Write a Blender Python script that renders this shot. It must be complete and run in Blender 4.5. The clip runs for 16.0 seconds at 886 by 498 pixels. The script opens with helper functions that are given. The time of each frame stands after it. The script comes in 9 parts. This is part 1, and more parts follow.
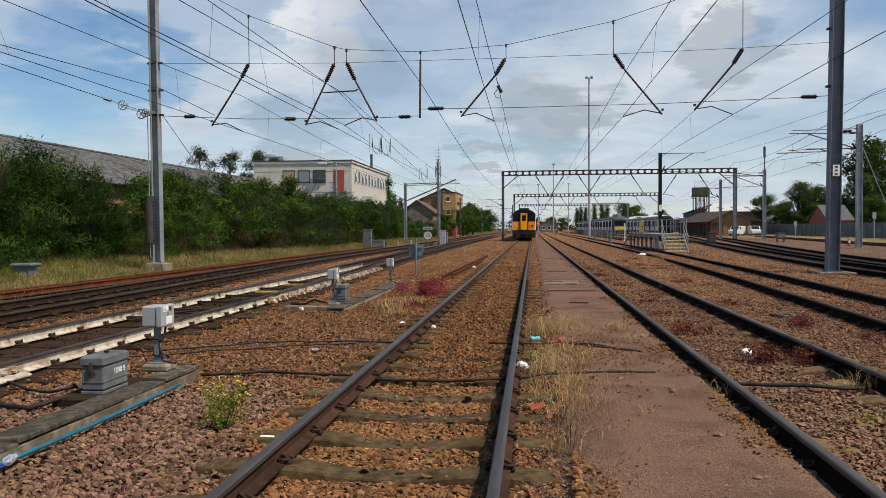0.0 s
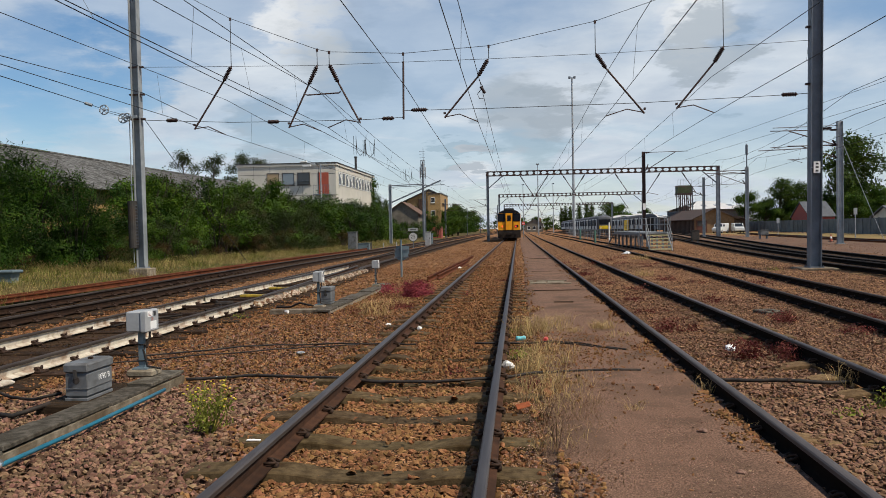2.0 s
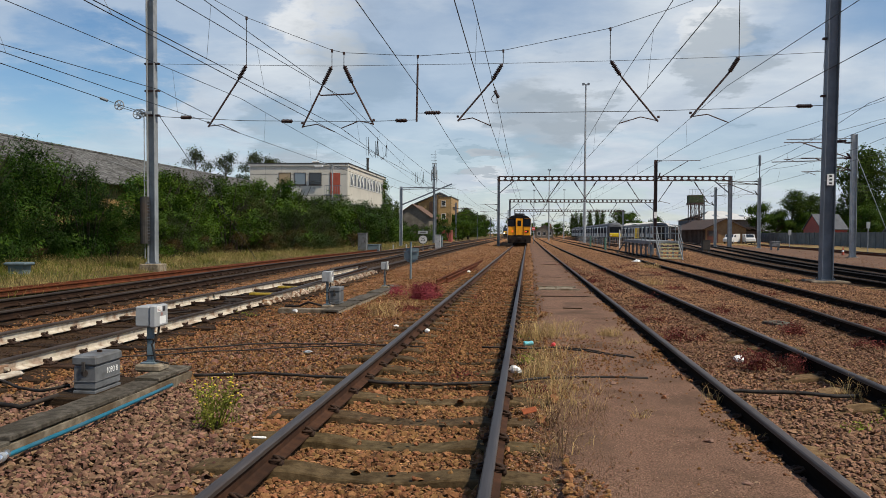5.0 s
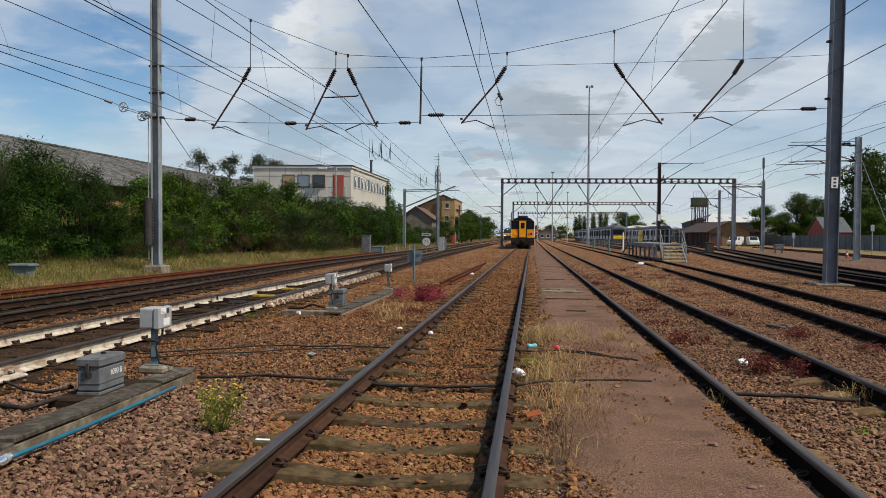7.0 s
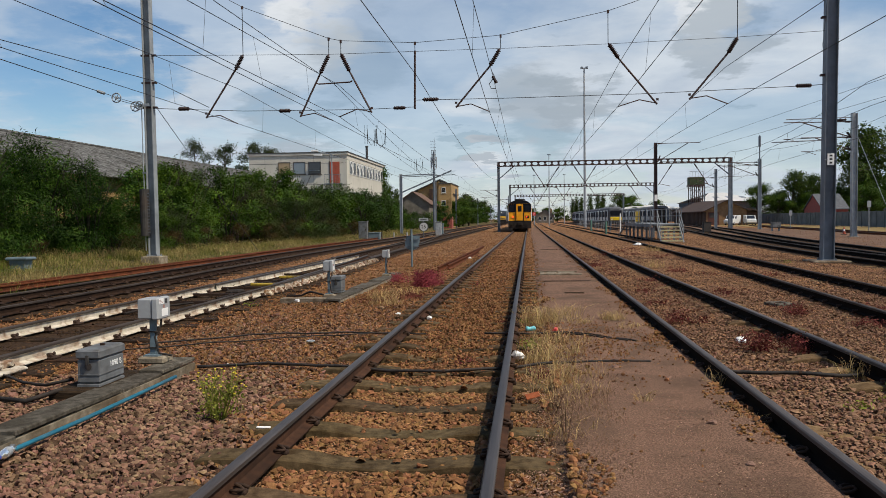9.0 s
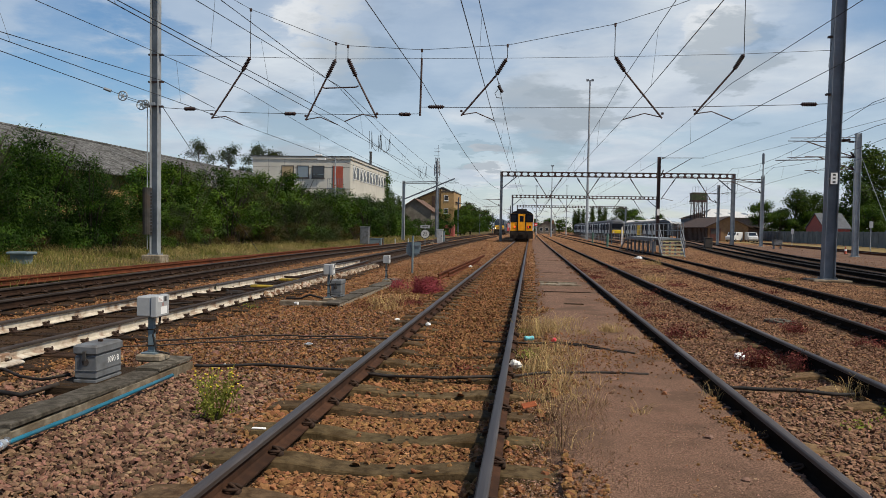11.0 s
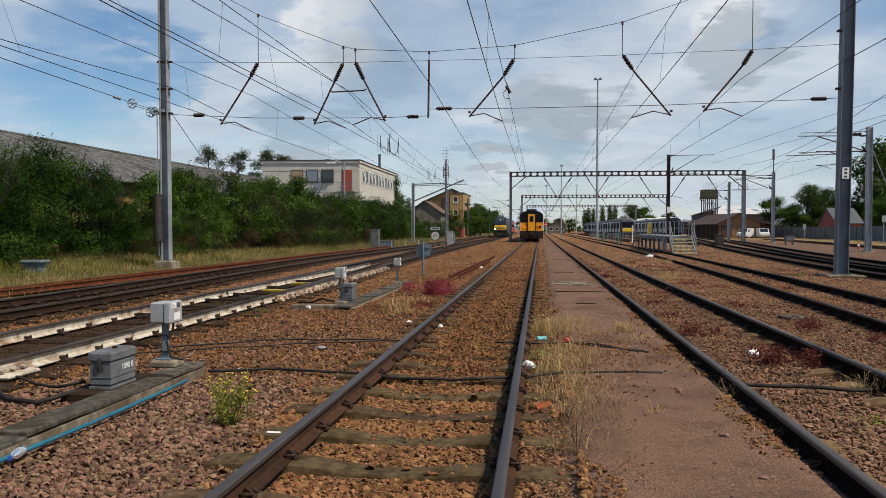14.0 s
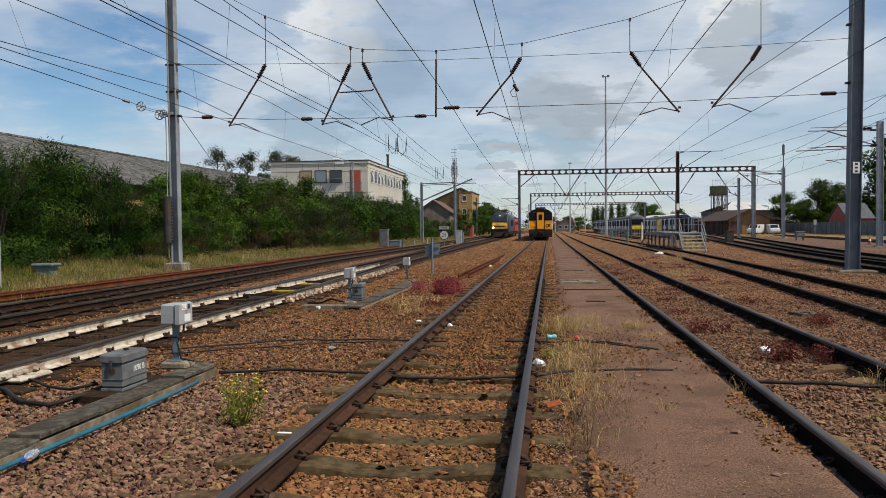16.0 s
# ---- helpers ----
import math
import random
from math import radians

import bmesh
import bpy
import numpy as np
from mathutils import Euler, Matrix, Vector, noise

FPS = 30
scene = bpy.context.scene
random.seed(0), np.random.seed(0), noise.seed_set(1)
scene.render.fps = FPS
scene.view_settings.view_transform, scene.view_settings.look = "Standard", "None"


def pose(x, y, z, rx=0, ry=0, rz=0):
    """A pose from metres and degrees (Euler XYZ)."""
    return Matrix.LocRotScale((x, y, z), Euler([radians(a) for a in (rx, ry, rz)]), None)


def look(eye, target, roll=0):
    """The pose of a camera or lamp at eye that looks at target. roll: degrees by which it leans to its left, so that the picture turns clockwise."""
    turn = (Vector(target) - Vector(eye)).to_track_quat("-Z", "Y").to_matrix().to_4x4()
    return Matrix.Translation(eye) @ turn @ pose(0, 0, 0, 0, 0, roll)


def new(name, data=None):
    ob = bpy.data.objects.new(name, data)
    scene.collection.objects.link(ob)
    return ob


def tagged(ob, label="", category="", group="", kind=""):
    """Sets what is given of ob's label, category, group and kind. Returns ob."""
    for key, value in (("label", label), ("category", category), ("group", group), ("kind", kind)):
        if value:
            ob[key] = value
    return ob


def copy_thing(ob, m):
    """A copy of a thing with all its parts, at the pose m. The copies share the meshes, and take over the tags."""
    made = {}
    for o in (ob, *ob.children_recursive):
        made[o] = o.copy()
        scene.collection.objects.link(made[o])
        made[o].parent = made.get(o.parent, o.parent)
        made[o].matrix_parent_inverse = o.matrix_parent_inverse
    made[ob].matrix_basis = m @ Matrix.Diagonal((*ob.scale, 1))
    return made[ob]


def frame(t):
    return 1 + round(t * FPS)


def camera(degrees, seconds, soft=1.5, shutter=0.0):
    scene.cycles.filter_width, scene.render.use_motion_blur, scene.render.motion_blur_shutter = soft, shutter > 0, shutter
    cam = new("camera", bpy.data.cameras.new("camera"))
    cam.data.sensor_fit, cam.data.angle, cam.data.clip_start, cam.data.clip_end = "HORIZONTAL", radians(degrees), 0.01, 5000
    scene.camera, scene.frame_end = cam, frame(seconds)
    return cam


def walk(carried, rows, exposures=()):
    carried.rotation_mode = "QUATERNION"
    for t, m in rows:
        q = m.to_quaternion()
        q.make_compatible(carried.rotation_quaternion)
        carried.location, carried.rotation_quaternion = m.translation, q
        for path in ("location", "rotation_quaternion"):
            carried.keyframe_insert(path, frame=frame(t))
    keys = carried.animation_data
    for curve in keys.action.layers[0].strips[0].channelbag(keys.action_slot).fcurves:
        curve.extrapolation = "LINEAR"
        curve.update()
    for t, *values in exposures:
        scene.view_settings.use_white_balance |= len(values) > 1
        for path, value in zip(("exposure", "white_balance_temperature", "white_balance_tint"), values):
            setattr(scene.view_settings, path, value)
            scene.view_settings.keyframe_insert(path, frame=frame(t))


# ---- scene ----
cam = camera(57.4, 16.0, 0.4)
# seconds, yaw, pitch, roll (degrees), and the sway of the held camera (metres)
PATH = [
    (0.0, 6.300, -1.450, 0.350, 0.000, -0.000, -0.000),
    (0.5, 5.990, -1.472, 0.753, 0.005, -0.003, 0.004),
    (1.0, 5.592, -1.360, 0.737, 0.007, 0.010, -0.003),
    (1.5, 5.369, -1.301, 0.826, 0.006, -0.003, 0.002),
    (2.0, 5.266, -1.384, 1.089, 0.013, -0.015, -0.001),
    (2.5, 5.357, -1.326, 0.637, 0.014, -0.008, -0.004),
    (3.0, 5.345, -1.347, 0.533, 0.008, -0.022, -0.002),
    (3.5, 5.557, -1.361, 0.329, 0.006, -0.013, -0.006),
    (4.0, 5.707, -1.195, -0.122, 0.009, -0.015, -0.009),
    (6.5, 6.134, -1.074, -0.426, 0.006, -0.017, -0.006),
    (7.0, 6.209, -0.988, -0.471, 0.004, -0.015, -0.005),
    (7.5, 6.252, -1.198, -0.507, 0.009, -0.018, -0.004),
    (8.0, 6.314, -1.822, -1.026, 0.014, -0.005, -0.005),
    (8.5, 5.457, -2.179, 0.779, 0.014, -0.021, -0.010),
    (9.0, 6.014, -2.068, 0.711, 0.012, -0.010, -0.007),
    (9.5, 5.881, -1.681, -0.126, 0.011, -0.001, -0.010),
    (12.0, 6.216, -1.506, -1.157, 0.009, -0.015, -0.023),
    (12.5, 6.157, -1.468, -1.048, -0.000, -0.007, -0.018),
    (13.0, 6.343, -1.234, -1.011, 0.004, -0.015, -0.016),
    (13.5, 6.566, -1.231, -0.984, 0.003, -0.014, -0.017),
    (14.0, 6.830, -1.408, -0.052, 0.002, -0.011, -0.020),
    (14.5, 6.924, -1.722, 0.483, 0.001, -0.004, -0.016),
    (15.0, 7.050, -1.772, 0.579, 0.001, -0.003, -0.009),
    (15.5, 7.319, -1.688, 0.403, -0.004, 0.005, -0.016),
    (16.0, 7.460, -1.460, 0.535, 0.005, -0.009, -0.020),
]
EYE = 1.60
walk(cam, [(t, pose(x, y, EYE + z, 90 + pitch, roll, yaw)) for t, yaw, pitch, roll, x, y, z in PATH],
     exposures=[(0.0, 0.0), (3.5, -0.02), (7.5, -0.05), (12.0, -0.05), (16.0, -0.05)])

# ---------------------------------------------------------------- world and sun
SUN_AZ, SUN_EL = 114.0, 55.0          # degrees clockwise from straight ahead, and above the horizon


def make_world():
    w = bpy.data.worlds.new("sky")
    scene.world = w
    w.use_nodes = True
    nt = w.node_tree
    nt.nodes.clear()
    N, Lk = nt.nodes.new, nt.links.new

    def math_node(op, a, b=None, clamp=False):
        n = N("ShaderNodeMath")
        n.operation, n.use_clamp = op, clamp
        for i, v in enumerate((a, b)):
            if v is None:
                continue
            if isinstance(v, (int, float)):
                n.inputs[i].default_value = v
            else:
                Lk(v, n.inputs[i])
        return n.outputs[0]

    sky = N("ShaderNodeTexSky")
    sky.sky_type, sky.sun_disc = 'NISHITA', False
    sky.sun_elevation, sky.sun_rotation = radians(SUN_EL), radians(SUN_AZ)
    sky.air_density, sky.dust_density, sky.ozone_density = 1.0, 0.2, 2.5
    co = N("ShaderNodeTexCoord")
    sep = N("ShaderNodeSeparateXYZ")
    Lk(co.outputs["Generated"], sep.inputs[0])
    zz = math_node('MAXIMUM', sep.outputs[2], 0.0)
    zp = math_node('ADD', zz, 0.16)
    u = math_node('DIVIDE', sep.outputs[0], zp)
    v = math_node('DIVIDE', sep.outputs[1], zp)
    flat = N("ShaderNodeCombineXYZ")
    Lk(u, flat.inputs[0]), Lk(v, flat.inputs[1])

    def fbm(scale, detail, rough, shift, dist=0.0):
        m = N("ShaderNodeMapping")
        m.inputs["Location"].default_value = shift
        Lk(flat.outputs[0], m.inputs[0])
        n = N("ShaderNodeTexNoise")
        n.inputs["Scale"].default_value, n.inputs["Detail"].default_value = scale, detail
        n.inputs["Roughness"].default_value, n.inputs["Distortion"].default_value = rough, dist
        Lk(m.outputs[0], n.inputs["Vector"])
        return n.outputs[0]

    def ramp(val, lo, hi):
        n = N("ShaderNodeMapRange")
        n.interpolation_type = 'SMOOTHSTEP'
        n.inputs[1].default_value, n.inputs[2].default_value = lo, hi
        Lk(val, n.inputs[0])
        return n.outputs[0]

    warp = fbm(3.0, 8, 0.62, (4.3, 1.7, 0.0))

    def bank(direction, lo, hi, rag=0.03):
        """A cloud or a gap round one direction of the sky, with a ragged rim."""
        d = Vector(direction).normalized()
        n = N("ShaderNodeVectorMath")
        n.operation = 'DOT_PRODUCT'
        n.inputs[1].default_value = d
        Lk(co.outputs["Generated"], n.inputs[0])
        s = math_node('ADD', n.outputs["Value"], math_node('MULTIPLY', math_node('SUBTRACT', warp, 0.5), rag))
        return ramp(s, lo, hi)

    # veil of thin cloud nearly everywhere, opening to blue in a few places
    veil = ramp(fbm(0.9, 7, 0.55, (1.3, 0.4, 0.0), 0.4), 0.34, 0.60)
    veil = math_node('MAXIMUM', veil, 0.58)
    # the cloud breaks up towards the zenith
    high = N("ShaderNodeMapRange")
    high.inputs[1].default_value, high.inputs[2].default_value = 0.34, 0.62
    high.inputs[3].default_value, high.inputs[4].default_value = 1.0, 0.10
    Lk(sep.outputs[2], high.inputs[0])
    veil = math_node('MULTIPLY', veil, high.outputs[0])
    for d, lo, hi in GAPS:
        veil = math_node('MULTIPLY', veil, math_node('SUBTRACT', 1.0, math_node('MULTIPLY', bank(d, lo, hi, 0.012), 0.66)))
    for d, lo, hi in PUFFS:
        veil = math_node('MAXIMUM', veil, bank(d, lo, hi, 0.005))
    # brightness inside the cloud: bright rims and puffs, grey bellies
    body = fbm(2.3, 9, 0.6, (7.1, 3.2, 0.0), 0.3)
    tone = N("ShaderNodeValToRGB")
    e = tone.color_ramp.elements
    e[0].position, e[0].color = 0.30, (0.49, 0.57, 0.675, 1)
    e[1].position, e[1].color = 0.68, (0.695, 0.76, 0.825, 1)
    Lk(body, tone.inputs[0])
    cloud = tone.outputs[0]

    def blend(a, b, f):
        n = N("ShaderNodeMix")
        n.data_type = 'RGBA'
        Lk(f, n.inputs[0])
        for i, v in ((6, a), (7, b)):
            if isinstance(v, tuple):
                n.inputs[i].default_value = v
            else:
                Lk(v, n.inputs[i])
        return n.outputs[2]

    for d, lo, hi in PUFFS:
        cloud = blend(cloud, (0.88, 0.89, 0.90, 1), math_node('MULTIPLY', bank(d, lo, hi, 0.005), 0.55))
    for d, lo, hi in BELLIES:
        cloud = blend(cloud, (0.37, 0.435, 0.50, 1), math_node('MULTIPLY', bank(d, lo, hi, 0.012), 0.72))
    sat = N("ShaderNodeHueSaturation")
    sat.inputs["Saturation"].default_value = 1.25
    Lk(sky.outputs[0], sat.inputs["Color"])
    sc = N("ShaderNodeVectorMath")
    sc.operation = 'SCALE'
    Lk(sat.outputs[0], sc.inputs[0])
    sc.inputs["Scale"].default_value = SKY_BLUE
    col = blend(sc.outputs[0], cloud, veil)
    bg = N("ShaderNodeBackground")
    Lk(col, bg.inputs[0])
    bg.inputs[1].default_value = SKY_GAIN
    out = N("ShaderNodeOutputWorld")
    Lk(bg.outputs[0], out.inputs[0])


SKY_BLUE, SKY_GAIN = 0.105, 1.0
GAPS = [((-0.493, 0.853, 0.168), 0.9955, 0.9995), ((-0.550, 0.825, 0.130), 0.9970, 0.9997), ((-0.445, 0.876, 0.182), 0.9975, 0.9997), ((0.42, 0.86, 0.30), 0.985, 0.999), ((0.02, 0.93, 0.36), 0.985, 0.999)]
PUFFS = [((-0.228, 0.944, 0.236), 0.9980, 0.9999), ((-0.262, 0.936, 0.232), 0.9986, 0.9999), ((0.212, 0.951, 0.230), 0.9984, 0.9999), ((-0.046, 0.996, 0.074), 0.9994, 0.99997), ((0.06, 0.986, 0.155), 0.9993, 0.99995)]
BELLIES = [((0.013, 0.991, 0.136), 0.9970, 0.9995), ((0.06, 0.985, 0.16), 0.9985, 0.9997), ((-0.215, 0.954, 0.20), 0.9965, 0.9996), ((-0.28, 0.948, 0.13), 0.998, 0.9998), ((-0.053, 0.994, 0.096), 0.9993, 0.9999), ((0.235, 0.952, 0.20), 0.9985, 0.9997)]
make_world()
sun = new("sun", bpy.data.lights.new("sun", 'SUN'))
sun.data.energy, sun.data.angle, sun.data.color = 5.0, radians(0.6), (1.0, 0.90, 0.75)
_az, _el = radians(SUN_AZ), radians(SUN_EL)
sun.matrix_world = look((math.sin(_az) * math.cos(_el) * 50, math.cos(_az) * math.cos(_el) * 50, math.sin(_el) * 50), (0, 0, 0))

# ---------------------------------------------------------------- materials


def surface(name, a, b, rough=0.8, metal=0.0, scale=6.0, dirt_or_sun=None, dirt_or_sun_amount=0.5, dirt_or_sun_scale=1.5, bump=0.3,
            bump_scale=None, per_piece=0.0, bump_dist=0.02, stretch=(1, 1, 1), island=False, gloss=0.5, contrast=0.17, through_light=0.0):
    """A weathered surface: two colours mixed by grain, a third by larger stains (on leaves, painted sunlit patches),
    fine relief, and a change from piece to piece.
    """
    m = bpy.data.materials.new(name)
    m.use_nodes = True
    nt = m.node_tree
    N, Lk = nt.nodes.new, nt.links.new
    bs = nt.nodes["Principled BSDF"]
    co = N("ShaderNodeTexCoord")
    mp = N("ShaderNodeMapping")
    mp.inputs["Scale"].default_value = stretch
    Lk(co.outputs["Object"], mp.inputs[0])
    info = N("ShaderNodeObjectInfo")
    off = N("ShaderNodeVectorMath")
    off.operation = 'ADD'
    Lk(mp.outputs[0], off.inputs[0])
    rnd = N("ShaderNodeMath")
    rnd.operation = 'MULTIPLY'
    Lk(info.outputs["Random"], rnd.inputs[0])
    rnd.inputs[1].default_value = 37.0
    Lk(rnd.outputs[0], off.inputs[1])
    n1 = N("ShaderNodeTexNoise")
    n1.inputs["Scale"].default_value, n1.inputs["Detail"].default_value, n1.inputs["Roughness"].default_value = scale, 6, 0.62
    Lk(off.outputs[0], n1.inputs["Vector"])
    cr = N("ShaderNodeValToRGB")
    e = cr.color_ramp.elements
    e[0].position, e[0].color = 0.5 - contrast, (*a, 1)
    e[1].position, e[1].color = 0.5 + contrast, (*b, 1)
    Lk(n1.outputs[0], cr.inputs[0])
    col = cr.outputs[0]
    if dirt_or_sun:
        n2 = N("ShaderNodeTexNoise")
        n2.inputs["Scale"].default_value, n2.inputs["Detail"].default_value = dirt_or_sun_scale, 5
        n2.inputs["Distortion"].default_value = 0.6
        Lk(off.outputs[0], n2.inputs["Vector"])
        mr = N("ShaderNodeMapRange")
        mr.inputs[1].default_value, mr.inputs[2].default_value = 0.48, 0.68
        mr.inputs[4].default_value = dirt_or_sun_amount
        Lk(n2.outputs[0], mr.inputs[0])
        mx = N("ShaderNodeMix")
        mx.data_type = 'RGBA'
        Lk(mr.outputs[0], mx.inputs[0])
        Lk(col, mx.inputs[6])
        mx.inputs[7].default_value = (*dirt_or_sun, 1)
        col = mx.outputs[2]
    if per_piece:
        src = info.outputs["Random"]
        if island:
            src = N("ShaderNodeNewGeometry").outputs["Random Per Island"]
        mr = N("ShaderNodeMapRange")
        mr.inputs[3].default_value, mr.inputs[4].default_value = 1 - per_piece, 1 + per_piece
        Lk(src, mr.inputs[0])
        hs = N("ShaderNodeHueSaturation")
        Lk(col, hs.inputs["Color"])
        Lk(mr.outputs[0], hs.inputs["Value"])
        # a slight change of hue goes with the change of tone
        mr2 = N("ShaderNodeMapRange")
        mr2.inputs[3].default_value, mr2.inputs[4].default_value = 0.5 - 0.04 * per_piece, 0.5 + 0.04 * per_piece
        wob = N("ShaderNodeMath")
        wob.operation = 'FRACT'
        mul = N("ShaderNodeMath")
        mul.operation = 'MULTIPLY'
        mul.inputs[1].default_value = 7.31
        Lk(src, mul.inputs[0])
        Lk(mul.outputs[0], wob.inputs[0])
        Lk(wob.outputs[0], mr2.inputs[0])
        Lk(mr2.outputs[0], hs.inputs["Hue"])
        col = hs.outputs[0]
    Lk(col, bs.inputs["Base Color"])
    bs.inputs["Metallic"].default_value = metal
    bs.inputs["Specular IOR Level"].default_value = gloss
    rr = N("ShaderNodeMapRange")
    rr.inputs[3].default_value, rr.inputs[4].default_value = max(0.02, rough - 0.12), min(1.0, rough + 0.12)
    Lk(n1.outputs[0], rr.inputs[0])
    Lk(rr.outputs[0], bs.inputs["Roughness"])
    if bump:
        n3 = N("ShaderNodeTexNoise")
        n3.inputs["Scale"].default_value, n3.inputs["Detail"].default_value = bump_scale or scale * 4, 4
        Lk(off.outputs[0], n3.inputs["Vector"])
        bp = N("ShaderNodeBump")
        bp.inputs["Strength"].default_value, bp.inputs["Distance"].default_value = bump, bump_dist
        Lk(n3.outputs[0], bp.inputs["Height"])
        Lk(bp.outputs[0], bs.inputs["Normal"])
    if through_light:
        tl = N("ShaderNodeBsdfTranslucent")
        Lk(col, tl.inputs[0])
        ms = N("ShaderNodeMixShader")
        ms.inputs[0].default_value = through_light
        Lk(bs.outputs[0], ms.inputs[1])
        Lk(tl.outputs[0], ms.inputs[2])
        Lk(ms.outputs[0], nt.nodes["Material Output"].inputs[0])
    return m


def glow(name, colour, strength):
    m = bpy.data.materials.new(name)
    m.use_nodes = True
    bs = m.node_tree.nodes["Principled BSDF"]
    bs.inputs["Base Color"].default_value = (*colour, 1)
    bs.inputs["Emission Color"].default_value = (*colour, 1)
    bs.inputs["Emission Strength"].default_value = strength
    return m


def pane_material(name, tint=(0.02, 0.025, 0.03), rough=0.06):
    m = bpy.data.materials.new(name)
    m.use_nodes = True
    bs = m.node_tree.nodes["Principled BSDF"]
    bs.inputs["Base Color"].default_value = (*tint, 1)
    bs.inputs["Roughness"].default_value = rough
    bs.inputs["IOR"].default_value = 1.5
    bs.inputs["Coat Weight"].default_value = 0.4
    bs.inputs["Coat Roughness"].default_value = 0.03
    return m


M_STONE = surface("ballast_stone", (0.1205, 0.0562, 0.02263), (0.268, 0.1328, 0.0576), 0.95, scale=22, dirt_or_sun=(0.1547, 0.077, 0.03292), dirt_or_sun_amount=0.6, dirt_or_sun_scale=0.6, bump=0.5, bump_scale=60, bump_dist=0.004, per_piece=0.38, island=True, gloss=0.12)
M_STONEPALE = surface("ballast_stone_pale", (0.124, 0.06684, 0.03899), (0.2611, 0.1504, 0.09469), 0.95, scale=22, dirt_or_sun=(0.1497, 0.08428, 0.05083), dirt_or_sun_amount=0.6, dirt_or_sun_scale=0.6, bump=0.5, bump_scale=60, bump_dist=0.004, per_piece=0.34, island=True, gloss=0.12)
M_STONEOILY = surface("ballast_stone_oily", (0.02874, 0.01675, 0.008969), (0.0691, 0.04068, 0.02154), 0.95, scale=22, dirt_or_sun=(0.04145, 0.02393, 0.01196), dirt_or_sun_amount=0.6, dirt_or_sun_scale=0.6, bump=0.5, bump_scale=60, bump_dist=0.004, per_piece=0.42, island=True, gloss=0.15)
M_STONEPINK = surface("ballast_stone_pink", (0.1028, 0.05556, 0.03332), (0.2366, 0.1422, 0.09271), 0.95, scale=22, dirt_or_sun=(0.1251, 0.0701, 0.04179), dirt_or_sun_amount=0.6, dirt_or_sun_scale=0.6, bump=0.5, bump_scale=60, bump_dist=0.004, per_piece=0.6, island=True, gloss=0.12)
M_OILBED = surface("oil_stained_ballast", (0.01812, 0.01034, 0.00544), (0.0629, 0.0359, 0.01795), 0.95, scale=16, dirt_or_sun=(0.04277, 0.02448, 0.01197), dirt_or_sun_amount=0.7, dirt_or_sun_scale=1.2, bump=0.9, bump_scale=30, bump_dist=0.03, gloss=0.12, contrast=0.12)


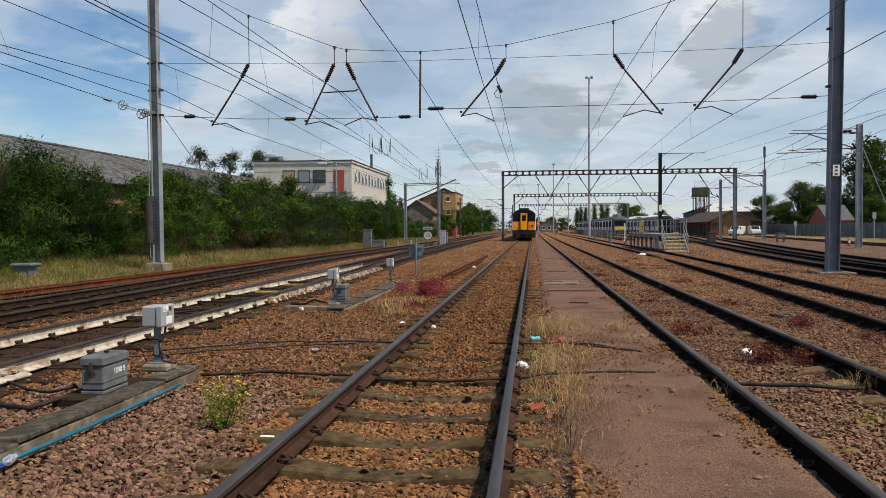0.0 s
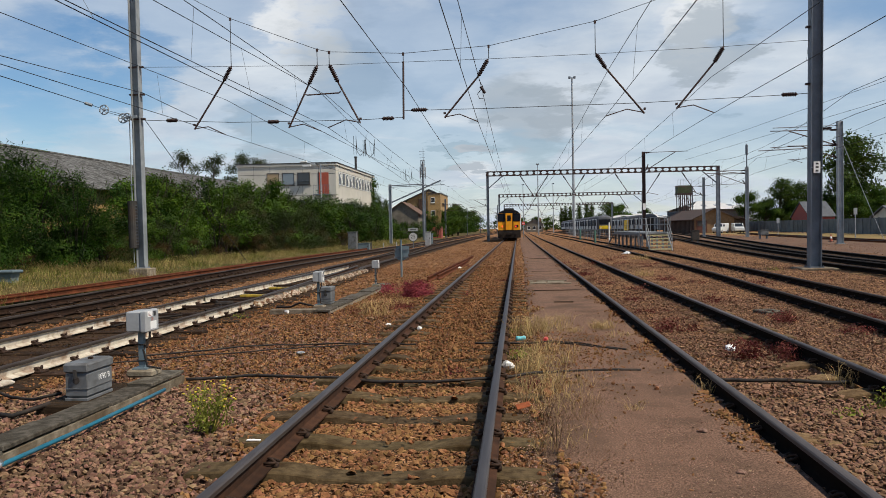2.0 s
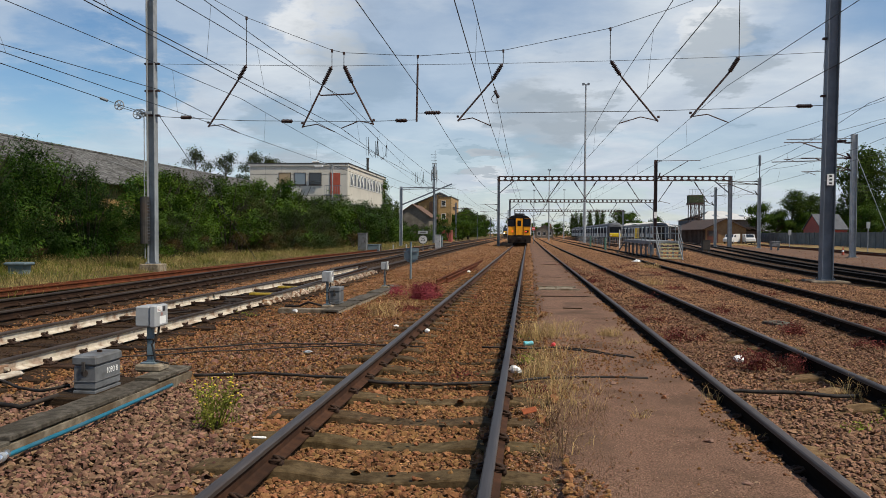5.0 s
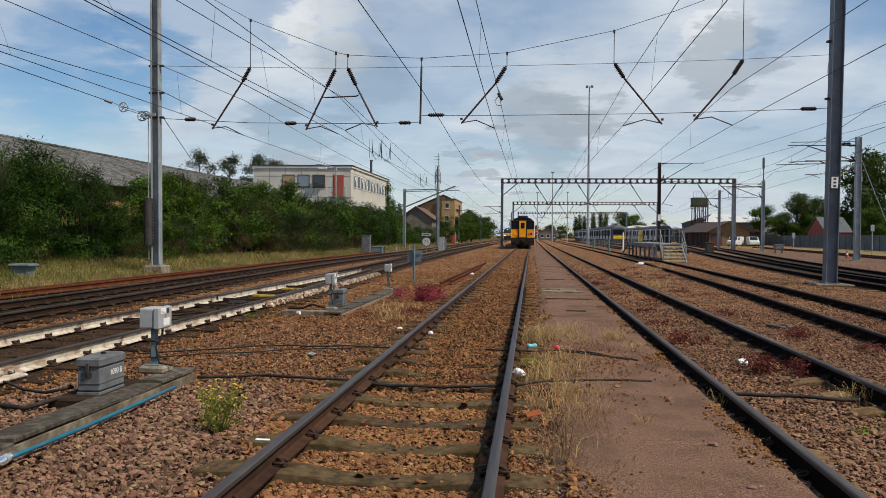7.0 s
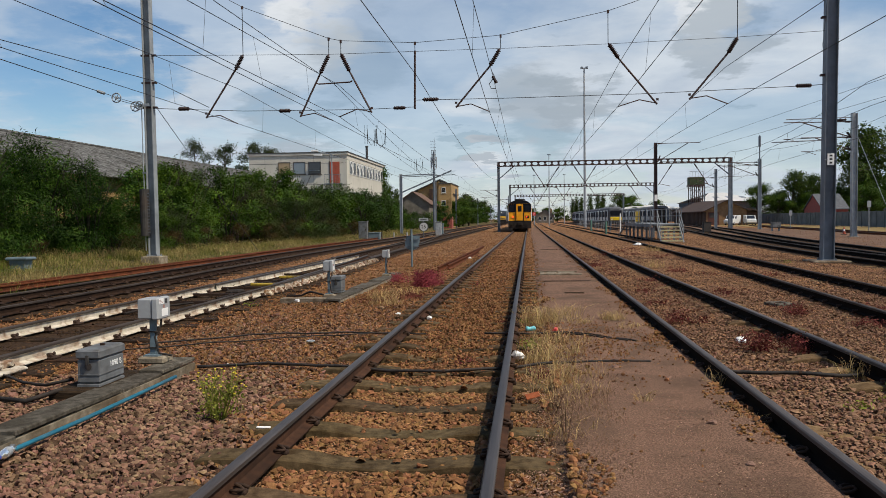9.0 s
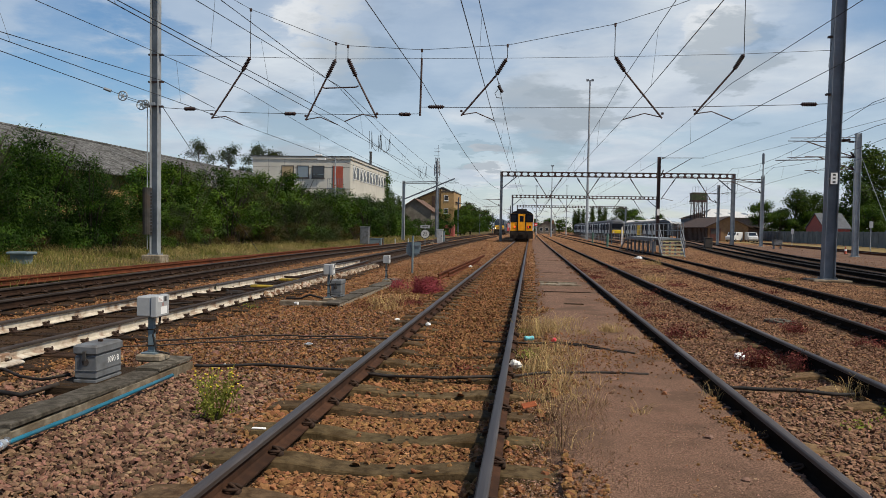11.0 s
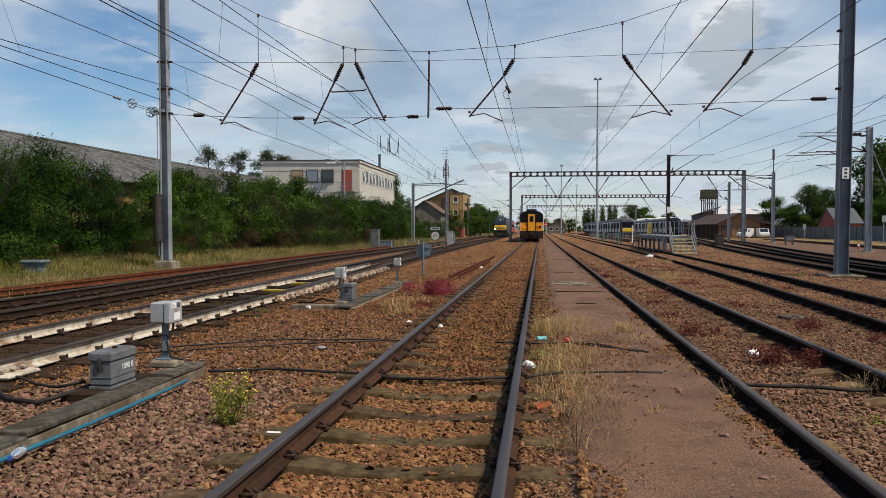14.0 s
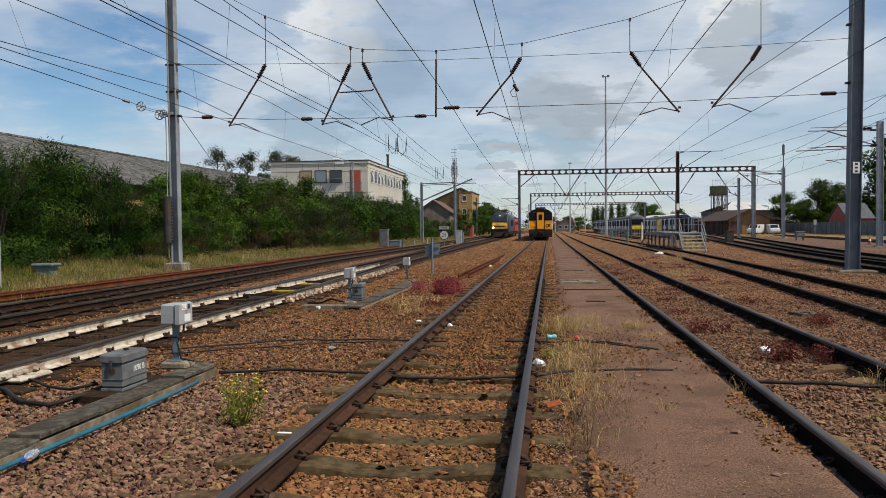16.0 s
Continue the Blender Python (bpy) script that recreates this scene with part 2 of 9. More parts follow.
def stone_bed():
    """Packed ballast: cells of stone, the shade in their gaps darkened into the colour, and broad stains over them."""
    m = bpy.data.materials.new("ballast_bed")
    m.use_nodes = True
    nt = m.node_tree
    N, Lk = nt.nodes.new, nt.links.new
    bs = nt.nodes["Principled BSDF"]
    co = N("ShaderNodeTexCoord")
    wob = N("ShaderNodeTexNoise")
    wob.inputs["Scale"].default_value = 30
    Lk(co.outputs["Object"], wob.inputs["Vector"])
    mixv = N("ShaderNodeMix")
    mixv.data_type = 'VECTOR'
    mixv.inputs[0].default_value = 0.012
    Lk(co.outputs["Object"], mixv.inputs[4]), Lk(wob.outputs["Color"], mixv.inputs[5])
    cell = N("ShaderNodeTexVoronoi")
    cell.inputs["Scale"].default_value = 24
    Lk(mixv.outputs[1], cell.inputs["Vector"])
    edge = N("ShaderNodeTexVoronoi")
    edge.feature = 'DISTANCE_TO_EDGE'
    edge.inputs["Scale"].default_value = 24
    Lk(mixv.outputs[1], edge.inputs["Vector"])
    tone = N("ShaderNodeValToRGB")
    e = tone.color_ramp.elements
    e[0].position, e[0].color = 0.0, (0.190, 0.091, 0.040, 1)
    e[1].position, e[1].color = 1.0, (0.500, 0.262, 0.124, 1)
    Lk(cell.outputs["Color"], tone.inputs[0])
    big = N("ShaderNodeTexNoise")
    big.inputs["Scale"].default_value, big.inputs["Detail"].default_value = 0.45, 7
    Lk(co.outputs["Object"], big.inputs["Vector"])
    st = N("ShaderNodeMapRange")
    st.inputs[1].default_value, st.inputs[2].default_value, st.inputs[4].default_value = 0.45, 0.70, 0.6
    Lk(big.outputs[0], st.inputs[0])
    mx = N("ShaderNodeMix")
    mx.data_type = 'RGBA'
    mx.inputs[7].default_value = (0.320, 0.173, 0.087, 1)
    Lk(st.outputs[0], mx.inputs[0]), Lk(tone.outputs[0], mx.inputs[6])
    # shade between the stones, multiplied into the colour along the cell edges
    gap = N("ShaderNodeMapRange")
    gap.inputs[1].default_value, gap.inputs[2].default_value = 0.0, 0.18
    gap.inputs[3].default_value = 0.38
    Lk(edge.outputs["Distance"], gap.inputs[0])
    mul = N("ShaderNodeMix")
    mul.data_type, mul.blend_type = 'RGBA', 'MULTIPLY'
    mul.inputs[0].default_value = 1.0
    Lk(mx.outputs[2], mul.inputs[6]), Lk(gap.outputs[0], mul.inputs[7])
    mid = N("ShaderNodeTexNoise")
    mid.inputs["Scale"].default_value, mid.inputs["Detail"].default_value, mid.inputs["Roughness"].default_value = 7.0, 6, 0.75
    Lk(co.outputs["Object"], mid.inputs["Vector"])
    clump = N("ShaderNodeMapRange")
    clump.inputs[1].default_value, clump.inputs[2].default_value = 0.34, 0.66
    clump.inputs[3].default_value, clump.inputs[4].default_value = 0.40, 1.40
    Lk(mid.outputs[0], clump.inputs[0])
    wide = N("ShaderNodeTexNoise")
    wide.inputs["Scale"].default_value, wide.inputs["Detail"].default_value, wide.inputs["Roughness"].default_value = 0.9, 9, 0.78
    Lk(co.outputs["Object"], wide.inputs["Vector"])
    patch = N("ShaderNodeMapRange")
    patch.inputs[1].default_value, patch.inputs[2].default_value = 0.35, 0.65
    patch.inputs[3].default_value, patch.inputs[4].default_value = 0.48, 1.42
    Lk(wide.outputs[0], patch.inputs[0])
    both = N("ShaderNodeMath")
    both.operation = 'MULTIPLY'
    Lk(clump.outputs[0], both.inputs[0]), Lk(patch.outputs[0], both.inputs[1])
    spot = N("ShaderNodeVectorMath")
    spot.operation = 'SCALE'
    Lk(mul.outputs[2], spot.inputs[0]), Lk(both.outputs[0], spot.inputs["Scale"])
    Lk(spot.outputs[0], bs.inputs["Base Color"])
    bs.inputs["Roughness"].default_value = 0.95
    bs.inputs["Specular IOR Level"].default_value = 0.1
    add = N("ShaderNodeMath")
    add.operation = 'MULTIPLY_ADD'
    Lk(cell.outputs["Color"], add.inputs[0])
    add.inputs[1].default_value = 0.5
    Lk(gap.outputs[0], add.inputs[2])
    bp = N("ShaderNodeBump")
    bp.inputs["Strength"].default_value, bp.inputs["Distance"].default_value = 1.0, 0.035
    Lk(add.outputs[0], bp.inputs["Height"])
    Lk(bp.outputs[0], bs.inputs["Normal"])
    return m


M_EARTH = stone_bed()
M_PATH = surface("path_grit", (0.08814, 0.04919, 0.03197), (0.2203, 0.1314, 0.08887), 0.97, scale=75, dirt_or_sun=(0.0779, 0.049, 0.03224), dirt_or_sun_amount=0.8, dirt_or_sun_scale=1.5, bump=0.2, bump_scale=120, bump_dist=0.006, gloss=0.1, contrast=0.075)
M_GRIT = surface("grit_pieces", (0.1395, 0.08036, 0.052), (0.3348, 0.2107, 0.145), 0.95, scale=20, per_piece=0.5, island=True, bump=0, gloss=0.1)
M_SLEEPER = surface("sleeper_concrete", (0.04705, 0.03006, 0.01426), (0.1143, 0.07681, 0.04086), 0.95, scale=14, dirt_or_sun=(0.03921, 0.02115, 0.008551), dirt_or_sun_amount=0.8, dirt_or_sun_scale=3.5, bump=0.7, bump_scale=55, bump_dist=0.008, per_piece=0.3, gloss=0.12, contrast=0.13)
M_SLEEPERTAN = surface("sleeper_concrete_dusty", (0.09522, 0.05683, 0.02757), (0.1946, 0.1239, 0.06434), 0.95, scale=14, dirt_or_sun=(0.0828, 0.04372, 0.01961), dirt_or_sun_amount=0.7, dirt_or_sun_scale=3.5, bump=0.7, bump_scale=55, bump_dist=0.008, per_piece=0.25, gloss=0.12, contrast=0.13)
M_TIMBER = surface("sleeper_timber", (0.01631, 0.0105, 0.006418), (0.04621, 0.02859, 0.0175), 0.95, scale=7, dirt_or_sun=(0.06524, 0.03501, 0.0175), dirt_or_sun_amount=0.7, dirt_or_sun_scale=2.5, bump=0.6, stretch=(1, 8, 8), per_piece=0.3, gloss=0.12)
M_RAIL = surface("rail_rust", (0.032, 0.0148, 0.0084), (0.08, 0.0376, 0.0208), 0.9, 0.0, scale=8, dirt_or_sun=(0.0192, 0.0104, 0.0064), dirt_or_sun_amount=0.7, dirt_or_sun_scale=1.2, bump=0.25, bump_scale=60, bump_dist=0.003, gloss=0.15)
M_RAILMID = surface("rail_brown_rust", (0.015, 0.0085, 0.0055), (0.042, 0.022, 0.013), 0.9, 0.0, scale=8, dirt_or_sun=(0.012, 0.007, 0.005), dirt_or_sun_amount=0.6, dirt_or_sun_scale=1.5, bump=0.25, bump_scale=60, bump_dist=0.003, gloss=0.12)
# near-black copy of rail_rust: the shade on webs facing away from the sun is painted in
M_RAILSHADE = surface("rail_shaded_rust", (0.0030, 0.0021, 0.0017), (0.0095, 0.0058, 0.0041), 0.95, 0.0, scale=8, dirt_or_sun=(0.016, 0.009, 0.006), dirt_or_sun_amount=0.3, dirt_or_sun_scale=1.8, bump=0.25, bump_scale=60, bump_dist=0.003, gloss=0.06)
M_RAILHEAD = surface("rail_head_steel", (0.048, 0.041, 0.038), (0.098, 0.086, 0.082), 0.5, 0.4, scale=3, dirt_or_sun=(0.045, 0.027, 0.019), dirt_or_sun_amount=0.6, dirt_or_sun_scale=0.8, bump=0.05, stretch=(6, 0.4, 6), gloss=0.3)
M_RAILHEAD_DULL = surface("rail_head_dull", (0.028, 0.021, 0.0176), (0.072, 0.058, 0.05), 0.65, 0.1, scale=3, bump=0.03, stretch=(2, 0.3, 2), gloss=0.12)
M_RUST = surface("rail_bright_rust", (0.070, 0.0215, 0.009), (0.135, 0.042, 0.0175), 0.9, 0.0, scale=5, dirt_or_sun=(0.04, 0.016, 0.009), dirt_or_sun_amount=0.6, bump=0.3, gloss=0.12)
M_RAILHEAD_YARD = surface("rail_head_yard", (0.0465, 0.0396, 0.03828), (0.093, 0.0828, 0.0812), 0.6, 0.1, scale=3, bump=0.03, stretch=(2, 0.3, 2), gloss=0.15)
M_WHITEPAINT = surface("rail_white_paint", (0.40, 0.345, 0.26), (0.60, 0.55, 0.46), 0.8, scale=7, dirt_or_sun=(0.16, 0.075, 0.035), dirt_or_sun_amount=0.85, dirt_or_sun_scale=4.2, bump=0.3, contrast=0.2, gloss=0.2)
M_CHAIRPAINT = surface("flaking_white_paint", (0.184, 0.0968, 0.0492), (0.5888, 0.5016, 0.3854), 0.85, scale=12, dirt_or_sun=(0.1104, 0.03696, 0.01312), dirt_or_sun_amount=0.95, dirt_or_sun_scale=5.0, bump=0.5, per_piece=0.25, contrast=0.10, gloss=0.2)
M_CLIP = surface("clip_iron", (0.022, 0.013, 0.009), (0.055, 0.031, 0.020), 0.8, 0.1, scale=20, bump=0.3, gloss=0.2)
M_GALV = surface("galvanised_steel", (0.26, 0.285, 0.31), (0.38, 0.41, 0.43), 0.55, 0.35, scale=2.2, dirt_or_sun=(0.17, 0.18, 0.185), dirt_or_sun_amount=0.45, dirt_or_sun_scale=0.8, bump=0.08)
M_GALVDARK = surface("dull_steel", (0.11, 0.13, 0.155), (0.175, 0.20, 0.235), 0.6, 0.3, scale=2.2, dirt_or_sun=(0.085, 0.09, 0.095), dirt_or_sun_amount=0.5, dirt_or_sun_scale=0.8, bump=0.08)
M_GALVMID = surface("weathered_galvanised_steel", (0.1976, 0.2166, 0.228), (0.304, 0.3268, 0.342), 0.7, 0.1, scale=2.2, dirt_or_sun=(0.1292, 0.1368, 0.1406), dirt_or_sun_amount=0.6, dirt_or_sun_scale=0.8, bump=0.08, gloss=0.25)
M_PLATFORM = surface("platform_steel", (0.16, 0.175, 0.185), (0.25, 0.27, 0.285), 0.7, 0.1, scale=2.2, dirt_or_sun=(0.11, 0.11, 0.11), dirt_or_sun_amount=0.6, dirt_or_sun_scale=0.8, bump=0.08, gloss=0.2)
M_IRON = surface("dark_cast_iron", (0.026, 0.024, 0.022), (0.055, 0.050, 0.046), 0.8, 0.1, scale=6, dirt_or_sun=(0.07, 0.045, 0.03), dirt_or_sun_amount=0.5, dirt_or_sun_scale=2, bump=0.2)
M_BROWNSTEEL = surface("rusty_brown_steel", (0.035, 0.020, 0.018), (0.075, 0.042, 0.036), 0.7, 0.2, scale=4, bump=0.15)
M_WIRE = surface("dark_wire", (0.02, 0.022, 0.025), (0.05, 0.052, 0.055), 0.6, 0.5, scale=3, bump=0)
M_PORCELAIN = surface("brown_porcelain", (0.014, 0.0065, 0.0065), (0.030, 0.013, 0.012), 0.5, 0.0, scale=6, bump=0, gloss=0.25)
M_CONCRETE = surface("old_concrete", (0.13, 0.105, 0.073), (0.28, 0.235, 0.175), 0.95, scale=9, dirt_or_sun=(0.10, 0.068, 0.040), dirt_or_sun_amount=0.8, dirt_or_sun_scale=2.2, bump=0.6, bump_scale=50, bump_dist=0.008, per_piece=0.15, gloss=0.15, contrast=0.14)
M_GREYBOX = surface("grey_painted_steel", (0.27, 0.29, 0.31), (0.35, 0.37, 0.385), 0.5, 0.1, scale=3, dirt_or_sun=(0.20, 0.20, 0.20), dirt_or_sun_amount=0.5, dirt_or_sun_scale=3, bump=0.06)
M_DARKGREYBOX = surface("slate_grey_casing", (0.115, 0.122, 0.128), (0.175, 0.182, 0.188), 0.6, 0.1, scale=6, dirt_or_sun=(0.075, 0.068, 0.060), dirt_or_sun_amount=0.7, dirt_or_sun_scale=4, bump=0.15, gloss=0.3)
M_PALEBOX = surface("pale_grey_enclosure", (0.2952, 0.3075, 0.3157), (0.3772, 0.3895, 0.3936), 0.45, 0, scale=4, dirt_or_sun=(0.205, 0.2009, 0.1886), dirt_or_sun_amount=0.5, dirt_or_sun_scale=5, bump=0.03)
M_LABEL = surface("label_white", (0.74, 0.74, 0.72), (0.82, 0.82, 0.80), 0.5, scale=9, bump=0)
M_SIGNFACE = surface("dulled_white_sign", (0.46, 0.46, 0.44), (0.56, 0.56, 0.54), 0.6, scale=5, dirt_or_sun=(0.36, 0.35, 0.32), dirt_or_sun_amount=0.5, dirt_or_sun_scale=3, bump=0)
M_INK = surface("label_ink", (0.02, 0.02, 0.022), (0.05, 0.05, 0.05), 0.6, scale=9, bump=0)
M_CABLE = surface("black_cable", (0.0112, 0.0105, 0.0098), (0.0336, 0.0294, 0.0266), 0.7, 0, scale=12, dirt_or_sun=(0.07, 0.0476, 0.035), dirt_or_sun_amount=0.4, dirt_or_sun_scale=5, bump=0.2, gloss=0.2)
M_BLUEPIPE = surface("blue_water_pipe", (0.006, 0.085, 0.135), (0.014, 0.14, 0.21), 0.4, 0, scale=6, dirt_or_sun=(0.07, 0.10, 0.11), dirt_or_sun_amount=0.4, dirt_or_sun_scale=3, bump=0.05)
M_YELLOW = surface("yellow_paint", (0.30, 0.20, 0.015), (0.44, 0.30, 0.02), 0.6, 0, scale=6, dirt_or_sun=(0.08, 0.055, 0.02), dirt_or_sun_amount=0.8, dirt_or_sun_scale=4, bump=0.1)
M_LITTERWHITE = surface("litter_white", (0.70, 0.70, 0.68), (0.84, 0.84, 0.82), 0.6, scale=14, bump=0.2)
M_CANRED = surface("can_red", (0.55, 0.02, 0.03), (0.65, 0.04, 0.05), 0.3, 0.3, scale=10, dirt_or_sun=(0.7, 0.6, 0.6), dirt_or_sun_amount=0.12, dirt_or_sun_scale=20, bump=0)
M_CANBLUE = surface("can_turquoise", (0.06, 0.40, 0.45), (0.25, 0.62, 0.66), 0.35, 0.2, scale=14, bump=0)

LEAF = dict(rough=0.6, bump=0, island=True)
# bright third colour of deep and fresh green: fresh growth plus painted-in sunlit lumps
M_LEAF = [surface("leaf_deep_green", (0.005449, 0.01975, 0.001357), (0.02301, 0.05327, 0.003437), per_piece=0.4, scale=0.7, dirt_or_sun=(0.07099, 0.1454, 0.01085), dirt_or_sun_amount=0.8, dirt_or_sun_scale=0.75, through_light=0.26, **LEAF),
          surface("leaf_fresh_green", (0.01341, 0.04086, 0.001944), (0.04713, 0.08754, 0.005054), per_piece=0.4, scale=0.7, dirt_or_sun=(0.09747, 0.1668, 0.01213), dirt_or_sun_amount=0.7, dirt_or_sun_scale=0.8, through_light=0.26, **LEAF),
          surface("leaf_grey_green", (0.01273, 0.02532, 0.005356), (0.03616, 0.05338, 0.01205), per_piece=0.4, scale=0.7, dirt_or_sun=(0.05356, 0.06159, 0.009378), dirt_or_sun_amount=0.5, dirt_or_sun_scale=0.6, through_light=0.26, **LEAF),
          surface("leaf_tree", (0.01456, 0.03536, 0.004), (0.04992, 0.08736, 0.009), per_piece=0.4, scale=0.5, dirt_or_sun=(0.06448, 0.09152, 0.008), dirt_or_sun_amount=0.6, dirt_or_sun_scale=0.4, through_light=0.26, **LEAF),
          surface("bramble_brown", (0.030, 0.019, 0.006), (0.085, 0.052, 0.015), per_piece=0.4, scale=0.9, dirt_or_sun=(0.040, 0.062, 0.007), dirt_or_sun_amount=0.7, dirt_or_sun_scale=0.6, through_light=0.26, **LEAF),
          surface("leaf_bronze_green", (0.01008, 0.01848, 0.00252), (0.042, 0.05208, 0.00672), per_piece=0.4, scale=0.8, dirt_or_sun=(0.0714, 0.042, 0.01176), dirt_or_sun_amount=0.65, dirt_or_sun_scale=0.7, through_light=0.26, **LEAF)]
for _m in M_LEAF:
    _m.node_tree.nodes["Principled BSDF"].inputs["Specular IOR Level"].default_value = 0.15
M_BARK = surface("bark", (0.0165, 0.01296, 0.0078), (0.04125, 0.03168, 0.0198), 0.95, scale=6, bump=0.6, stretch=(1, 1, 0.3))
M_STRAW = surface("dry_grass", (0.189, 0.1408, 0.0496), (0.3696, 0.2948, 0.124), 0.85, scale=2, dirt_or_sun=(0.09408, 0.1183, 0.01254), dirt_or_sun_amount=0.8, dirt_or_sun_scale=0.6, bump=0, per_piece=0.45, island=True, gloss=0.12, through_light=0.2)
M_STRAWDRY = surface("straw", (0.33, 0.215, 0.085), (0.60, 0.44, 0.21), 0.85, scale=6, bump=0, per_piece=0.4, island=True, gloss=0.12, through_light=0.25)
M_GREENGRASS = surface("green_grass", (0.055, 0.080, 0.008), (0.13, 0.158, 0.018), 0.75, scale=2, dirt_or_sun=(0.19, 0.15, 0.04), dirt_or_sun_amount=0.6, dirt_or_sun_scale=0.7, bump=0, per_piece=0.45, island=True, gloss=0.12, through_light=0.2)
M_REDWEED = surface("red_weed", (0.080, 0.019, 0.015), (0.185, 0.050, 0.040), 0.8, scale=14, dirt_or_sun=(0.15, 0.07, 0.038), dirt_or_sun_amount=0.5, dirt_or_sun_scale=6, bump=0, per_piece=0.45, island=True, gloss=0.12, through_light=0.22)
M_PINKWEED = surface("pink_red_weed", (0.1408, 0.02042, 0.02534), (0.2816, 0.05359, 0.06653), 0.8, scale=14, dirt_or_sun=(0.1971, 0.05614, 0.05069), dirt_or_sun_amount=0.4, dirt_or_sun_scale=6, bump=0, per_piece=0.4, island=True, gloss=0.12, through_light=0.25)
M_WEED = surface("weed_green", (0.14, 0.17, 0.022), (0.29, 0.30, 0.055), 0.7, scale=9, bump=0, per_piece=0.35, island=True, gloss=0.15, through_light=0.3)
M_FLOWER = surface("yellow_flower", (0.62, 0.48, 0.02), (0.75, 0.60, 0.04), 0.6, scale=12, bump=0)
M_VERGE = surface("verge_soil", (0.055, 0.042, 0.016), (0.13, 0.095, 0.034), 0.95, scale=1.5, dirt_or_sun=(0.042, 0.054, 0.012), dirt_or_sun_amount=0.7, dirt_or_sun_scale=0.3, bump=0.6, gloss=0.12)
M_YARD = surface("yard_grit", (0.1035, 0.0594, 0.0378), (0.1665, 0.1008, 0.0675), 0.97, scale=1.2, dirt_or_sun=(0.0855, 0.0495, 0.0315), dirt_or_sun_amount=0.5, dirt_or_sun_scale=0.2, bump=0.4, gloss=0.12)

M_PANELWALL = surface("pale_wall_panels", (0.4816, 0.4558, 0.3956), (0.559, 0.5332, 0.4644), 0.85, scale=0.9, dirt_or_sun=(0.3956, 0.3698, 0.3182), dirt_or_sun_amount=0.5, dirt_or_sun_scale=0.35, bump=0.1)
M_WHITEWALL = surface("white_render", (0.4905, 0.4644, 0.3973), (0.5538, 0.5263, 0.4551), 0.85, scale=0.9, dirt_or_sun=(0.3956, 0.3638, 0.3034), dirt_or_sun_amount=0.4, dirt_or_sun_scale=0.4, bump=0.1)
M_ROOFTRIM = surface("dark_roof_trim", (0.03, 0.03, 0.03), (0.06, 0.06, 0.06), 0.7, scale=3, bump=0.1)
M_WINDOW = pane_material("window_glass")
M_TRAINGLASS = surface("train_window_glass", (0.008, 0.010, 0.014), (0.016, 0.019, 0.026), 0.7, scale=3, bump=0, gloss=0.04)
M_WINDOWDULL = pane_material("dull_window_glass", (0.02, 0.02, 0.022), 0.5)
M_WINDOWPALE = pane_material("window_glass_pale", (0.16, 0.20, 0.23), 0.15)
M_BLIND = surface("buff_blind", (0.30, 0.22, 0.13), (0.36, 0.27, 0.16), 0.8, scale=3, bump=0)
M_FRAME = surface("dark_window_frame", (0.03, 0.025, 0.022), (0.055, 0.045, 0.04), 0.6, scale=4, bump=0)
M_WHITEFRAME = surface("white_window_frame", (0.62, 0.62, 0.60), (0.72, 0.72, 0.70), 0.5, scale=4, bump=0)
M_REDDOOR = surface("red_brown_door", (0.30, 0.055, 0.028), (0.38, 0.075, 0.038), 0.6, scale=2, dirt_or_sun=(0.22, 0.05, 0.03), dirt_or_sun_amount=0.4, bump=0.05)
M_DOORDARK = surface("dark_red_door", (0.075, 0.024, 0.016), (0.11, 0.034, 0.022), 0.7, scale=2, bump=0.05)
M_ASBESTOS = surface("old_corrugated_roof", (0.0396, 0.03888, 0.03672), (0.1692, 0.1692, 0.1642), 0.97, scale=3.2, dirt_or_sun=(0.0396, 0.036, 0.03024), dirt_or_sun_amount=0.85, dirt_or_sun_scale=0.8, bump=0.5, gloss=0.1, contrast=0.12)
M_BUFFBRICK = surface("buff_brick", (0.276, 0.1725, 0.066), (0.3795, 0.2472, 0.1045), 0.9, scale=3, dirt_or_sun=(0.2185, 0.138, 0.0605), dirt_or_sun_amount=0.4, dirt_or_sun_scale=0.4, bump=0.3)
M_BROWNBRICK = surface("brown_brick", (0.150, 0.082, 0.048), (0.235, 0.135, 0.082), 0.92, scale=3, dirt_or_sun=(0.13, 0.072, 0.045), dirt_or_sun_amount=0.5, dirt_or_sun_scale=0.4, bump=0.3, gloss=0.15)
M_TANBRICK = surface("tan_brick", (0.2028, 0.117, 0.0585), (0.2808, 0.1716, 0.0936), 0.92, scale=3, dirt_or_sun=(0.1716, 0.0975, 0.0507), dirt_or_sun_amount=0.5, dirt_or_sun_scale=0.4, bump=0.3, gloss=0.15)
M_WALLDARK = surface("sooty_brick", (0.040, 0.026, 0.020), (0.085, 0.055, 0.042), 0.95, scale=3, dirt_or_sun=(0.03, 0.024, 0.02), dirt_or_sun_amount=0.5, dirt_or_sun_scale=0.4, bump=0.3, gloss=0.15)
M_REDBRICK = surface("red_brick", (0.24, 0.055, 0.045), (0.32, 0.085, 0.065), 0.9, scale=3, bump=0.3)
M_ROOFTILE = surface("brown_roof_tile", (0.060, 0.043, 0.037), (0.105, 0.075, 0.064), 0.9, scale=2.5, dirt_or_sun=(0.05, 0.04, 0.036), dirt_or_sun_amount=0.5, dirt_or_sun_scale=0.5, bump=0.4, gloss=0.15)
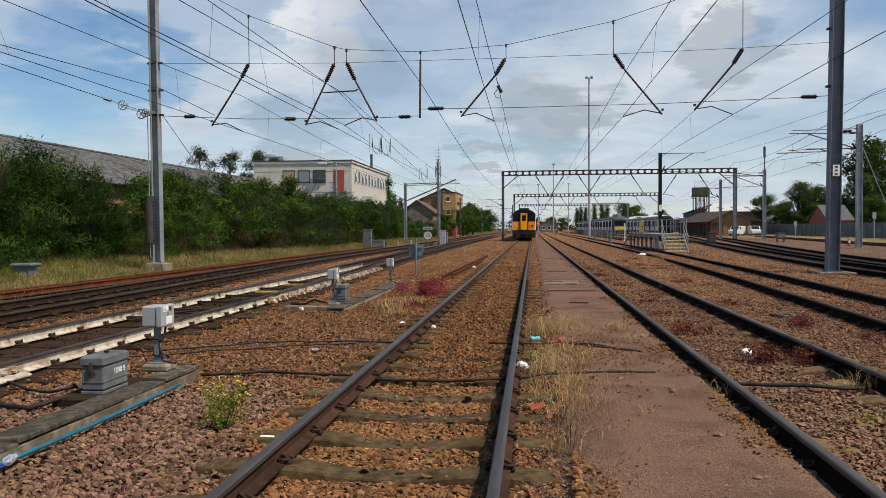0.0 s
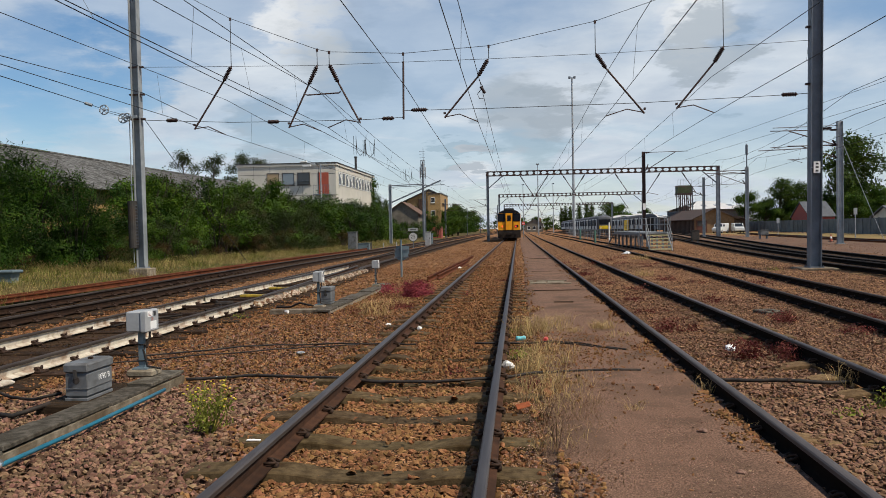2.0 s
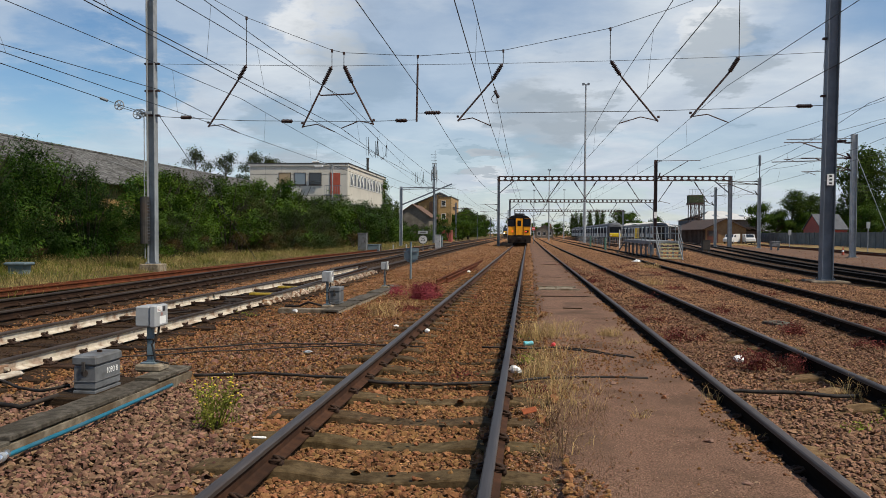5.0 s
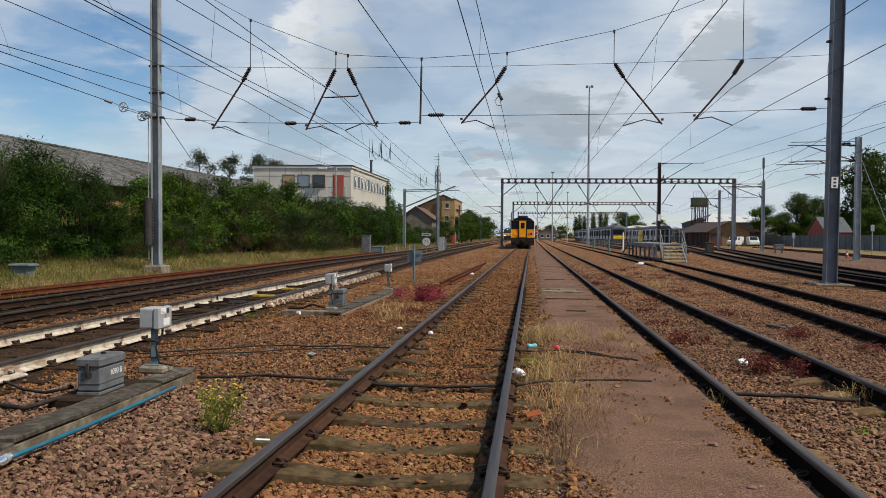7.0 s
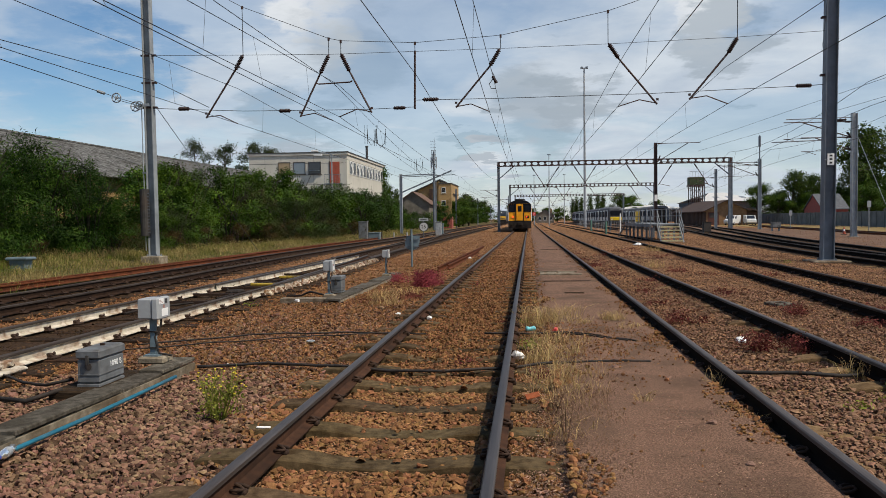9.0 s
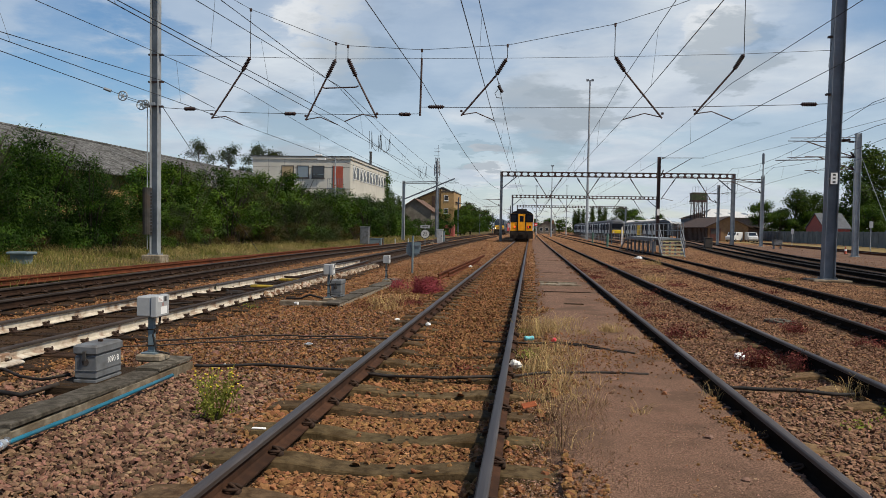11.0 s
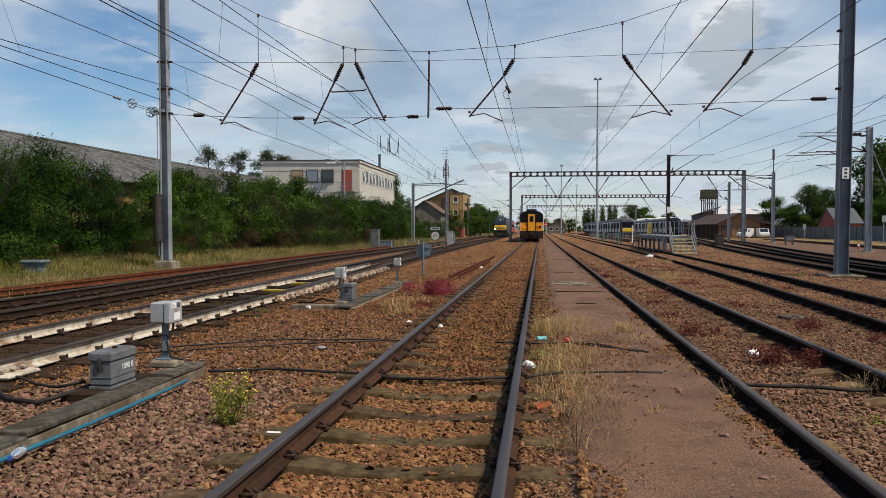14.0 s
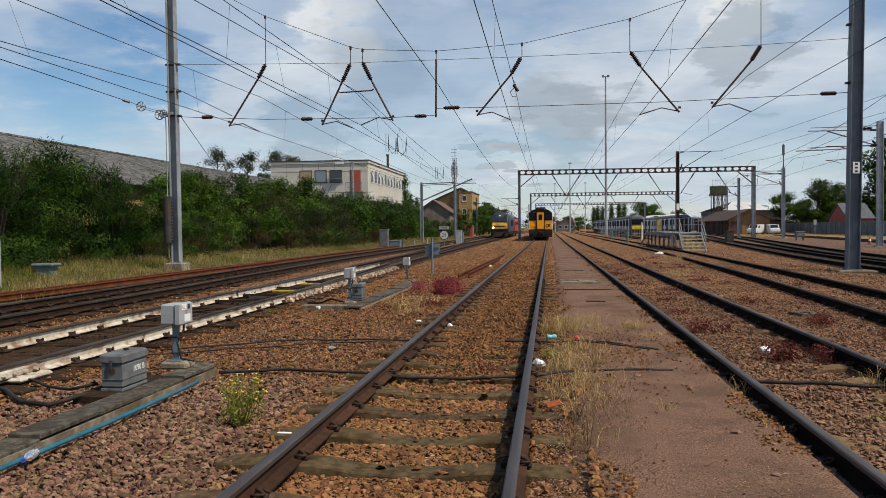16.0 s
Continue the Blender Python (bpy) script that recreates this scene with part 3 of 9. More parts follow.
M_ROOFTILEPALE = surface("weathered_brown_tile", (0.105, 0.066, 0.050), (0.175, 0.112, 0.085), 0.9, scale=2.5, dirt_or_sun=(0.08, 0.058, 0.048), dirt_or_sun_amount=0.5, dirt_or_sun_scale=0.5, bump=0.4, gloss=0.15)
M_GREYRENDER = surface("grey_brown_render", (0.13, 0.115, 0.095), (0.20, 0.18, 0.15), 0.9, scale=1.5, dirt_or_sun=(0.10, 0.085, 0.07), dirt_or_sun_amount=0.5, dirt_or_sun_scale=0.5, bump=0.2, gloss=0.12)
M_GREYROOF = surface("grey_slate_roof", (0.075, 0.080, 0.088), (0.125, 0.13, 0.14), 0.9, scale=2.5, bump=0.3, gloss=0.12)
M_WHITEROOF = surface("white_sheet_roof", (0.46, 0.46, 0.445), (0.55, 0.55, 0.53), 0.8, scale=0.8, dirt_or_sun=(0.38, 0.375, 0.36), dirt_or_sun_amount=0.4, dirt_or_sun_scale=0.2, bump=0.05, gloss=0.2)
M_FENCE = surface("grey_fence_steel", (0.0999, 0.1179, 0.1264), (0.1649, 0.1874, 0.198), 0.8, 0.1, scale=0.8, dirt_or_sun=(0.07992, 0.08424, 0.08424), dirt_or_sun_amount=0.5, dirt_or_sun_scale=0.3, bump=0.1, gloss=0.2)
M_TANK = surface("mossy_tank_steel", (0.035, 0.055, 0.022), (0.075, 0.095, 0.04), 0.85, 0.1, scale=1.5, dirt_or_sun=(0.06, 0.035, 0.02), dirt_or_sun_amount=0.6, dirt_or_sun_scale=0.6, bump=0.3)

M_CABYELLOW = surface("cab_yellow", (0.56, 0.40, 0.012), (0.66, 0.48, 0.016), 0.45, scale=2, dirt_or_sun=(0.40, 0.28, 0.03), dirt_or_sun_amount=0.4, dirt_or_sun_scale=1.2, bump=0.02, gloss=0.3)
M_EMUYELLOW = surface("train_warning_yellow", (0.80, 0.31, 0.005), (0.88, 0.37, 0.008), 0.45, scale=2, dirt_or_sun=(0.62, 0.25, 0.02), dirt_or_sun_amount=0.4, dirt_or_sun_scale=1.2, bump=0.02, gloss=0.3)
M_LOCOYELLOW = surface("loco_dirty_yellow", (0.48, 0.26, 0.015), (0.68, 0.38, 0.02), 0.6, scale=3, dirt_or_sun=(0.12, 0.075, 0.03), dirt_or_sun_amount=0.7, dirt_or_sun_scale=2.5, bump=0.02, gloss=0.3)
M_TRAINBLACK = surface("train_black", (0.006, 0.006, 0.007), (0.016, 0.016, 0.018), 0.8, scale=3, bump=0.05)
M_TRAINWHITE = surface("train_white_side", (0.66, 0.66, 0.65), (0.75, 0.75, 0.74), 0.4, scale=2, dirt_or_sun=(0.5, 0.48, 0.45), dirt_or_sun_amount=0.4, bump=0.02)
M_TRAINROOF = surface("train_grey_roof", (0.022, 0.022, 0.024), (0.05, 0.05, 0.05), 0.85, scale=2, dirt_or_sun=(0.07, 0.055, 0.045), dirt_or_sun_amount=0.5, bump=0.1)
M_TRAINSILVER = surface("train_silver_side", (0.5467, 0.5986, 0.6128), (0.7787, 0.8176, 0.8171), 0.6, 0.0, scale=2, dirt_or_sun=(0.3645, 0.3943, 0.395), dirt_or_sun_amount=0.4, bump=0.02, gloss=0.12)
M_TRAINDOOR = surface("train_dark_door", (0.030, 0.042, 0.062), (0.05, 0.065, 0.09), 0.7, 0.0, scale=2, bump=0.02, gloss=0.06)
M_TRAINDOORYELLOW = surface("train_yellow_door", (0.62, 0.42, 0.02), (0.7, 0.48, 0.03), 0.45, scale=2, bump=0.02)
M_UNDER = surface("train_underframe", (0.014, 0.012, 0.011), (0.035, 0.028, 0.024), 0.85, 0.1, scale=4, dirt_or_sun=(0.06, 0.045, 0.035), dirt_or_sun_amount=0.5, bump=0.2)
M_LOCOBLUE = surface("loco_dark_blue", (0.014, 0.019, 0.026), (0.032, 0.040, 0.050), 0.5, 0.0, scale=2, dirt_or_sun=(0.04, 0.042, 0.044), dirt_or_sun_amount=0.5, bump=0.02, gloss=0.35)
M_LOCOSILVER = surface("loco_silver_side", (0.05, 0.06, 0.07), (0.085, 0.098, 0.11), 0.6, 0.0, scale=2, bump=0.02, gloss=0.2)
M_COACHRED = surface("coach_red", (0.42, 0.022, 0.03), (0.52, 0.035, 0.04), 0.4, scale=2, bump=0.02)
M_REDLAMP = glow("red_tail_lamp", (0.9, 0.05, 0.03), 2.5)
M_HEADLAMP = glow("white_headlamp", (1.0, 0.95, 0.85), 7.0)
M_VANWHITE = surface("van_white_paint", (0.56, 0.56, 0.552), (0.624, 0.624, 0.616), 0.35, scale=2, bump=0)
M_SIGNRED = surface("sign_red", (0.5, 0.03, 0.03), (0.6, 0.05, 0.04), 0.5, scale=4, bump=0)
M_CONE = surface("cone_orange", (0.33, 0.048, 0.018), (0.39, 0.072, 0.03), 0.5, scale=5, bump=0)
M_GREENPAINT = surface("green_painted_steel", (0.05, 0.13, 0.10), (0.08, 0.18, 0.14), 0.6, scale=4, bump=0)
M_TEAL = surface("blue_grey_painted_metal", (0.10, 0.145, 0.165), (0.15, 0.20, 0.225), 0.55, 0.1, scale=3, dirt_or_sun=(0.07, 0.09, 0.10), dirt_or_sun_amount=0.5, bump=0.06)

# ---------------------------------------------------------------- mesh tools


class Shape:
    """Vertices and faces gathered into one mesh."""

    def __init__(self):
        self.v, self.f = [], []

    def add(self, verts, faces, m=None):
        k = len(self.v)
        self.v += [tuple(m @ Vector(p)) for p in verts] if m is not None else [tuple(p) for p in verts]
        self.f += [tuple(i + k for i in q) for q in faces]
        return self

    def box(self, x0, x1, y0, y1, z0, z1, m=None, bev=0.0):
        if bev:
            b = bev
            rings = []
            for z, i in ((z0, b), (z0 + b, 0), (z1 - b, 0), (z1, b)):
                X0, X1, Y0, Y1 = x0 + i, x1 - i, y0 + i, y1 - i
                c = b * 0.6 if i == 0 else b * 0.5
                rings.append([(X0 + c, Y0, z), (X1 - c, Y0, z), (X1, Y0 + c, z), (X1, Y1 - c, z), (X1 - c, Y1, z), (X0 + c, Y1, z), (X0, Y1 - c, z), (X0, Y0 + c, z)])
            return self.loft(rings, m)
        v = [(x0, y0, z0), (x1, y0, z0), (x1, y1, z0), (x0, y1, z0), (x0, y0, z1), (x1, y0, z1), (x1, y1, z1), (x0, y1, z1)]
        return self.add(v, [(0, 3, 2, 1), (4, 5, 6, 7), (0, 1, 5, 4), (1, 2, 6, 5), (2, 3, 7, 6), (3, 0, 4, 7)], m)

    def loft(self, rings, m=None, closed=True, caps=True):
        n = len(rings[0])
        v = [p for r in rings for p in r]
        f = []
        for i in range(len(rings) - 1):
            for j in range(n if closed else n - 1):
                a, b = i * n + j, i * n + (j + 1) % n
                f.append((a, b, b + n, a + n))
        if caps and closed:
            f.append(tuple(range(n - 1, -1, -1)))
            f.append(tuple((len(rings) - 1) * n + j for j in range(n)))
        return self.add(v, f, m)

    def tube(self, pts, r, n=6, m=None, ends=None):
        """A round bar along points; ends gives a radius for each point."""
        pts = [Vector(p) for p in pts]
        rings = []
        for i, p in enumerate(pts):
            d = (pts[min(i + 1, len(pts) - 1)] - pts[max(i - 1, 0)])
            d = d.normalized() if d.length else Vector((0, 0, 1))
            ref = Vector((0, 0, 1)) if abs(d.z) < 0.9 else Vector((1, 0, 0))
            s = d.cross(ref).normalized()
            u = s.cross(d)
            rad = ends[i] if ends else r
            rings.append([p + (s * math.cos(2 * math.pi * k / n) + u * math.sin(2 * math.pi * k / n)) * rad for k in range(n)])
        return self.loft(rings, m)

    def bar(self, a, b, w, h, m=None):
        """A square bar from a to b, w wide and h deep."""
        a, b = Vector(a), Vector(b)
        d = (b - a).normalized()
        ref = Vector((0, 0, 1)) if abs(d.z) < 0.95 else Vector((0, 1, 0))
        s = d.cross(ref).normalized() * (w / 2)
        u = s.normalized().cross(d) * (h / 2)
        return self.loft([[p + s + u, p - s + u, p - s - u, p + s - u] for p in (a, b)], m)

    def prism(self, profile, path, m=None):
        """A profile (sideways, up) carried along points of the plan (x, y, z)."""
        rings = []
        path = [Vector(p) for p in path]
        for i, p in enumerate(path):
            d = path[min(i + 1, len(path) - 1)] - path[max(i - 1, 0)]
            s = Vector((d.y, -d.x, 0)).normalized()
            rings.append([p + s * a + Vector((0, 0, b)) for a, b in profile])
        return self.loft(rings, m)

    def mesh(self, name, smooth=False):
        me = bpy.data.meshes.new(name)
        me.from_pydata(self.v, [], self.f)
        if smooth:
            me.polygons.foreach_set("use_smooth", [True] * len(me.polygons))
        me.update()
        return me


def part(name, shape, material, parent=None, label="", smooth=False):
    me = shape if isinstance(shape, bpy.types.Mesh) else shape.mesh(name, smooth)
    if not me.materials:
        me.materials.append(material)
    ob = new(name, me)
    if parent is not None:
        ob.parent = parent
    if label:
        tagged(ob, label)
    return ob


def thing(name, label, category, group="", kind="", at=None):
    ob = new(name)
    ob.empty_display_size = 0.2
    if at is not None:
        ob.matrix_basis = at
    return tagged(ob, label, category, group, kind)


def solid(name, shape, material, label, category, group="", kind="", smooth=False):
    return tagged(part(name, shape, material, None, "", smooth), label, category, group, kind)


def raw_mesh(name, verts, faces, material, smooth=False):
    me = bpy.data.meshes.new(name)
    me.from_pydata(verts, [], faces)
    if smooth:
        me.polygons.foreach_set("use_smooth", [True] * len(me.polygons))
    me.materials.append(material)
    return me


def spline(table, y):
    """Smooth value at y of a table of (y, x)."""
    ys, xs = [a for a, _ in table], [b for _, b in table]
    if y <= ys[0]:
        return xs[0]
    if y >= ys[-1]:
        return xs[-1]
    i = max(k for k in range(len(ys) - 1) if ys[k] <= y)
    h = ys[i + 1] - ys[i]
    s = (y - ys[i]) / h
    d0 = (xs[i + 1] - xs[max(i - 1, 0)]) / (ys[i + 1] - ys[max(i - 1, 0)])
    d1 = (xs[min(i + 2, len(xs) - 1)] - xs[i]) / (ys[min(i + 2, len(ys) - 1)] - ys[i])
    return (1 + 2 * s) * (1 - s) ** 2 * xs[i] + s * (1 - s) ** 2 * h * d0 + s * s * (3 - 2 * s) * xs[i + 1] + s * s * (s - 1) * h * d1

M_STRAWLAND = surface("short_dry_grass", (0.165, 0.115, 0.045), (0.255, 0.185, 0.078), 0.9, scale=1.2, dirt_or_sun=(0.12, 0.09, 0.04), dirt_or_sun_amount=0.6, dirt_or_sun_scale=0.25, bump=0.4, gloss=0.12)
M_YELLOWEDGE = surface("worn_tread", (0.38, 0.34, 0.20), (0.52, 0.47, 0.29), 0.85, scale=4, dirt_or_sun=(0.22, 0.19, 0.12), dirt_or_sun_amount=0.5, dirt_or_sun_scale=3, bump=0.2, gloss=0.15)
M_DEADSTALK = surface("dead_stalk", (0.22, 0.125, 0.060), (0.42, 0.27, 0.14), 0.85, scale=9, bump=0, per_piece=0.3, island=True, gloss=0.12)
M_STONECHUNK = surface("stone_chunk", (0.14, 0.075, 0.05), (0.24, 0.14, 0.10), 0.9, scale=14, bump=0.4)
M_BLUECAP = surface("blue_cap", (0.03, 0.07, 0.35), (0.05, 0.10, 0.45), 0.4, scale=9, bump=0)


def clear_plastic():
    m = bpy.data.materials.new("clear_plastic")
    m.use_nodes = True
    bs = m.node_tree.nodes["Principled BSDF"]
    bs.inputs["Base Color"].default_value = (0.85, 0.9, 0.95, 1)
    bs.inputs["Roughness"].default_value = 0.12
    bs.inputs["Transmission Weight"].default_value = 0.85
    bs.inputs["IOR"].default_value = 1.3
    return m


M_BOTTLE = clear_plastic()
M_LID = surface("dark_concrete_lid", (0.046, 0.03936, 0.0297), (0.1334, 0.1171, 0.0946), 0.95, scale=13, dirt_or_sun=(0.0414, 0.03456, 0.0242), dirt_or_sun_amount=0.7, dirt_or_sun_scale=2.5, bump=0.8, bump_scale=50, bump_dist=0.008, per_piece=0.2, gloss=0.12, contrast=0.12)
M_FADEDRED = surface("faded_red_print", (0.30, 0.16, 0.14), (0.36, 0.2, 0.18), 0.6, scale=9, bump=0)
for _m in (M_TRAINBLACK, M_UNDER, M_TRAINROOF):
    _m.node_tree.nodes["Principled BSDF"].inputs["Specular IOR Level"].default_value = 0.12

# ---------------------------------------------------------------- ground and tracks
# plan: x to the right, y ahead along the middle track, z = 0 at the ballast, rail tops at 0.18
PHASE_A, STEP_A = 0.04, 0.805
TRACK_A = [(-5, -0.965), (400, -0.965)]
TRACK_B = [(-5, 2.60), (12, 2.57), (40, 2.48), (80, 2.35), (150, 2.3), (400, 2.3)]
TRACK_C = [(-5, 5.1), (5, 5.55), (12.5, 5.95), (18, 6.22), (24, 6.5), (32, 6.72), (45, 6.98), (60, 7.08), (90, 7.1), (160, 7.0), (400, 6.8)]
TRACK_D = [(-5, -6.45), (14, -6.45), (20, -6.52), (28, -6.68), (36, -6.88), (50, -7.05), (70, -7.15), (100, -7.25), (470, -7.3)]
TRACK_E = [(-5, -9.75), (13, -9.85), (18, -9.95), (25, -10.25), (35, -10.55), (47, -10.55), (65, -10.35), (90, -10.4), (120, -10.6), (200, -10.8), (420, -10.9)]
TRACK_X = [(31, -6.9), (45, -7.25), (60, -7.95), (75, -8.9), (90, -9.8), (104, -10.4)]
TRACK_F = [(-5, 11.1), (15, 11.3), (26, 11.5), (33, 11.75), (42, 12.45), (53, 13.6), (75, 16.1), (95, 18.6), (112, 21.0), (128, 22.8), (142, 23.5), (260, 23.5)]
TRACK_G = [(15, 13.4), (28, 13.6), (40, 14.6), (53, 16.2), (75, 19.4), (100, 23.0), (160, 30.0)]
TRACK_H = [(5, 27.5), (60, 27.2), (90, 30.5), (140, 36.0)]
TRACK_S = [(80, 15.9), (400, 15.9)]
TRACK_T = [(100, 11.6), (400, 11.6)]


def rail_path(table, side, y0, y1, z, gauge=1.5):
    n = max(2, int((y1 - y0) / 2.0))
    if len(table) == 2:
        n = max(2, int((y1 - y0) / 8.0))
    pts = []
    for i in range(n + 1):
        y = y0 + (y1 - y0) * i / n
        d = (spline(table, y + 0.5) - spline(table, y - 0.5))
        pts.append((spline(table, y) + side * gauge / 2 * 1.0, y - side * gauge / 2 * d, z))
    return pts


FOOT = [(-0.070, 0.0), (0.070, 0.0), (0.070, 0.011), (0.022, 0.026), (0.010, 0.040), (0.010, 0.110), (0.033, 0.122), (-0.033, 0.122), (-0.010, 0.110), (-0.010, 0.040), (-0.022, 0.026), (-0.070, 0.011)]
HEAD = [(-0.0345, 0.122), (0.0345, 0.122), (0.0355, 0.148), (0.027, 0.157), (0.010, 0.160), (-0.010, 0.160), (-0.027, 0.157), (-0.0355, 0.148)]
RAIL_Z = 0.022


def concrete_sleeper_mesh(material):
    """A concrete sleeper, higher under the rails and waisted between them."""
    s = Shape()
    rings = []
    for x, top, wt in ((-1.25, -0.015, 0.10), (-1.20, 0.004, 0.10), (-1.0, 0.014, 0.105), (-0.75, 0.020, 0.11), (-0.56, 0.016, 0.106), (-0.44, 0.002, 0.102), (-0.30, -0.020, 0.098), (0, -0.033, 0.094),
                       (0.30, -0.020, 0.098), (0.44, 0.002, 0.102), (0.56, 0.016, 0.106), (0.75, 0.020, 0.11), (1.0, 0.014, 0.105), (1.20, 0.004, 0.10), (1.25, -0.015, 0.09)):
        rings.append([(x, -wt - 0.05, -0.17), (x, wt + 0.05, -0.17), (x, wt + 0.024, top - 0.010), (x, wt + 0.014, top), (x, -wt - 0.014, top), (x, -wt - 0.024, top - 0.010)])
    s.loft(rings)
    me = s.mesh("sleeper")
    me.materials.append(material)
    return me


def timber_sleeper_mesh():
    s = Shape()
    s.box(-1.3, 1.3, -0.125, 0.125, -0.14, 0.012, bev=0.012)
    me = s.mesh("sleeper")
    me.materials.append(M_TIMBER)
    return me


def clip_mesh():
    """A spring clip beside the rail's foot, with its cast shoulder."""
    s = Shape()
    pts = [(0.02, -0.055, 0.045), (0.055, -0.058, 0.050), (0.085, -0.040, 0.046), (0.085, -0.010, 0.040), (0.06, 0.0, 0.055), (0.03, 0.012, 0.062), (0.028, 0.040, 0.055), (0.06, 0.055, 0.045), (0.095, 0.045, 0.035)]
    s.tube(pts, 0.0105, 6)
    s.box(0.035, 0.10, -0.03, 0.03, 0.0, 0.036, bev=0.006)
    me = s.mesh("rail_clip", True)
    me.materials.append(M_CLIP)
    return me


def chair_mesh(material):
    """A cast chair that grips the rail on a timber sleeper."""
    s = Shape()
    s.box(-0.16, 0.16, -0.085, 0.085, 0.0, 0.022, bev=0.006)
    s.loft([[(0.05, -0.045, 0.02), (0.13, -0.045, 0.02), (0.13, 0.045, 0.02), (0.05, 0.045, 0.02)], [(0.035, -0.035, 0.062), (0.075, -0.035, 0.062), (0.075, 0.035, 0.062), (0.035, 0.035, 0.062)]])
    s.loft([[(-0.13, -0.045, 0.02), (-0.05, -0.045, 0.02), (-0.05, 0.045, 0.02), (-0.13, 0.045, 0.02)], [(-0.075, -0.035, 0.062), (-0.035, -0.035, 0.062), (-0.035, 0.035, 0.062), (-0.075, 0.035, 0.062)]])
    for sx in (-1, 1):
        s.tube([(sx * 0.11, -0.06, 0.02), (sx * 0.11, -0.06, 0.05)], 0.014, 6)
        s.tube([(sx * 0.10, 0.0, 0.05), (sx * 0.10, 0.03, 0.07), (sx * 0.085, 0.06, 0.045)], 0.012, 5)
    me = s.mesh("rail_chair")
    me.materials.append(material)
    return me


SLEEPER_DUSTY = concrete_sleeper_mesh(M_SLEEPERTAN)
SLEEPER_CONCRETE, SLEEPER_TIMBER, CLIP = concrete_sleeper_mesh(M_SLEEPER), timber_sleeper_mesh(), clip_mesh()
CHAIR, CHAIR_WHITE = chair_mesh(M_CLIP), chair_mesh(M_CHAIRPAINT)


def track(label, table, y0, y1, rails=M_RAIL, head=M_RAILHEAD, timber=False, sleepers=0, clips=0.0, phase=0.0, step=0.775, paint=None, white_chairs=None, tilt=0.0):
    """One track: two rails with their heads, sleepers and their fastenings. clips: up to which y the fastenings are made."""
    t = thing("railway_track", label, "railway track", "tracks of the yard", "structure")
    rng = random.Random(len(label) * 7 + int(y1))
    start = -13.0 if y0 < 9 else y0
    for side in (-1, 1):
        spans = [(start, y1, rails)]
        if paint:
            spans = [(start, paint[0], rails), (paint[0], paint[1], M_WHITEPAINT), (paint[1], y1, rails)]
            spans = [q for q in spans if q[1] - q[0] > 0.1]
        for a, b, m in spans:
            r = part("rail", Shape().prism(FOOT, rail_path(table, side, a, b, RAIL_Z)), m, t, "rail web painted white" if m == M_WHITEPAINT else "")
            part("rail_head", Shape().prism(HEAD, rail_path(table, side, a, b, RAIL_Z)), head, r, "worn steel running surface")
    back = math.ceil((y0 - start) / step) if y0 < 9 else 0
    y, n = y0 + phase - back * step, -back
    while y < y1 and n < sleepers:
        d = (spline(table, y + 0.5) - spline(table, y - 0.5))
        turn = -math.degrees(math.atan(d))
        s = part("sleeper", SLEEPER_TIMBER if timber else SLEEPER_DUSTY if rails == M_RAILSHADE else SLEEPER_CONCRETE, None, t)
        s.matrix_basis = pose(spline(table, y) + rng.uniform(-0.02, 0.02), y, rng.uniform(-0.012, 0.006) - 0.026 * min(1.0, max(0.0, (y - 7) / 11)) * rng.uniform(0.3, 1.2), 0, tilt * rng.uniform(0.6, 1.3), turn + rng.uniform(-0.8, 0.8))
        if 1.0 < y < clips:
            for side in (-1, 1):
                if timber:
                    white = white_chairs and side == 1 and white_chairs[0] < y < white_chairs[1]
                    c = part("rail_chair", CHAIR_WHITE if white else CHAIR, None, t)
                    c.matrix_basis = pose(spline(table, y) + side * 0.75, y, 0.012, 0, 0, turn)
                else:
                    for way in (0, 180):
                        c = part("rail_clip", CLIP, None, t)
                        c.matrix_basis = pose(spline(table, y) + side * 0.75, y, 0.016, 0, 0, way + turn)
        y += step
        n += 1
    return t


track("siding track on concrete sleepers in reddish ballast", TRACK_A, 2.0, 330, sleepers=122, clips=24, phase=PHASE_A, step=STEP_A, tilt=0.7)
track("siding track with dark rails beside a grit path", TRACK_B, 2.0, 330, rails=M_RAILSHADE, head=M_RAILHEAD_YARD, sleepers=100, clips=22, phase=0.35, tilt=-1.5)
track("yard track curving through weeds and ballast", TRACK_C, 4.0, 330, rails=M_RAILSHADE, head=M_RAILHEAD_DULL, sleepers=90, clips=30, phase=0.2, tilt=-0.5)
track("running line with white painted rail webs", TRACK_D, 2.0, 470, rails=M_RAILMID, head=M_RAILHEAD_DULL, timber=True, sleepers=120, clips=46, paint=(2.0, 31.0), white_chairs=(17.2, 31.5))
track("running line on dark timber sleepers by the verge", TRACK_E, 4.0, 420, rails=M_RAILMID, head=M_RAILHEAD_DULL, timber=True, sleepers=100, clips=34, phase=0.3)
track("crossover track between the two running lines", TRACK_X, 31, 104, rails=M_RAILMID, head=M_RAILHEAD_DULL, timber=True)
track("yard track with dark rails behind the mast", TRACK_F, 8.0, 255, rails=M_RAILSHADE, head=M_RAILHEAD_DULL, sleepers=70, clips=0, phase=0.3)
track("yard track that fans out towards the depot", TRACK_G, 18.0, 150, rails=M_RAILSHADE, head=M_RAILHEAD_DULL)
track("rusty track along the yellow grass by the fence", TRACK_H, 15.0, 130, rails=M_RUST, head=M_RAILHEAD_DULL)
track("stabling track under a silver train", TRACK_S, 80, 330, head=M_RAILHEAD_DULL)
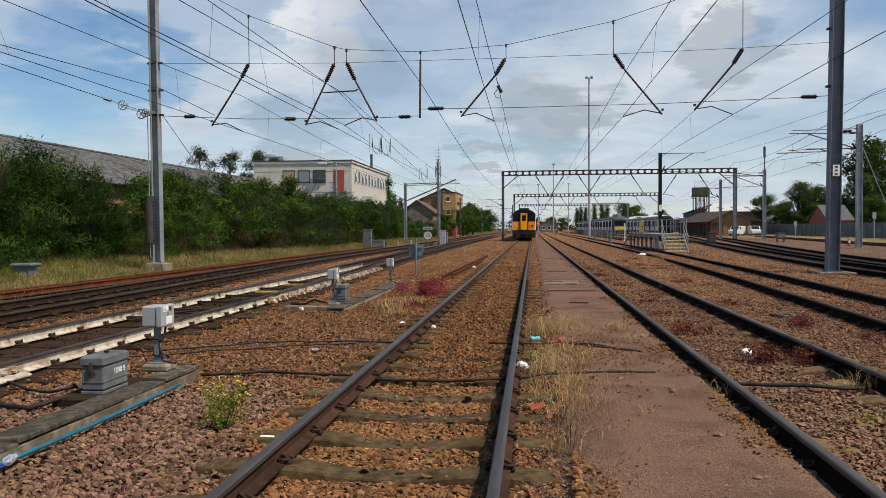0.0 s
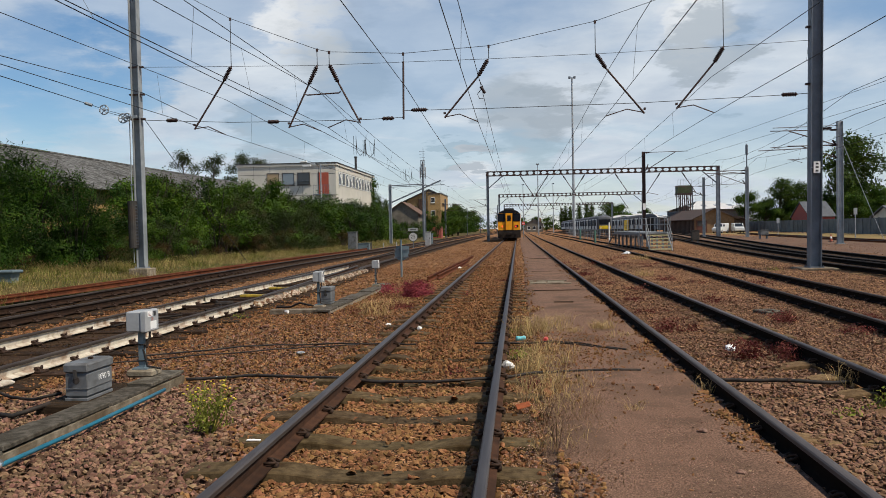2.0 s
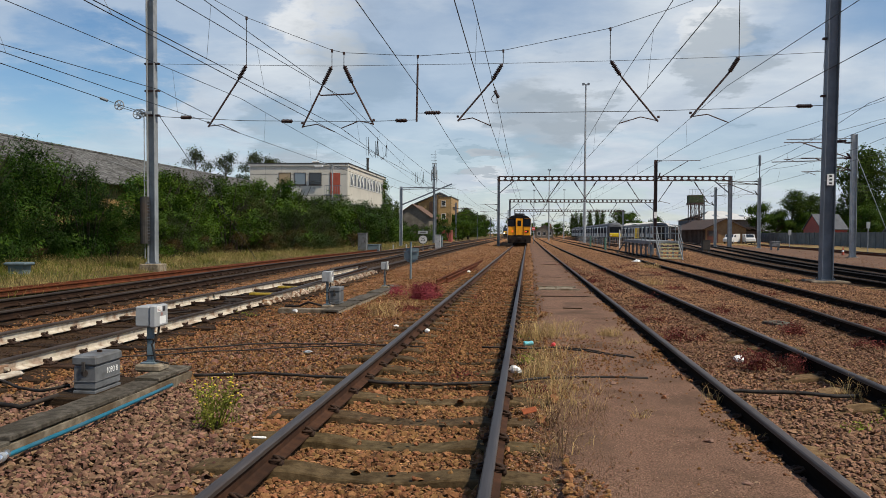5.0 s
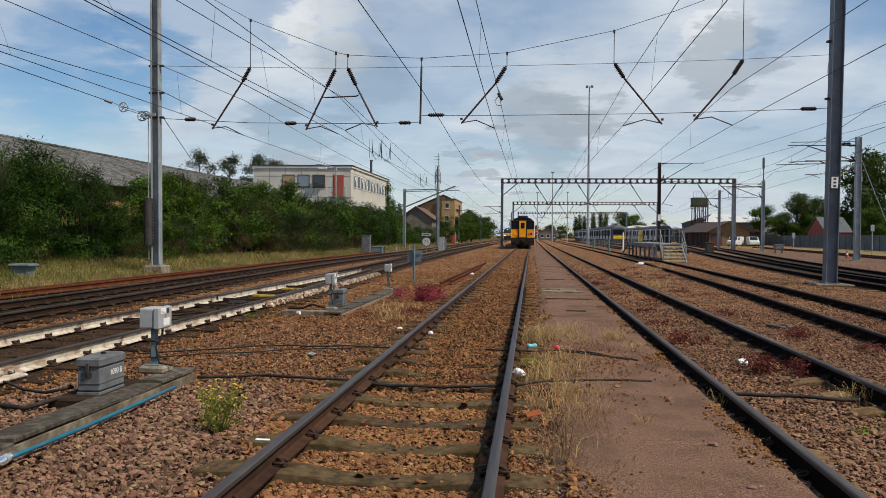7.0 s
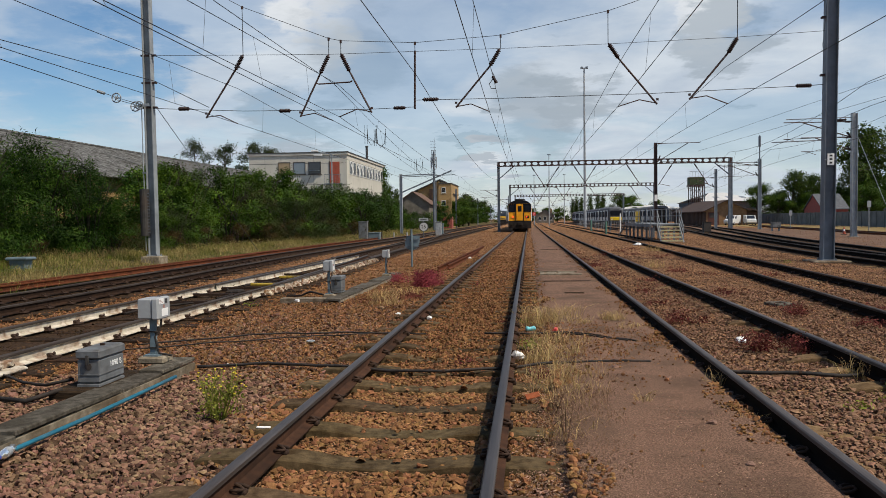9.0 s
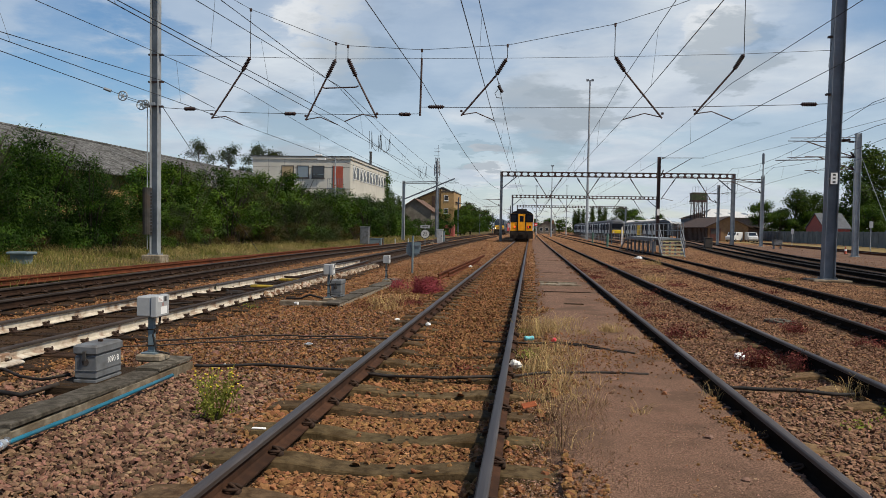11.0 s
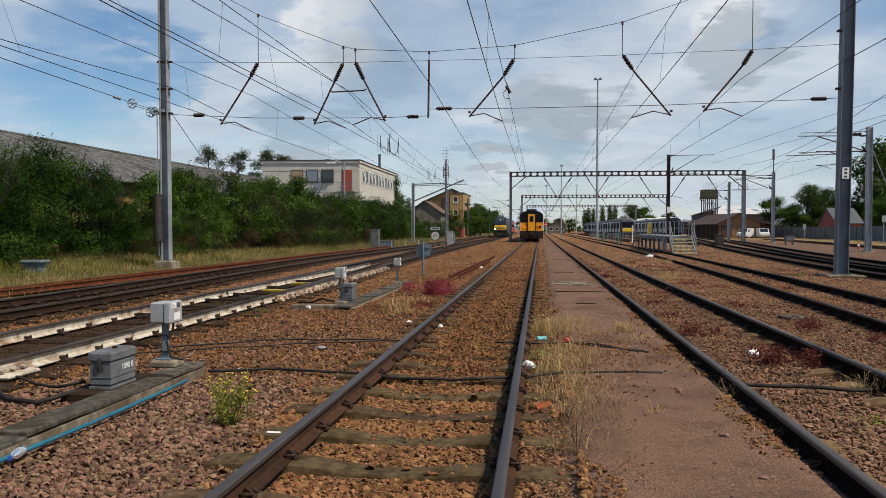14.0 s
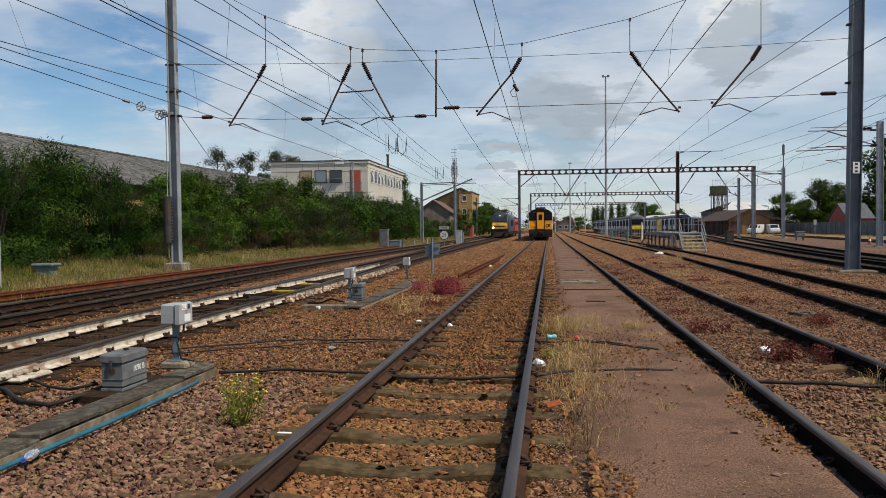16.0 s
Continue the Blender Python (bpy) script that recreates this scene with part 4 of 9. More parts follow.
track("far stabling track in the yard", TRACK_T, 100, 330, head=M_RAILHEAD_DULL)

for x, y0, y1, z in ((-12.30, 3, 35.5, 0.0), (-12.55, 5, 52, 0.02), (-12.42, 30, 68, 0.01)):
    r = thing("spare_rail", "long rusty red spare rail lying beside the line", "rail", "spare rails on the ballast")
    r.matrix_basis = pose(0, 0, z)
    part("rail_foot", Shape().prism(FOOT, [(x + 0.03 * math.sin(y0 + k), y0 + (y1 - y0) * k / 6, 0.02) for k in range(7)]), M_RUST, r)
    part("rail_head", Shape().prism(HEAD, [(x + 0.03 * math.sin(y0 + k), y0 + (y1 - y0) * k / 6, 0.02) for k in range(7)]), M_RUST, r)
old = thing("spare_rail", "second rusty rail lying close beside the sunken one", "rail", "spare rails on the ballast")
part("rail_foot", Shape().prism(FOOT, [(-2.58, 26.0, -0.02), (-2.34, 38.5, -0.02)]), M_RUST, old)
part("rail_head", Shape().prism(HEAD, [(-2.58, 26.0, -0.02), (-2.34, 38.5, -0.02)]), M_RUST, old)
old = thing("spare_rail", "short rusty rail half sunk in ballast beside the siding", "rail", "spare rails on the ballast")
part("rail_foot", Shape().prism(FOOT, [(-2.80, 25.0, -0.02), (-2.45, 44.5, -0.02)]), M_RUST, old)
part("rail_head", Shape().prism(HEAD, [(-2.80, 25.0, -0.02), (-2.45, 44.5, -0.02)]), M_RUST, old)

# the ground is one sheet, finely dented near the tracks
def ground_sheet():
    xs = [-3000, -600, -150, -60, -30] + [-18 + 0.75 * i for i in range(49)] + [30, 60, 150, 600, 3000]
    ys = [-600, -100, -20, 0] + [2 + 0.75 * i for i in range(78)] + [70 + 12 * i for i in range(14)] + [300, 600, 1500, 4000]
    v, f = [], []
    for y in ys:
        for x in xs:
            near = 1.0 if (-18 < x < 18 and 0 < y < 62) else 0.0
            lift = min(1.0, max(0.0, (y - 24) / 14.0)) * 0.045
            lift -= 0.012 * (1.0 - min(1.0, max(0.0, (y - 16) / 8.0))) * near
            lift += (0.006 + 0.034 * min(1.0, max(0.0, (y - 8) / 8.0))) if 1.9 < x < 9.5 and y > 6 else 0.0
            v.append((x, y, -0.035 + lift + near * 0.014 * noise.noise(Vector((x * 0.9, y * 0.9, 0)))))
    n = len(xs)
    for j in range(len(ys) - 1):
        for i in range(n - 1):
            a = j * n + i
            f.append((a, a + 1, a + 1 + n, a + n))
    return raw_mesh("ground", v, f, M_EARTH)


tagged(new("ground", ground_sheet()), "reddish brown stone ballast bed of the railway yard", "ballast", kind="structure")


def path_sheet(x0, x1, y0, y1, z, material, name, label, category, rag=0.12, dx=0.12, dy=0.25, berm=0.0):
    nx, ny = int((x1 - x0) / dx), int((y1 - y0) / dy)
    v, f = [], []
    for j in range(ny + 1):
        y = y0 + (y1 - y0) * j / ny
        for i in range(nx + 1):
            x = x0 + (x1 - x0) * i / nx
            if i in (0, nx):
                x += rag * noise.noise(Vector((y * 0.8, i, 3.0)))
            edge = min(i, nx - i) / 2.0
            h = z + 0.012 * noise.noise(Vector((x * 1.3, y * 1.3, 5))) - (0.07 if edge == 0 else 0.012 if edge < 1 else 0)
            if berm and x > x1 - 0.42:
                h += berm * ((x - x1 + 0.42) / 0.42) ** 1.5
            v.append((x, y, h))
    n = nx + 1
    for j in range(ny):
        for i in range(nx):
            a = j * n + i
            f.append((a, a + 1, a + 1 + n, a + n))
    return tagged(new(name, raw_mesh(name, v, f, material, True)), label, category, kind="structure")


path_sheet(0.18, 1.82, -13, 140, 0.035, M_PATH, "pavement", "smooth pinkish brown grit walking path between tracks", "path", 0.05, berm=0.055)
path_sheet(14.8, 31.2, 30, 150, 0.02, M_YARD, "pavement", "pale pinkish gravel yard surface beside the far tracks", "yard", 0.6, 1.6, 4.0)
path_sheet(31.0, 46.0, 20, 175, 0.03, M_STRAWLAND, "ground", "strip of short dry yellow grass before the fence", "grass", 0.6, 1.6, 4.0)


def verge_sheet():
    """The bank beside the running lines, rising to the bushes."""
    v, f, cols = [], [], (0.0, 0.8, 1.8, 3.5, 6.0, 10.0, 30.0, 90.0)
    rise = (-0.05, 0.06, 0.16, 0.25, 0.32, 0.4, 0.5, 0.5)
    ys = [-10 + 2.0 * i for i in range(60)] + [112, 130, 160, 200, 300, 420]
    for y in ys:
        edge = spline(TRACK_E, y) - 2.1
        for c, r in zip(cols, rise):
            v.append((edge - c, y, r + (0.06 * noise.noise(Vector((c, y * 0.5, 0))) if 0 < c < 20 else 0)))
    n = len(cols)
    for j in range(len(ys) - 1):
        for i in range(n - 1):
            a = j * n + i
            f.append((a + 1, a, a + n, a + n + 1))
    return raw_mesh("ground", v, f, M_VERGE, True)


tagged(new("ground", verge_sheet()), "rough grassy bank with dry yellow and green growth", "bank", kind="structure")

# ---------------------------------------------------------------- loose stones
def stone_forms(count, points, seed, cull=-0.30):
    """Broken stones as hulls of a few points each, without the faces they lie on."""
    rng = random.Random(seed)
    forms = []
    for i in range(count):
        bm = bmesh.new()
        for k in range(points):
            p = Vector((rng.gauss(0, 1), rng.gauss(0, 1), rng.gauss(0, 1))).normalized()
            # squarer than a ball: fracture planes meet in blunt corners
            p = Vector([math.copysign(abs(a) ** 0.80, a) for a in p]) * rng.uniform(0.80, 1.0)
            bm.verts.new(p * 0.5)
        hull = bmesh.ops.convex_hull(bm, input=bm.verts[:])
        loose = [v for v in bm.verts if not v.link_faces]
        bmesh.ops.delete(bm, geom=loose, context='VERTS')
        bmesh.ops.recalc_face_normals(bm, faces=bm.faces[:])
        bm.normal_update()
        under = [f for f in bm.faces if f.normal.z < cull]
        bmesh.ops.delete(bm, geom=under, context='FACES')
        bm.verts.index_update()
        forms.append((np.array([tuple(v.co) for v in bm.verts]), np.array([[v.index for v in f.verts] for f in bm.faces])))
        bm.free()
    return forms


FORMS_NEAR, FORMS_FAR, FORMS_GRIT = stone_forms(28, 15, 3), stone_forms(20, 8, 4), stone_forms(8, 5, 6, -0.1)


def loose_stones(name, pts, sizes, material, rng, flat=0.74, forms=None):
    """Many angular stones as one mesh, each of its own size, shape and turn."""
    verts, loops, nv = [], [], 0
    near = pts[:, 1] < 8.5
    lots = [(np.ones(len(pts), bool), forms)] if forms else [(near, FORMS_NEAR), (~near, FORMS_FAR)]
    for sel, kinds in lots:
        where = np.nonzero(sel)[0]
        pick = rng.integers(0, len(kinds), len(where))
        for k, (fv, ff) in enumerate(kinds):
            ids = where[pick == k]
            n = len(ids)
            if not n:
                continue
            v = fv[None] * np.stack([rng.uniform(0.85, 1.25, n), rng.uniform(0.75, 1.05, n), flat * rng.uniform(0.75, 1.25, n)], 1)[:, None, :]
            v = v * sizes[ids][:, None, None]
            q = rng.normal(size=(n, 4)) * (1.0, 0.16, 0.16, 1.0)
            q /= np.linalg.norm(q, axis=1)[:, None]
            w, x, y, z = q.T
            rot = np.stack([np.stack([1 - 2 * (y * y + z * z), 2 * (x * y - z * w), 2 * (x * z + y * w)], -1),
                            np.stack([2 * (x * y + z * w), 1 - 2 * (x * x + z * z), 2 * (y * z - x * w)], -1),
                            np.stack([2 * (x * z - y * w), 2 * (y * z + x * w), 1 - 2 * (x * x + y * y)], -1)], 1)
            v = np.einsum("nij,nkj->nki", rot, v) + pts[ids][:, None, :]
            verts.append(v.reshape(-1, 3))
            loops.append((ff.reshape(-1)[None] + (nv + len(fv) * np.arange(n))[:, None]).reshape(-1))
            nv += len(fv) * n
    verts, loops = np.concatenate(verts), np.concatenate(loops)
    faces = len(loops) // 3
    me = bpy.data.meshes.new(name)
    me.vertices.add(nv)
    me.vertices.foreach_set("co", verts.reshape(-1))
    me.loops.add(len(loops))
    me.loops.foreach_set("vertex_index", loops)
    me.polygons.add(faces)
    me.polygons.foreach_set("loop_start", np.arange(0, faces * 3, 3))
    me.polygons.foreach_set("use_smooth", np.zeros(faces, dtype=bool))
    me.update(calc_edges=True)
    me.materials.append(material)
    return me


def on_sleeper(x, y, table, y0, phase, step, half):
    cx = np.array([spline(table, a) for a in (5, 10, 15, 20, 25, 30, 40)])
    c = np.interp(y, (5, 10, 15, 20, 25, 30, 40), cx)
    k = np.abs((y - y0 - phase + step / 2) % step - step / 2)
    return (np.abs(x - c) < 1.26) & (k < half), np.abs(np.abs(x - c) - 0.75)


def scatter():
    rng = np.random.default_rng(5)
    P, S = [], []
    for ya, yb, dens, size in ((4.2, 7.5, 1750, 0.046), (7.5, 12, 1250, 0.045), (12, 18, 680, 0.047), (18, 34, 190, 0.056), (34, 60, 34, 0.075), (60, 110, 9, 0.095)):
        xa, xb = -0.77 * yb - 0.4, 0.45 * yb + 0.4
        n = int((yb - ya) * (xb - xa) * dens)
        x, y = rng.uniform(xa, xb, n), rng.uniform(ya, yb, n)
        keep = (x > -0.77 * y - 0.4) & (x < 0.45 * y + 0.4) & (x > -12.2) & (x < 28)
        # stones have spread over the path's edges, most of all where the grass tufts grow
        loose = 0.62 * np.exp(-((y - 10.3) / 1.5) ** 2) * (0.35 + 0.65 * (x < 1.15))
        wob = 0.14 * np.sin(y * 1.7) + 0.08 * np.sin(y * 4.1)
        keep &= ~((x > 0.32 + wob) & (x < 1.60 + 0.8 * wob) & (rng.random(n) > 0.004 + loose))
        keep &= ~((x > 0.0) & (x <= 0.32 + wob) & (rng.random(n) > 0.55))
        keep &= ~((x < -8.2) & (rng.random(n) > 0.45))
        keep &= ~((x < -4.7) & (rng.random(n) > 0.75))
        # little loose stone lies on the sleepers, none in the rails
        laid = np.zeros(n, dtype=bool)
        for table, y0, phase, step, half in ((TRACK_A, 2.0, PHASE_A, STEP_A, 0.150), (TRACK_B, 2.0, 0.35, 0.775, 0.12), (TRACK_C, 4.0, 0.2, 0.775, 0.12), (TRACK_D, 2.0, 0.0, 0.775, 0.13), (TRACK_E, 4.0, 0.3, 0.775, 0.13)):
            on, far = on_sleeper(x, y, table, y0, phase, step, half)
            cover = 0.02 + 0.45 * np.clip((y - 7) / 7, 0, 1) + 0.45 * ((far > 0.34) & (np.abs(x + 0.965) > 0.75))
            cover = cover + (0.42 * np.clip((y - 7.2) / 3, 0, 1) if table is TRACK_A else 0.08 + 0.27 * np.clip((y - 9) / 5, 0, 1))
            keep &= ~(on & (rng.random(n) > cover))
            laid |= on
            keep &= far > 0.075
        keep &= (rng.random(n) > 0.25 * np.array([0.5 + 0.5 * noise.noise(Vector((a * 0.6, b * 0.6, 2))) for a, b in zip(x[::1], y[::1])]))
        x, y, laid = x[keep], y[keep], laid[keep]
        s = size * np.exp(rng.normal(0, 0.30, len(x)))
        lift = 0.076 * ((x > 0.25) & (x < 1.52)) + 0.080 * ((x >= 1.52) & (x < 1.80)) + 0.045 * np.clip((y - 24) / 14, 0, 1)
        lift += (0.004 + 0.034 * np.clip((y - 8) / 8, 0, 1)) * (x > 1.95) * (x < 9.5) * (y > 6.5)
        s = np.where((x > 0.30) & (x < 1.65), 0.62 * s, s)
        low = 0.018 * (np.abs(x + 0.965) < 0.62) * (1 - 1.6 * np.clip((y - 7.5) / 5, 0, 1))
        P.append(np.stack([x, y, rng.uniform(-0.050, -0.016, len(x)) - 0.1 * s + lift - np.where(laid, -0.022, low)], 1))
        S.append(s)
    P, S = np.concatenate(P), np.concatenate(S)
    # fresher, pinker stone has been tipped beside the siding
    rim = np.array([noise.noise(Vector((a * 0.7, b * 0.7, 9))) for a, b in zip(P[:, 0], P[:, 1])])
    share = np.clip((-1.75 + 0.5 * rim - P[:, 0]) / 0.7, 0, 1) * np.clip(1.0 - (P[:, 1] - 7.6 - 1.2 * rim) / 1.6, 0.28, 1) * np.clip((18 - P[:, 1]) / 6, 0, 1)
    pink = (rng.random(len(P)) < share) & (P[:, 0] > -5.0)
    ys = np.array((4, 14, 20, 28, 36, 43, 50, 60, 70, 85, 100, 115, 130), float)
    oily = np.zeros(len(P), dtype=bool)
    for table in (TRACK_D, TRACK_E, TRACK_F, TRACK_G):
        oily |= np.abs(P[:, 0] - np.interp(P[:, 1], ys, [spline(table, a) for a in ys])) < 0.95 + 0.2 * rim
    tagged(new("ballast_stones", loose_stones("ballast_stones", P[oily], S[oily], M_STONEOILY, rng)), "dark oily crushed stones in the running lines", "ballast", kind="stuff")
    pink = pink & ~oily
    dull = ~pink & ~oily
    pale = dull & (P[:, 0] > 1.75 + 0.2 * rim)
    dull &= ~pale
    tagged(new("ballast_stones", loose_stones("ballast_stones", P[pale], S[pale] * 0.94, M_STONEPALE, rng, 0.55)), "paler dusty crushed stones of the yard tracks", "ballast", kind="stuff")
    tagged(new("ballast_stones", loose_stones("ballast_stones", P[dull], S[dull], M_STONE, rng)), "loose angular rust brown crushed stones between the sleepers", "ballast", kind="stuff")
    P[pink, 2] += 0.012
    tagged(new("ballast_stones", loose_stones("ballast_stones", P[pink], S[pink] * 1.02, M_STONEPINK, rng)), "fresher pinkish crushed stones tipped beside the siding", "ballast", kind="stuff")


scatter()


def oily_strip(table, label, first=4.0):
    """The stained bed between a line's rails, ragged along both edges."""
    v, f = [], []
    ys = [y for y in [4 + 0.5 * i for i in range(160)] + [84 + 3 * i for i in range(40)] if first <= y <= max(150, 160 - first)]
    for y in ys:
        c = spline(table, y)
        for k, x in enumerate((-1.25, -1.05, -0.5, 0.0, 0.5, 1.05, 1.25)):
            edge = k in (0, 6)
            base = -0.035 + min(1.0, max(0.0, (y - 24) / 14.0)) * 0.045
            v.append((c + x + 0.2 * noise.noise(Vector((y * 0.9, k, 1))), y, base + (-0.05 if edge else 0.020 + 0.012 * noise.noise(Vector((x, y * 0.9, 4))))))
    for j in range(len(ys) - 1):
        for i in range(6):
            a = j * 7 + i
            f.append((a, a + 1, a + 8, a + 7))
    tagged(new("ground", raw_mesh("ground", v, f, M_OILBED, True)), label, "ballast", kind="structure")


oily_strip(TRACK_D, "oil-stained dark ballast between white painted rails")
oily_strip(TRACK_E, "oil-stained dark ballast of the verge side line")
oily_strip(TRACK_F, "dark dirty ballast of the yard track behind the mast", 20.0)
oily_strip(TRACK_G, "dark dirty ballast of the track towards the depot", 22.0)


def path_grit():
    rng = np.random.default_rng(9)
    n = 52000
    y = 4.2 + 11 * rng.random(n) ** 1.9
    x = rng.uniform(-0.12, 1.85, n)
    edge = np.minimum(np.abs(x - 0.12), np.abs(x - 1.72))
    near = np.exp(-edge / 0.20)
    thin = np.array([noise.noise(Vector((a * 1.6, b * 1.1, 7))) for a, b in zip(x, y)])
    keep = rng.random(n) < 0.62 + 0.38 * near + 0.5 * thin
    x, y, near = x[keep], y[keep], near[keep]
    s = (0.0085 + 0.015 * near * rng.random(len(x))) * np.exp(rng.normal(0, 0.35, len(x)))
    pts = np.stack([x, y, np.where((x > 0.25) & (x < 1.66), 0.037, 0.0 - 0.01 * (x < 0.2))], 1)
    return loose_stones("path_grit", pts, s, M_GRIT, rng, 0.6, FORMS_GRIT)


tagged(new("path_grit", path_grit()), "small loose grit scattered on the walking path", "grit", kind="stuff")

# ---------------------------------------------------------------- overhead line
SPAN_Y = 28.7


def h_mast(name, label, height, width=0.30, depth=0.30, material=M_GALV, plinth=0.45, plinth_h=0.25, group="overhead line masts"):
    """A steel H-section mast on a concrete foot, standing at its own origin."""
    t = thing(name, label, "mast", group)
    s = Shape()
    w, d, k = width / 2, depth / 2, 0.022
    g = 0.010
    sec = [(-w, -d), (-w + k, -d), (-w + k, -g), (w - k, -g), (w - k, -d), (w, -d), (w, d), (w - k, d), (w - k, g), (-w + k, g), (-w + k, d), (-w, d)]
    s.loft([[(a, b, z) for a, b in sec] for z in (0.0, height)])
    part("column", s, material, t)
    p = Shape().box(-w - 0.06, w + 0.06, -d - 0.06, d + 0.06, 0.0, 0.03)
    for sx in (-1, 1):
        for sy in (-1, 1):
            p.tube([(sx * (w + 0.03), sy * (d + 0.03), 0.0), (sx * (w + 0.03), sy * (d + 0.03), 0.08)], 0.018, 6)
    part("base_plate", p, material, t)
    if plinth:
        part("plinth", Shape().box(-plinth, plinth, -plinth, plinth, -plinth_h, 0.0, bev=0.03), M_CONCRETE, t, "weathered concrete foot")
    return t


def insulator(a, b, parent, n=9, r=0.075, name="insulator"):
    """A brown ribbed insulator from a to b."""
    a, b = Vector(a), Vector(b)
    pts, rad = [a], [0.02]
    for i in range(n):
        for o, q in ((0.12, 0.050), (0.38, r), (0.62, r), (0.88, 0.050)):
            pts.append(a.lerp(b, 0.08 + 0.84 * (i + o) / n))
            rad.append(q)
    pts.append(b)
    rad.append(0.02)
    return part(name, Shape().tube(pts, 0.02, 10, ends=rad), M_PORCELAIN, parent, "brown ribbed porcelain insulator", True)


def wire_part(name, pts, r, parent, material=None, n=5, label=""):
    return part(name, Shape().tube(pts, r, n), material or M_WIRE, parent, label)


# the two span masts, raked away from the tracks
mast_l = h_mast("overhead_mast", "tall galvanised H-section mast in long verge grass", 12.2, 0.30, 0.30, M_GALVMID, 0.36, 0.35)
mast_l.matrix_basis = pose(-13.80, SPAN_Y, 0.38, 0, -0.4, 0)
mast_r = h_mast("overhead_mast", "tall blue-grey steel mast on a flat concrete pad", 12.2, 0.375, 0.375, M_GALVDARK, 0.62, 0.10)
mast_r.matrix_basis = pose(10.10, SPAN_Y, 0.06, 0, 0.75, 0)
# number plate of the mast: unreadable marks as bars
pl = part("number_plate", Shape().box(-0.11, 0.11, -0.205, -0.19, 3.22, 3.60), M_LABEL, mast_r, "white number plate with dark marks")
for z in (3.26, 3.38, 3.50):
    part("mark", Shape().box(-0.045, 0.045, -0.210, -0.2055, z, z + 0.06), M_INK, pl)
for z in (6.22, 8.15):
    part("wire_bracket", Shape().box(-0.32, -0.19, -0.08, 0.08, z, z + 0.06), M_BROWNSTEEL, mast_r)
part("strap", Shape().box(-0.205, 0.205, -0.202, -0.189, 3.38, 3.40), M_GALV, mast_r)
# balance weights and their wheels on the mast by the verge
weights = part("balance_weight", Shape().tube([(-0.24, -0.14, 0.75), (-0.24, -0.14, 2.48)], 0.17, 14), M_IRON, mast_l, "stack of dark iron balance weights")
for i in range(13):
    part("weight_slot", Shape().box(-0.12, -0.04, -0.22, -0.12, 0.86 + i * 0.12, 0.89 + i * 0.12), M_GALVDARK, weights)
part("guide_rod", Shape().tube([(-0.24, -0.14, 0.2), (-0.24, -0.14, 5.6)], 0.018, 6), M_GALV, mast_l)
for zc in (3.05, 5.55):
    part("rod_bracket", Shape().box(-0.28, -0.13, -0.17, -0.11, zc, zc + 0.05), M_GALVDARK, mast_l)


def pulley(cx, cy, cz, r, parent):
    s = Shape()
    ring = [(cx + r * math.cos(a * math.pi / 12), cy, cz + r * math.sin(a * math.pi / 12)) for a in range(25)]
    s.tube(ring, 0.022, 6)
    for a in range(6):
        s.tube([(cx, cy, cz), (cx + r * math.cos(a * math.pi / 3), cy, cz + r * math.sin(a * math.pi / 3))], 0.014, 5)
    s.tube([(cx, cy - 0.05, cz), (cx, cy + 0.05, cz)], 0.05, 8)
    return part("tension_wheel", s, M_GALV, parent, "spoked steel tensioning wheel")


pulley(-0.42, -0.26, 5.50, 0.17, mast_l)
pulley(-0.24, -0.30, 5.53, 0.14, mast_l)
part("pulley_bracket", Shape().bar((-0.2, -0.25, 5.52), (0.1, -0.25, 5.55), 0.05, 0.10), M_GALV, mast_l)
for zc, nm in ((7.35, "wire_bracket"), (6.35, "wire_bracket"), (5.45, "wire_bracket")):
    part(nm, Shape().box(-0.26, 0.30, -0.06, 0.06, zc, zc + 0.06), M_BROWNSTEEL, mast_l)
stay = thing("stay_wire", "thin steel stay wire running down to the verge", "wire")
wire_part("stay", [(-13.6, SPAN_Y, 5.9), (-11.9, SPAN_Y + 6.0, 0.35)], 0.012, stay)

# the head span: three cross wires with hanging insulated arms
span = thing("head_span", "head span of thin cross wires with brown insulators", "overhead line")


def cross(x, z):
    return (x, SPAN_Y, z)


TOP = [(-13.95, 11.5), (-11.36, 10.0), (-10.24, 9.39), (-7.06, 8.15), (-6.62, 8.05), (-3.94, 7.89), (-0.89, 8.04), (2.80, 8.74), (4.81, 9.36), (7.15, 10.2), (10.3, 11.4)]
MID = [(-13.8, 7.76), (-10.24, 7.66), (-7.06, 7.58), (-3.94, 7.58), (-0.92, 7.58), (2.80, 7.61), (7.15, 7.69), (10.1, 7.80)]
wire_part("top_cross_wire", [cross(*p) for p in TOP], 0.010, span)
wire_part("upper_cross_wire", [cross(*p) for p in MID], 0.008, span)
wire_part("lower_cross_wire", [cross(*p) for p in ((-13.7, 5.83), (-12.9, 5.78), (-10.28, 5.64), (-7.75, 5.60), (-5.57, 5.58), (-4.0, 5.62))], 0.011, span)
wire_part("lower_cross_wire", [cross(*p) for p in ((-3.94, 5.86), (-0.82, 5.84), (4.24, 5.86), (9.2, 5.97), (9.95, 6.0))], 0.011, span)
for xa, xb, z in ((-12.75, -12.30, 5.78), (-8.95, -8.50, 5.61), (-4.75, -4.30, 5.60), (-3.70, -3.10, 5.87), (9.05, 9.60, 5.98)):
    insulator(cross(xa, z), cross(xb, z), span, 8, 0.075)
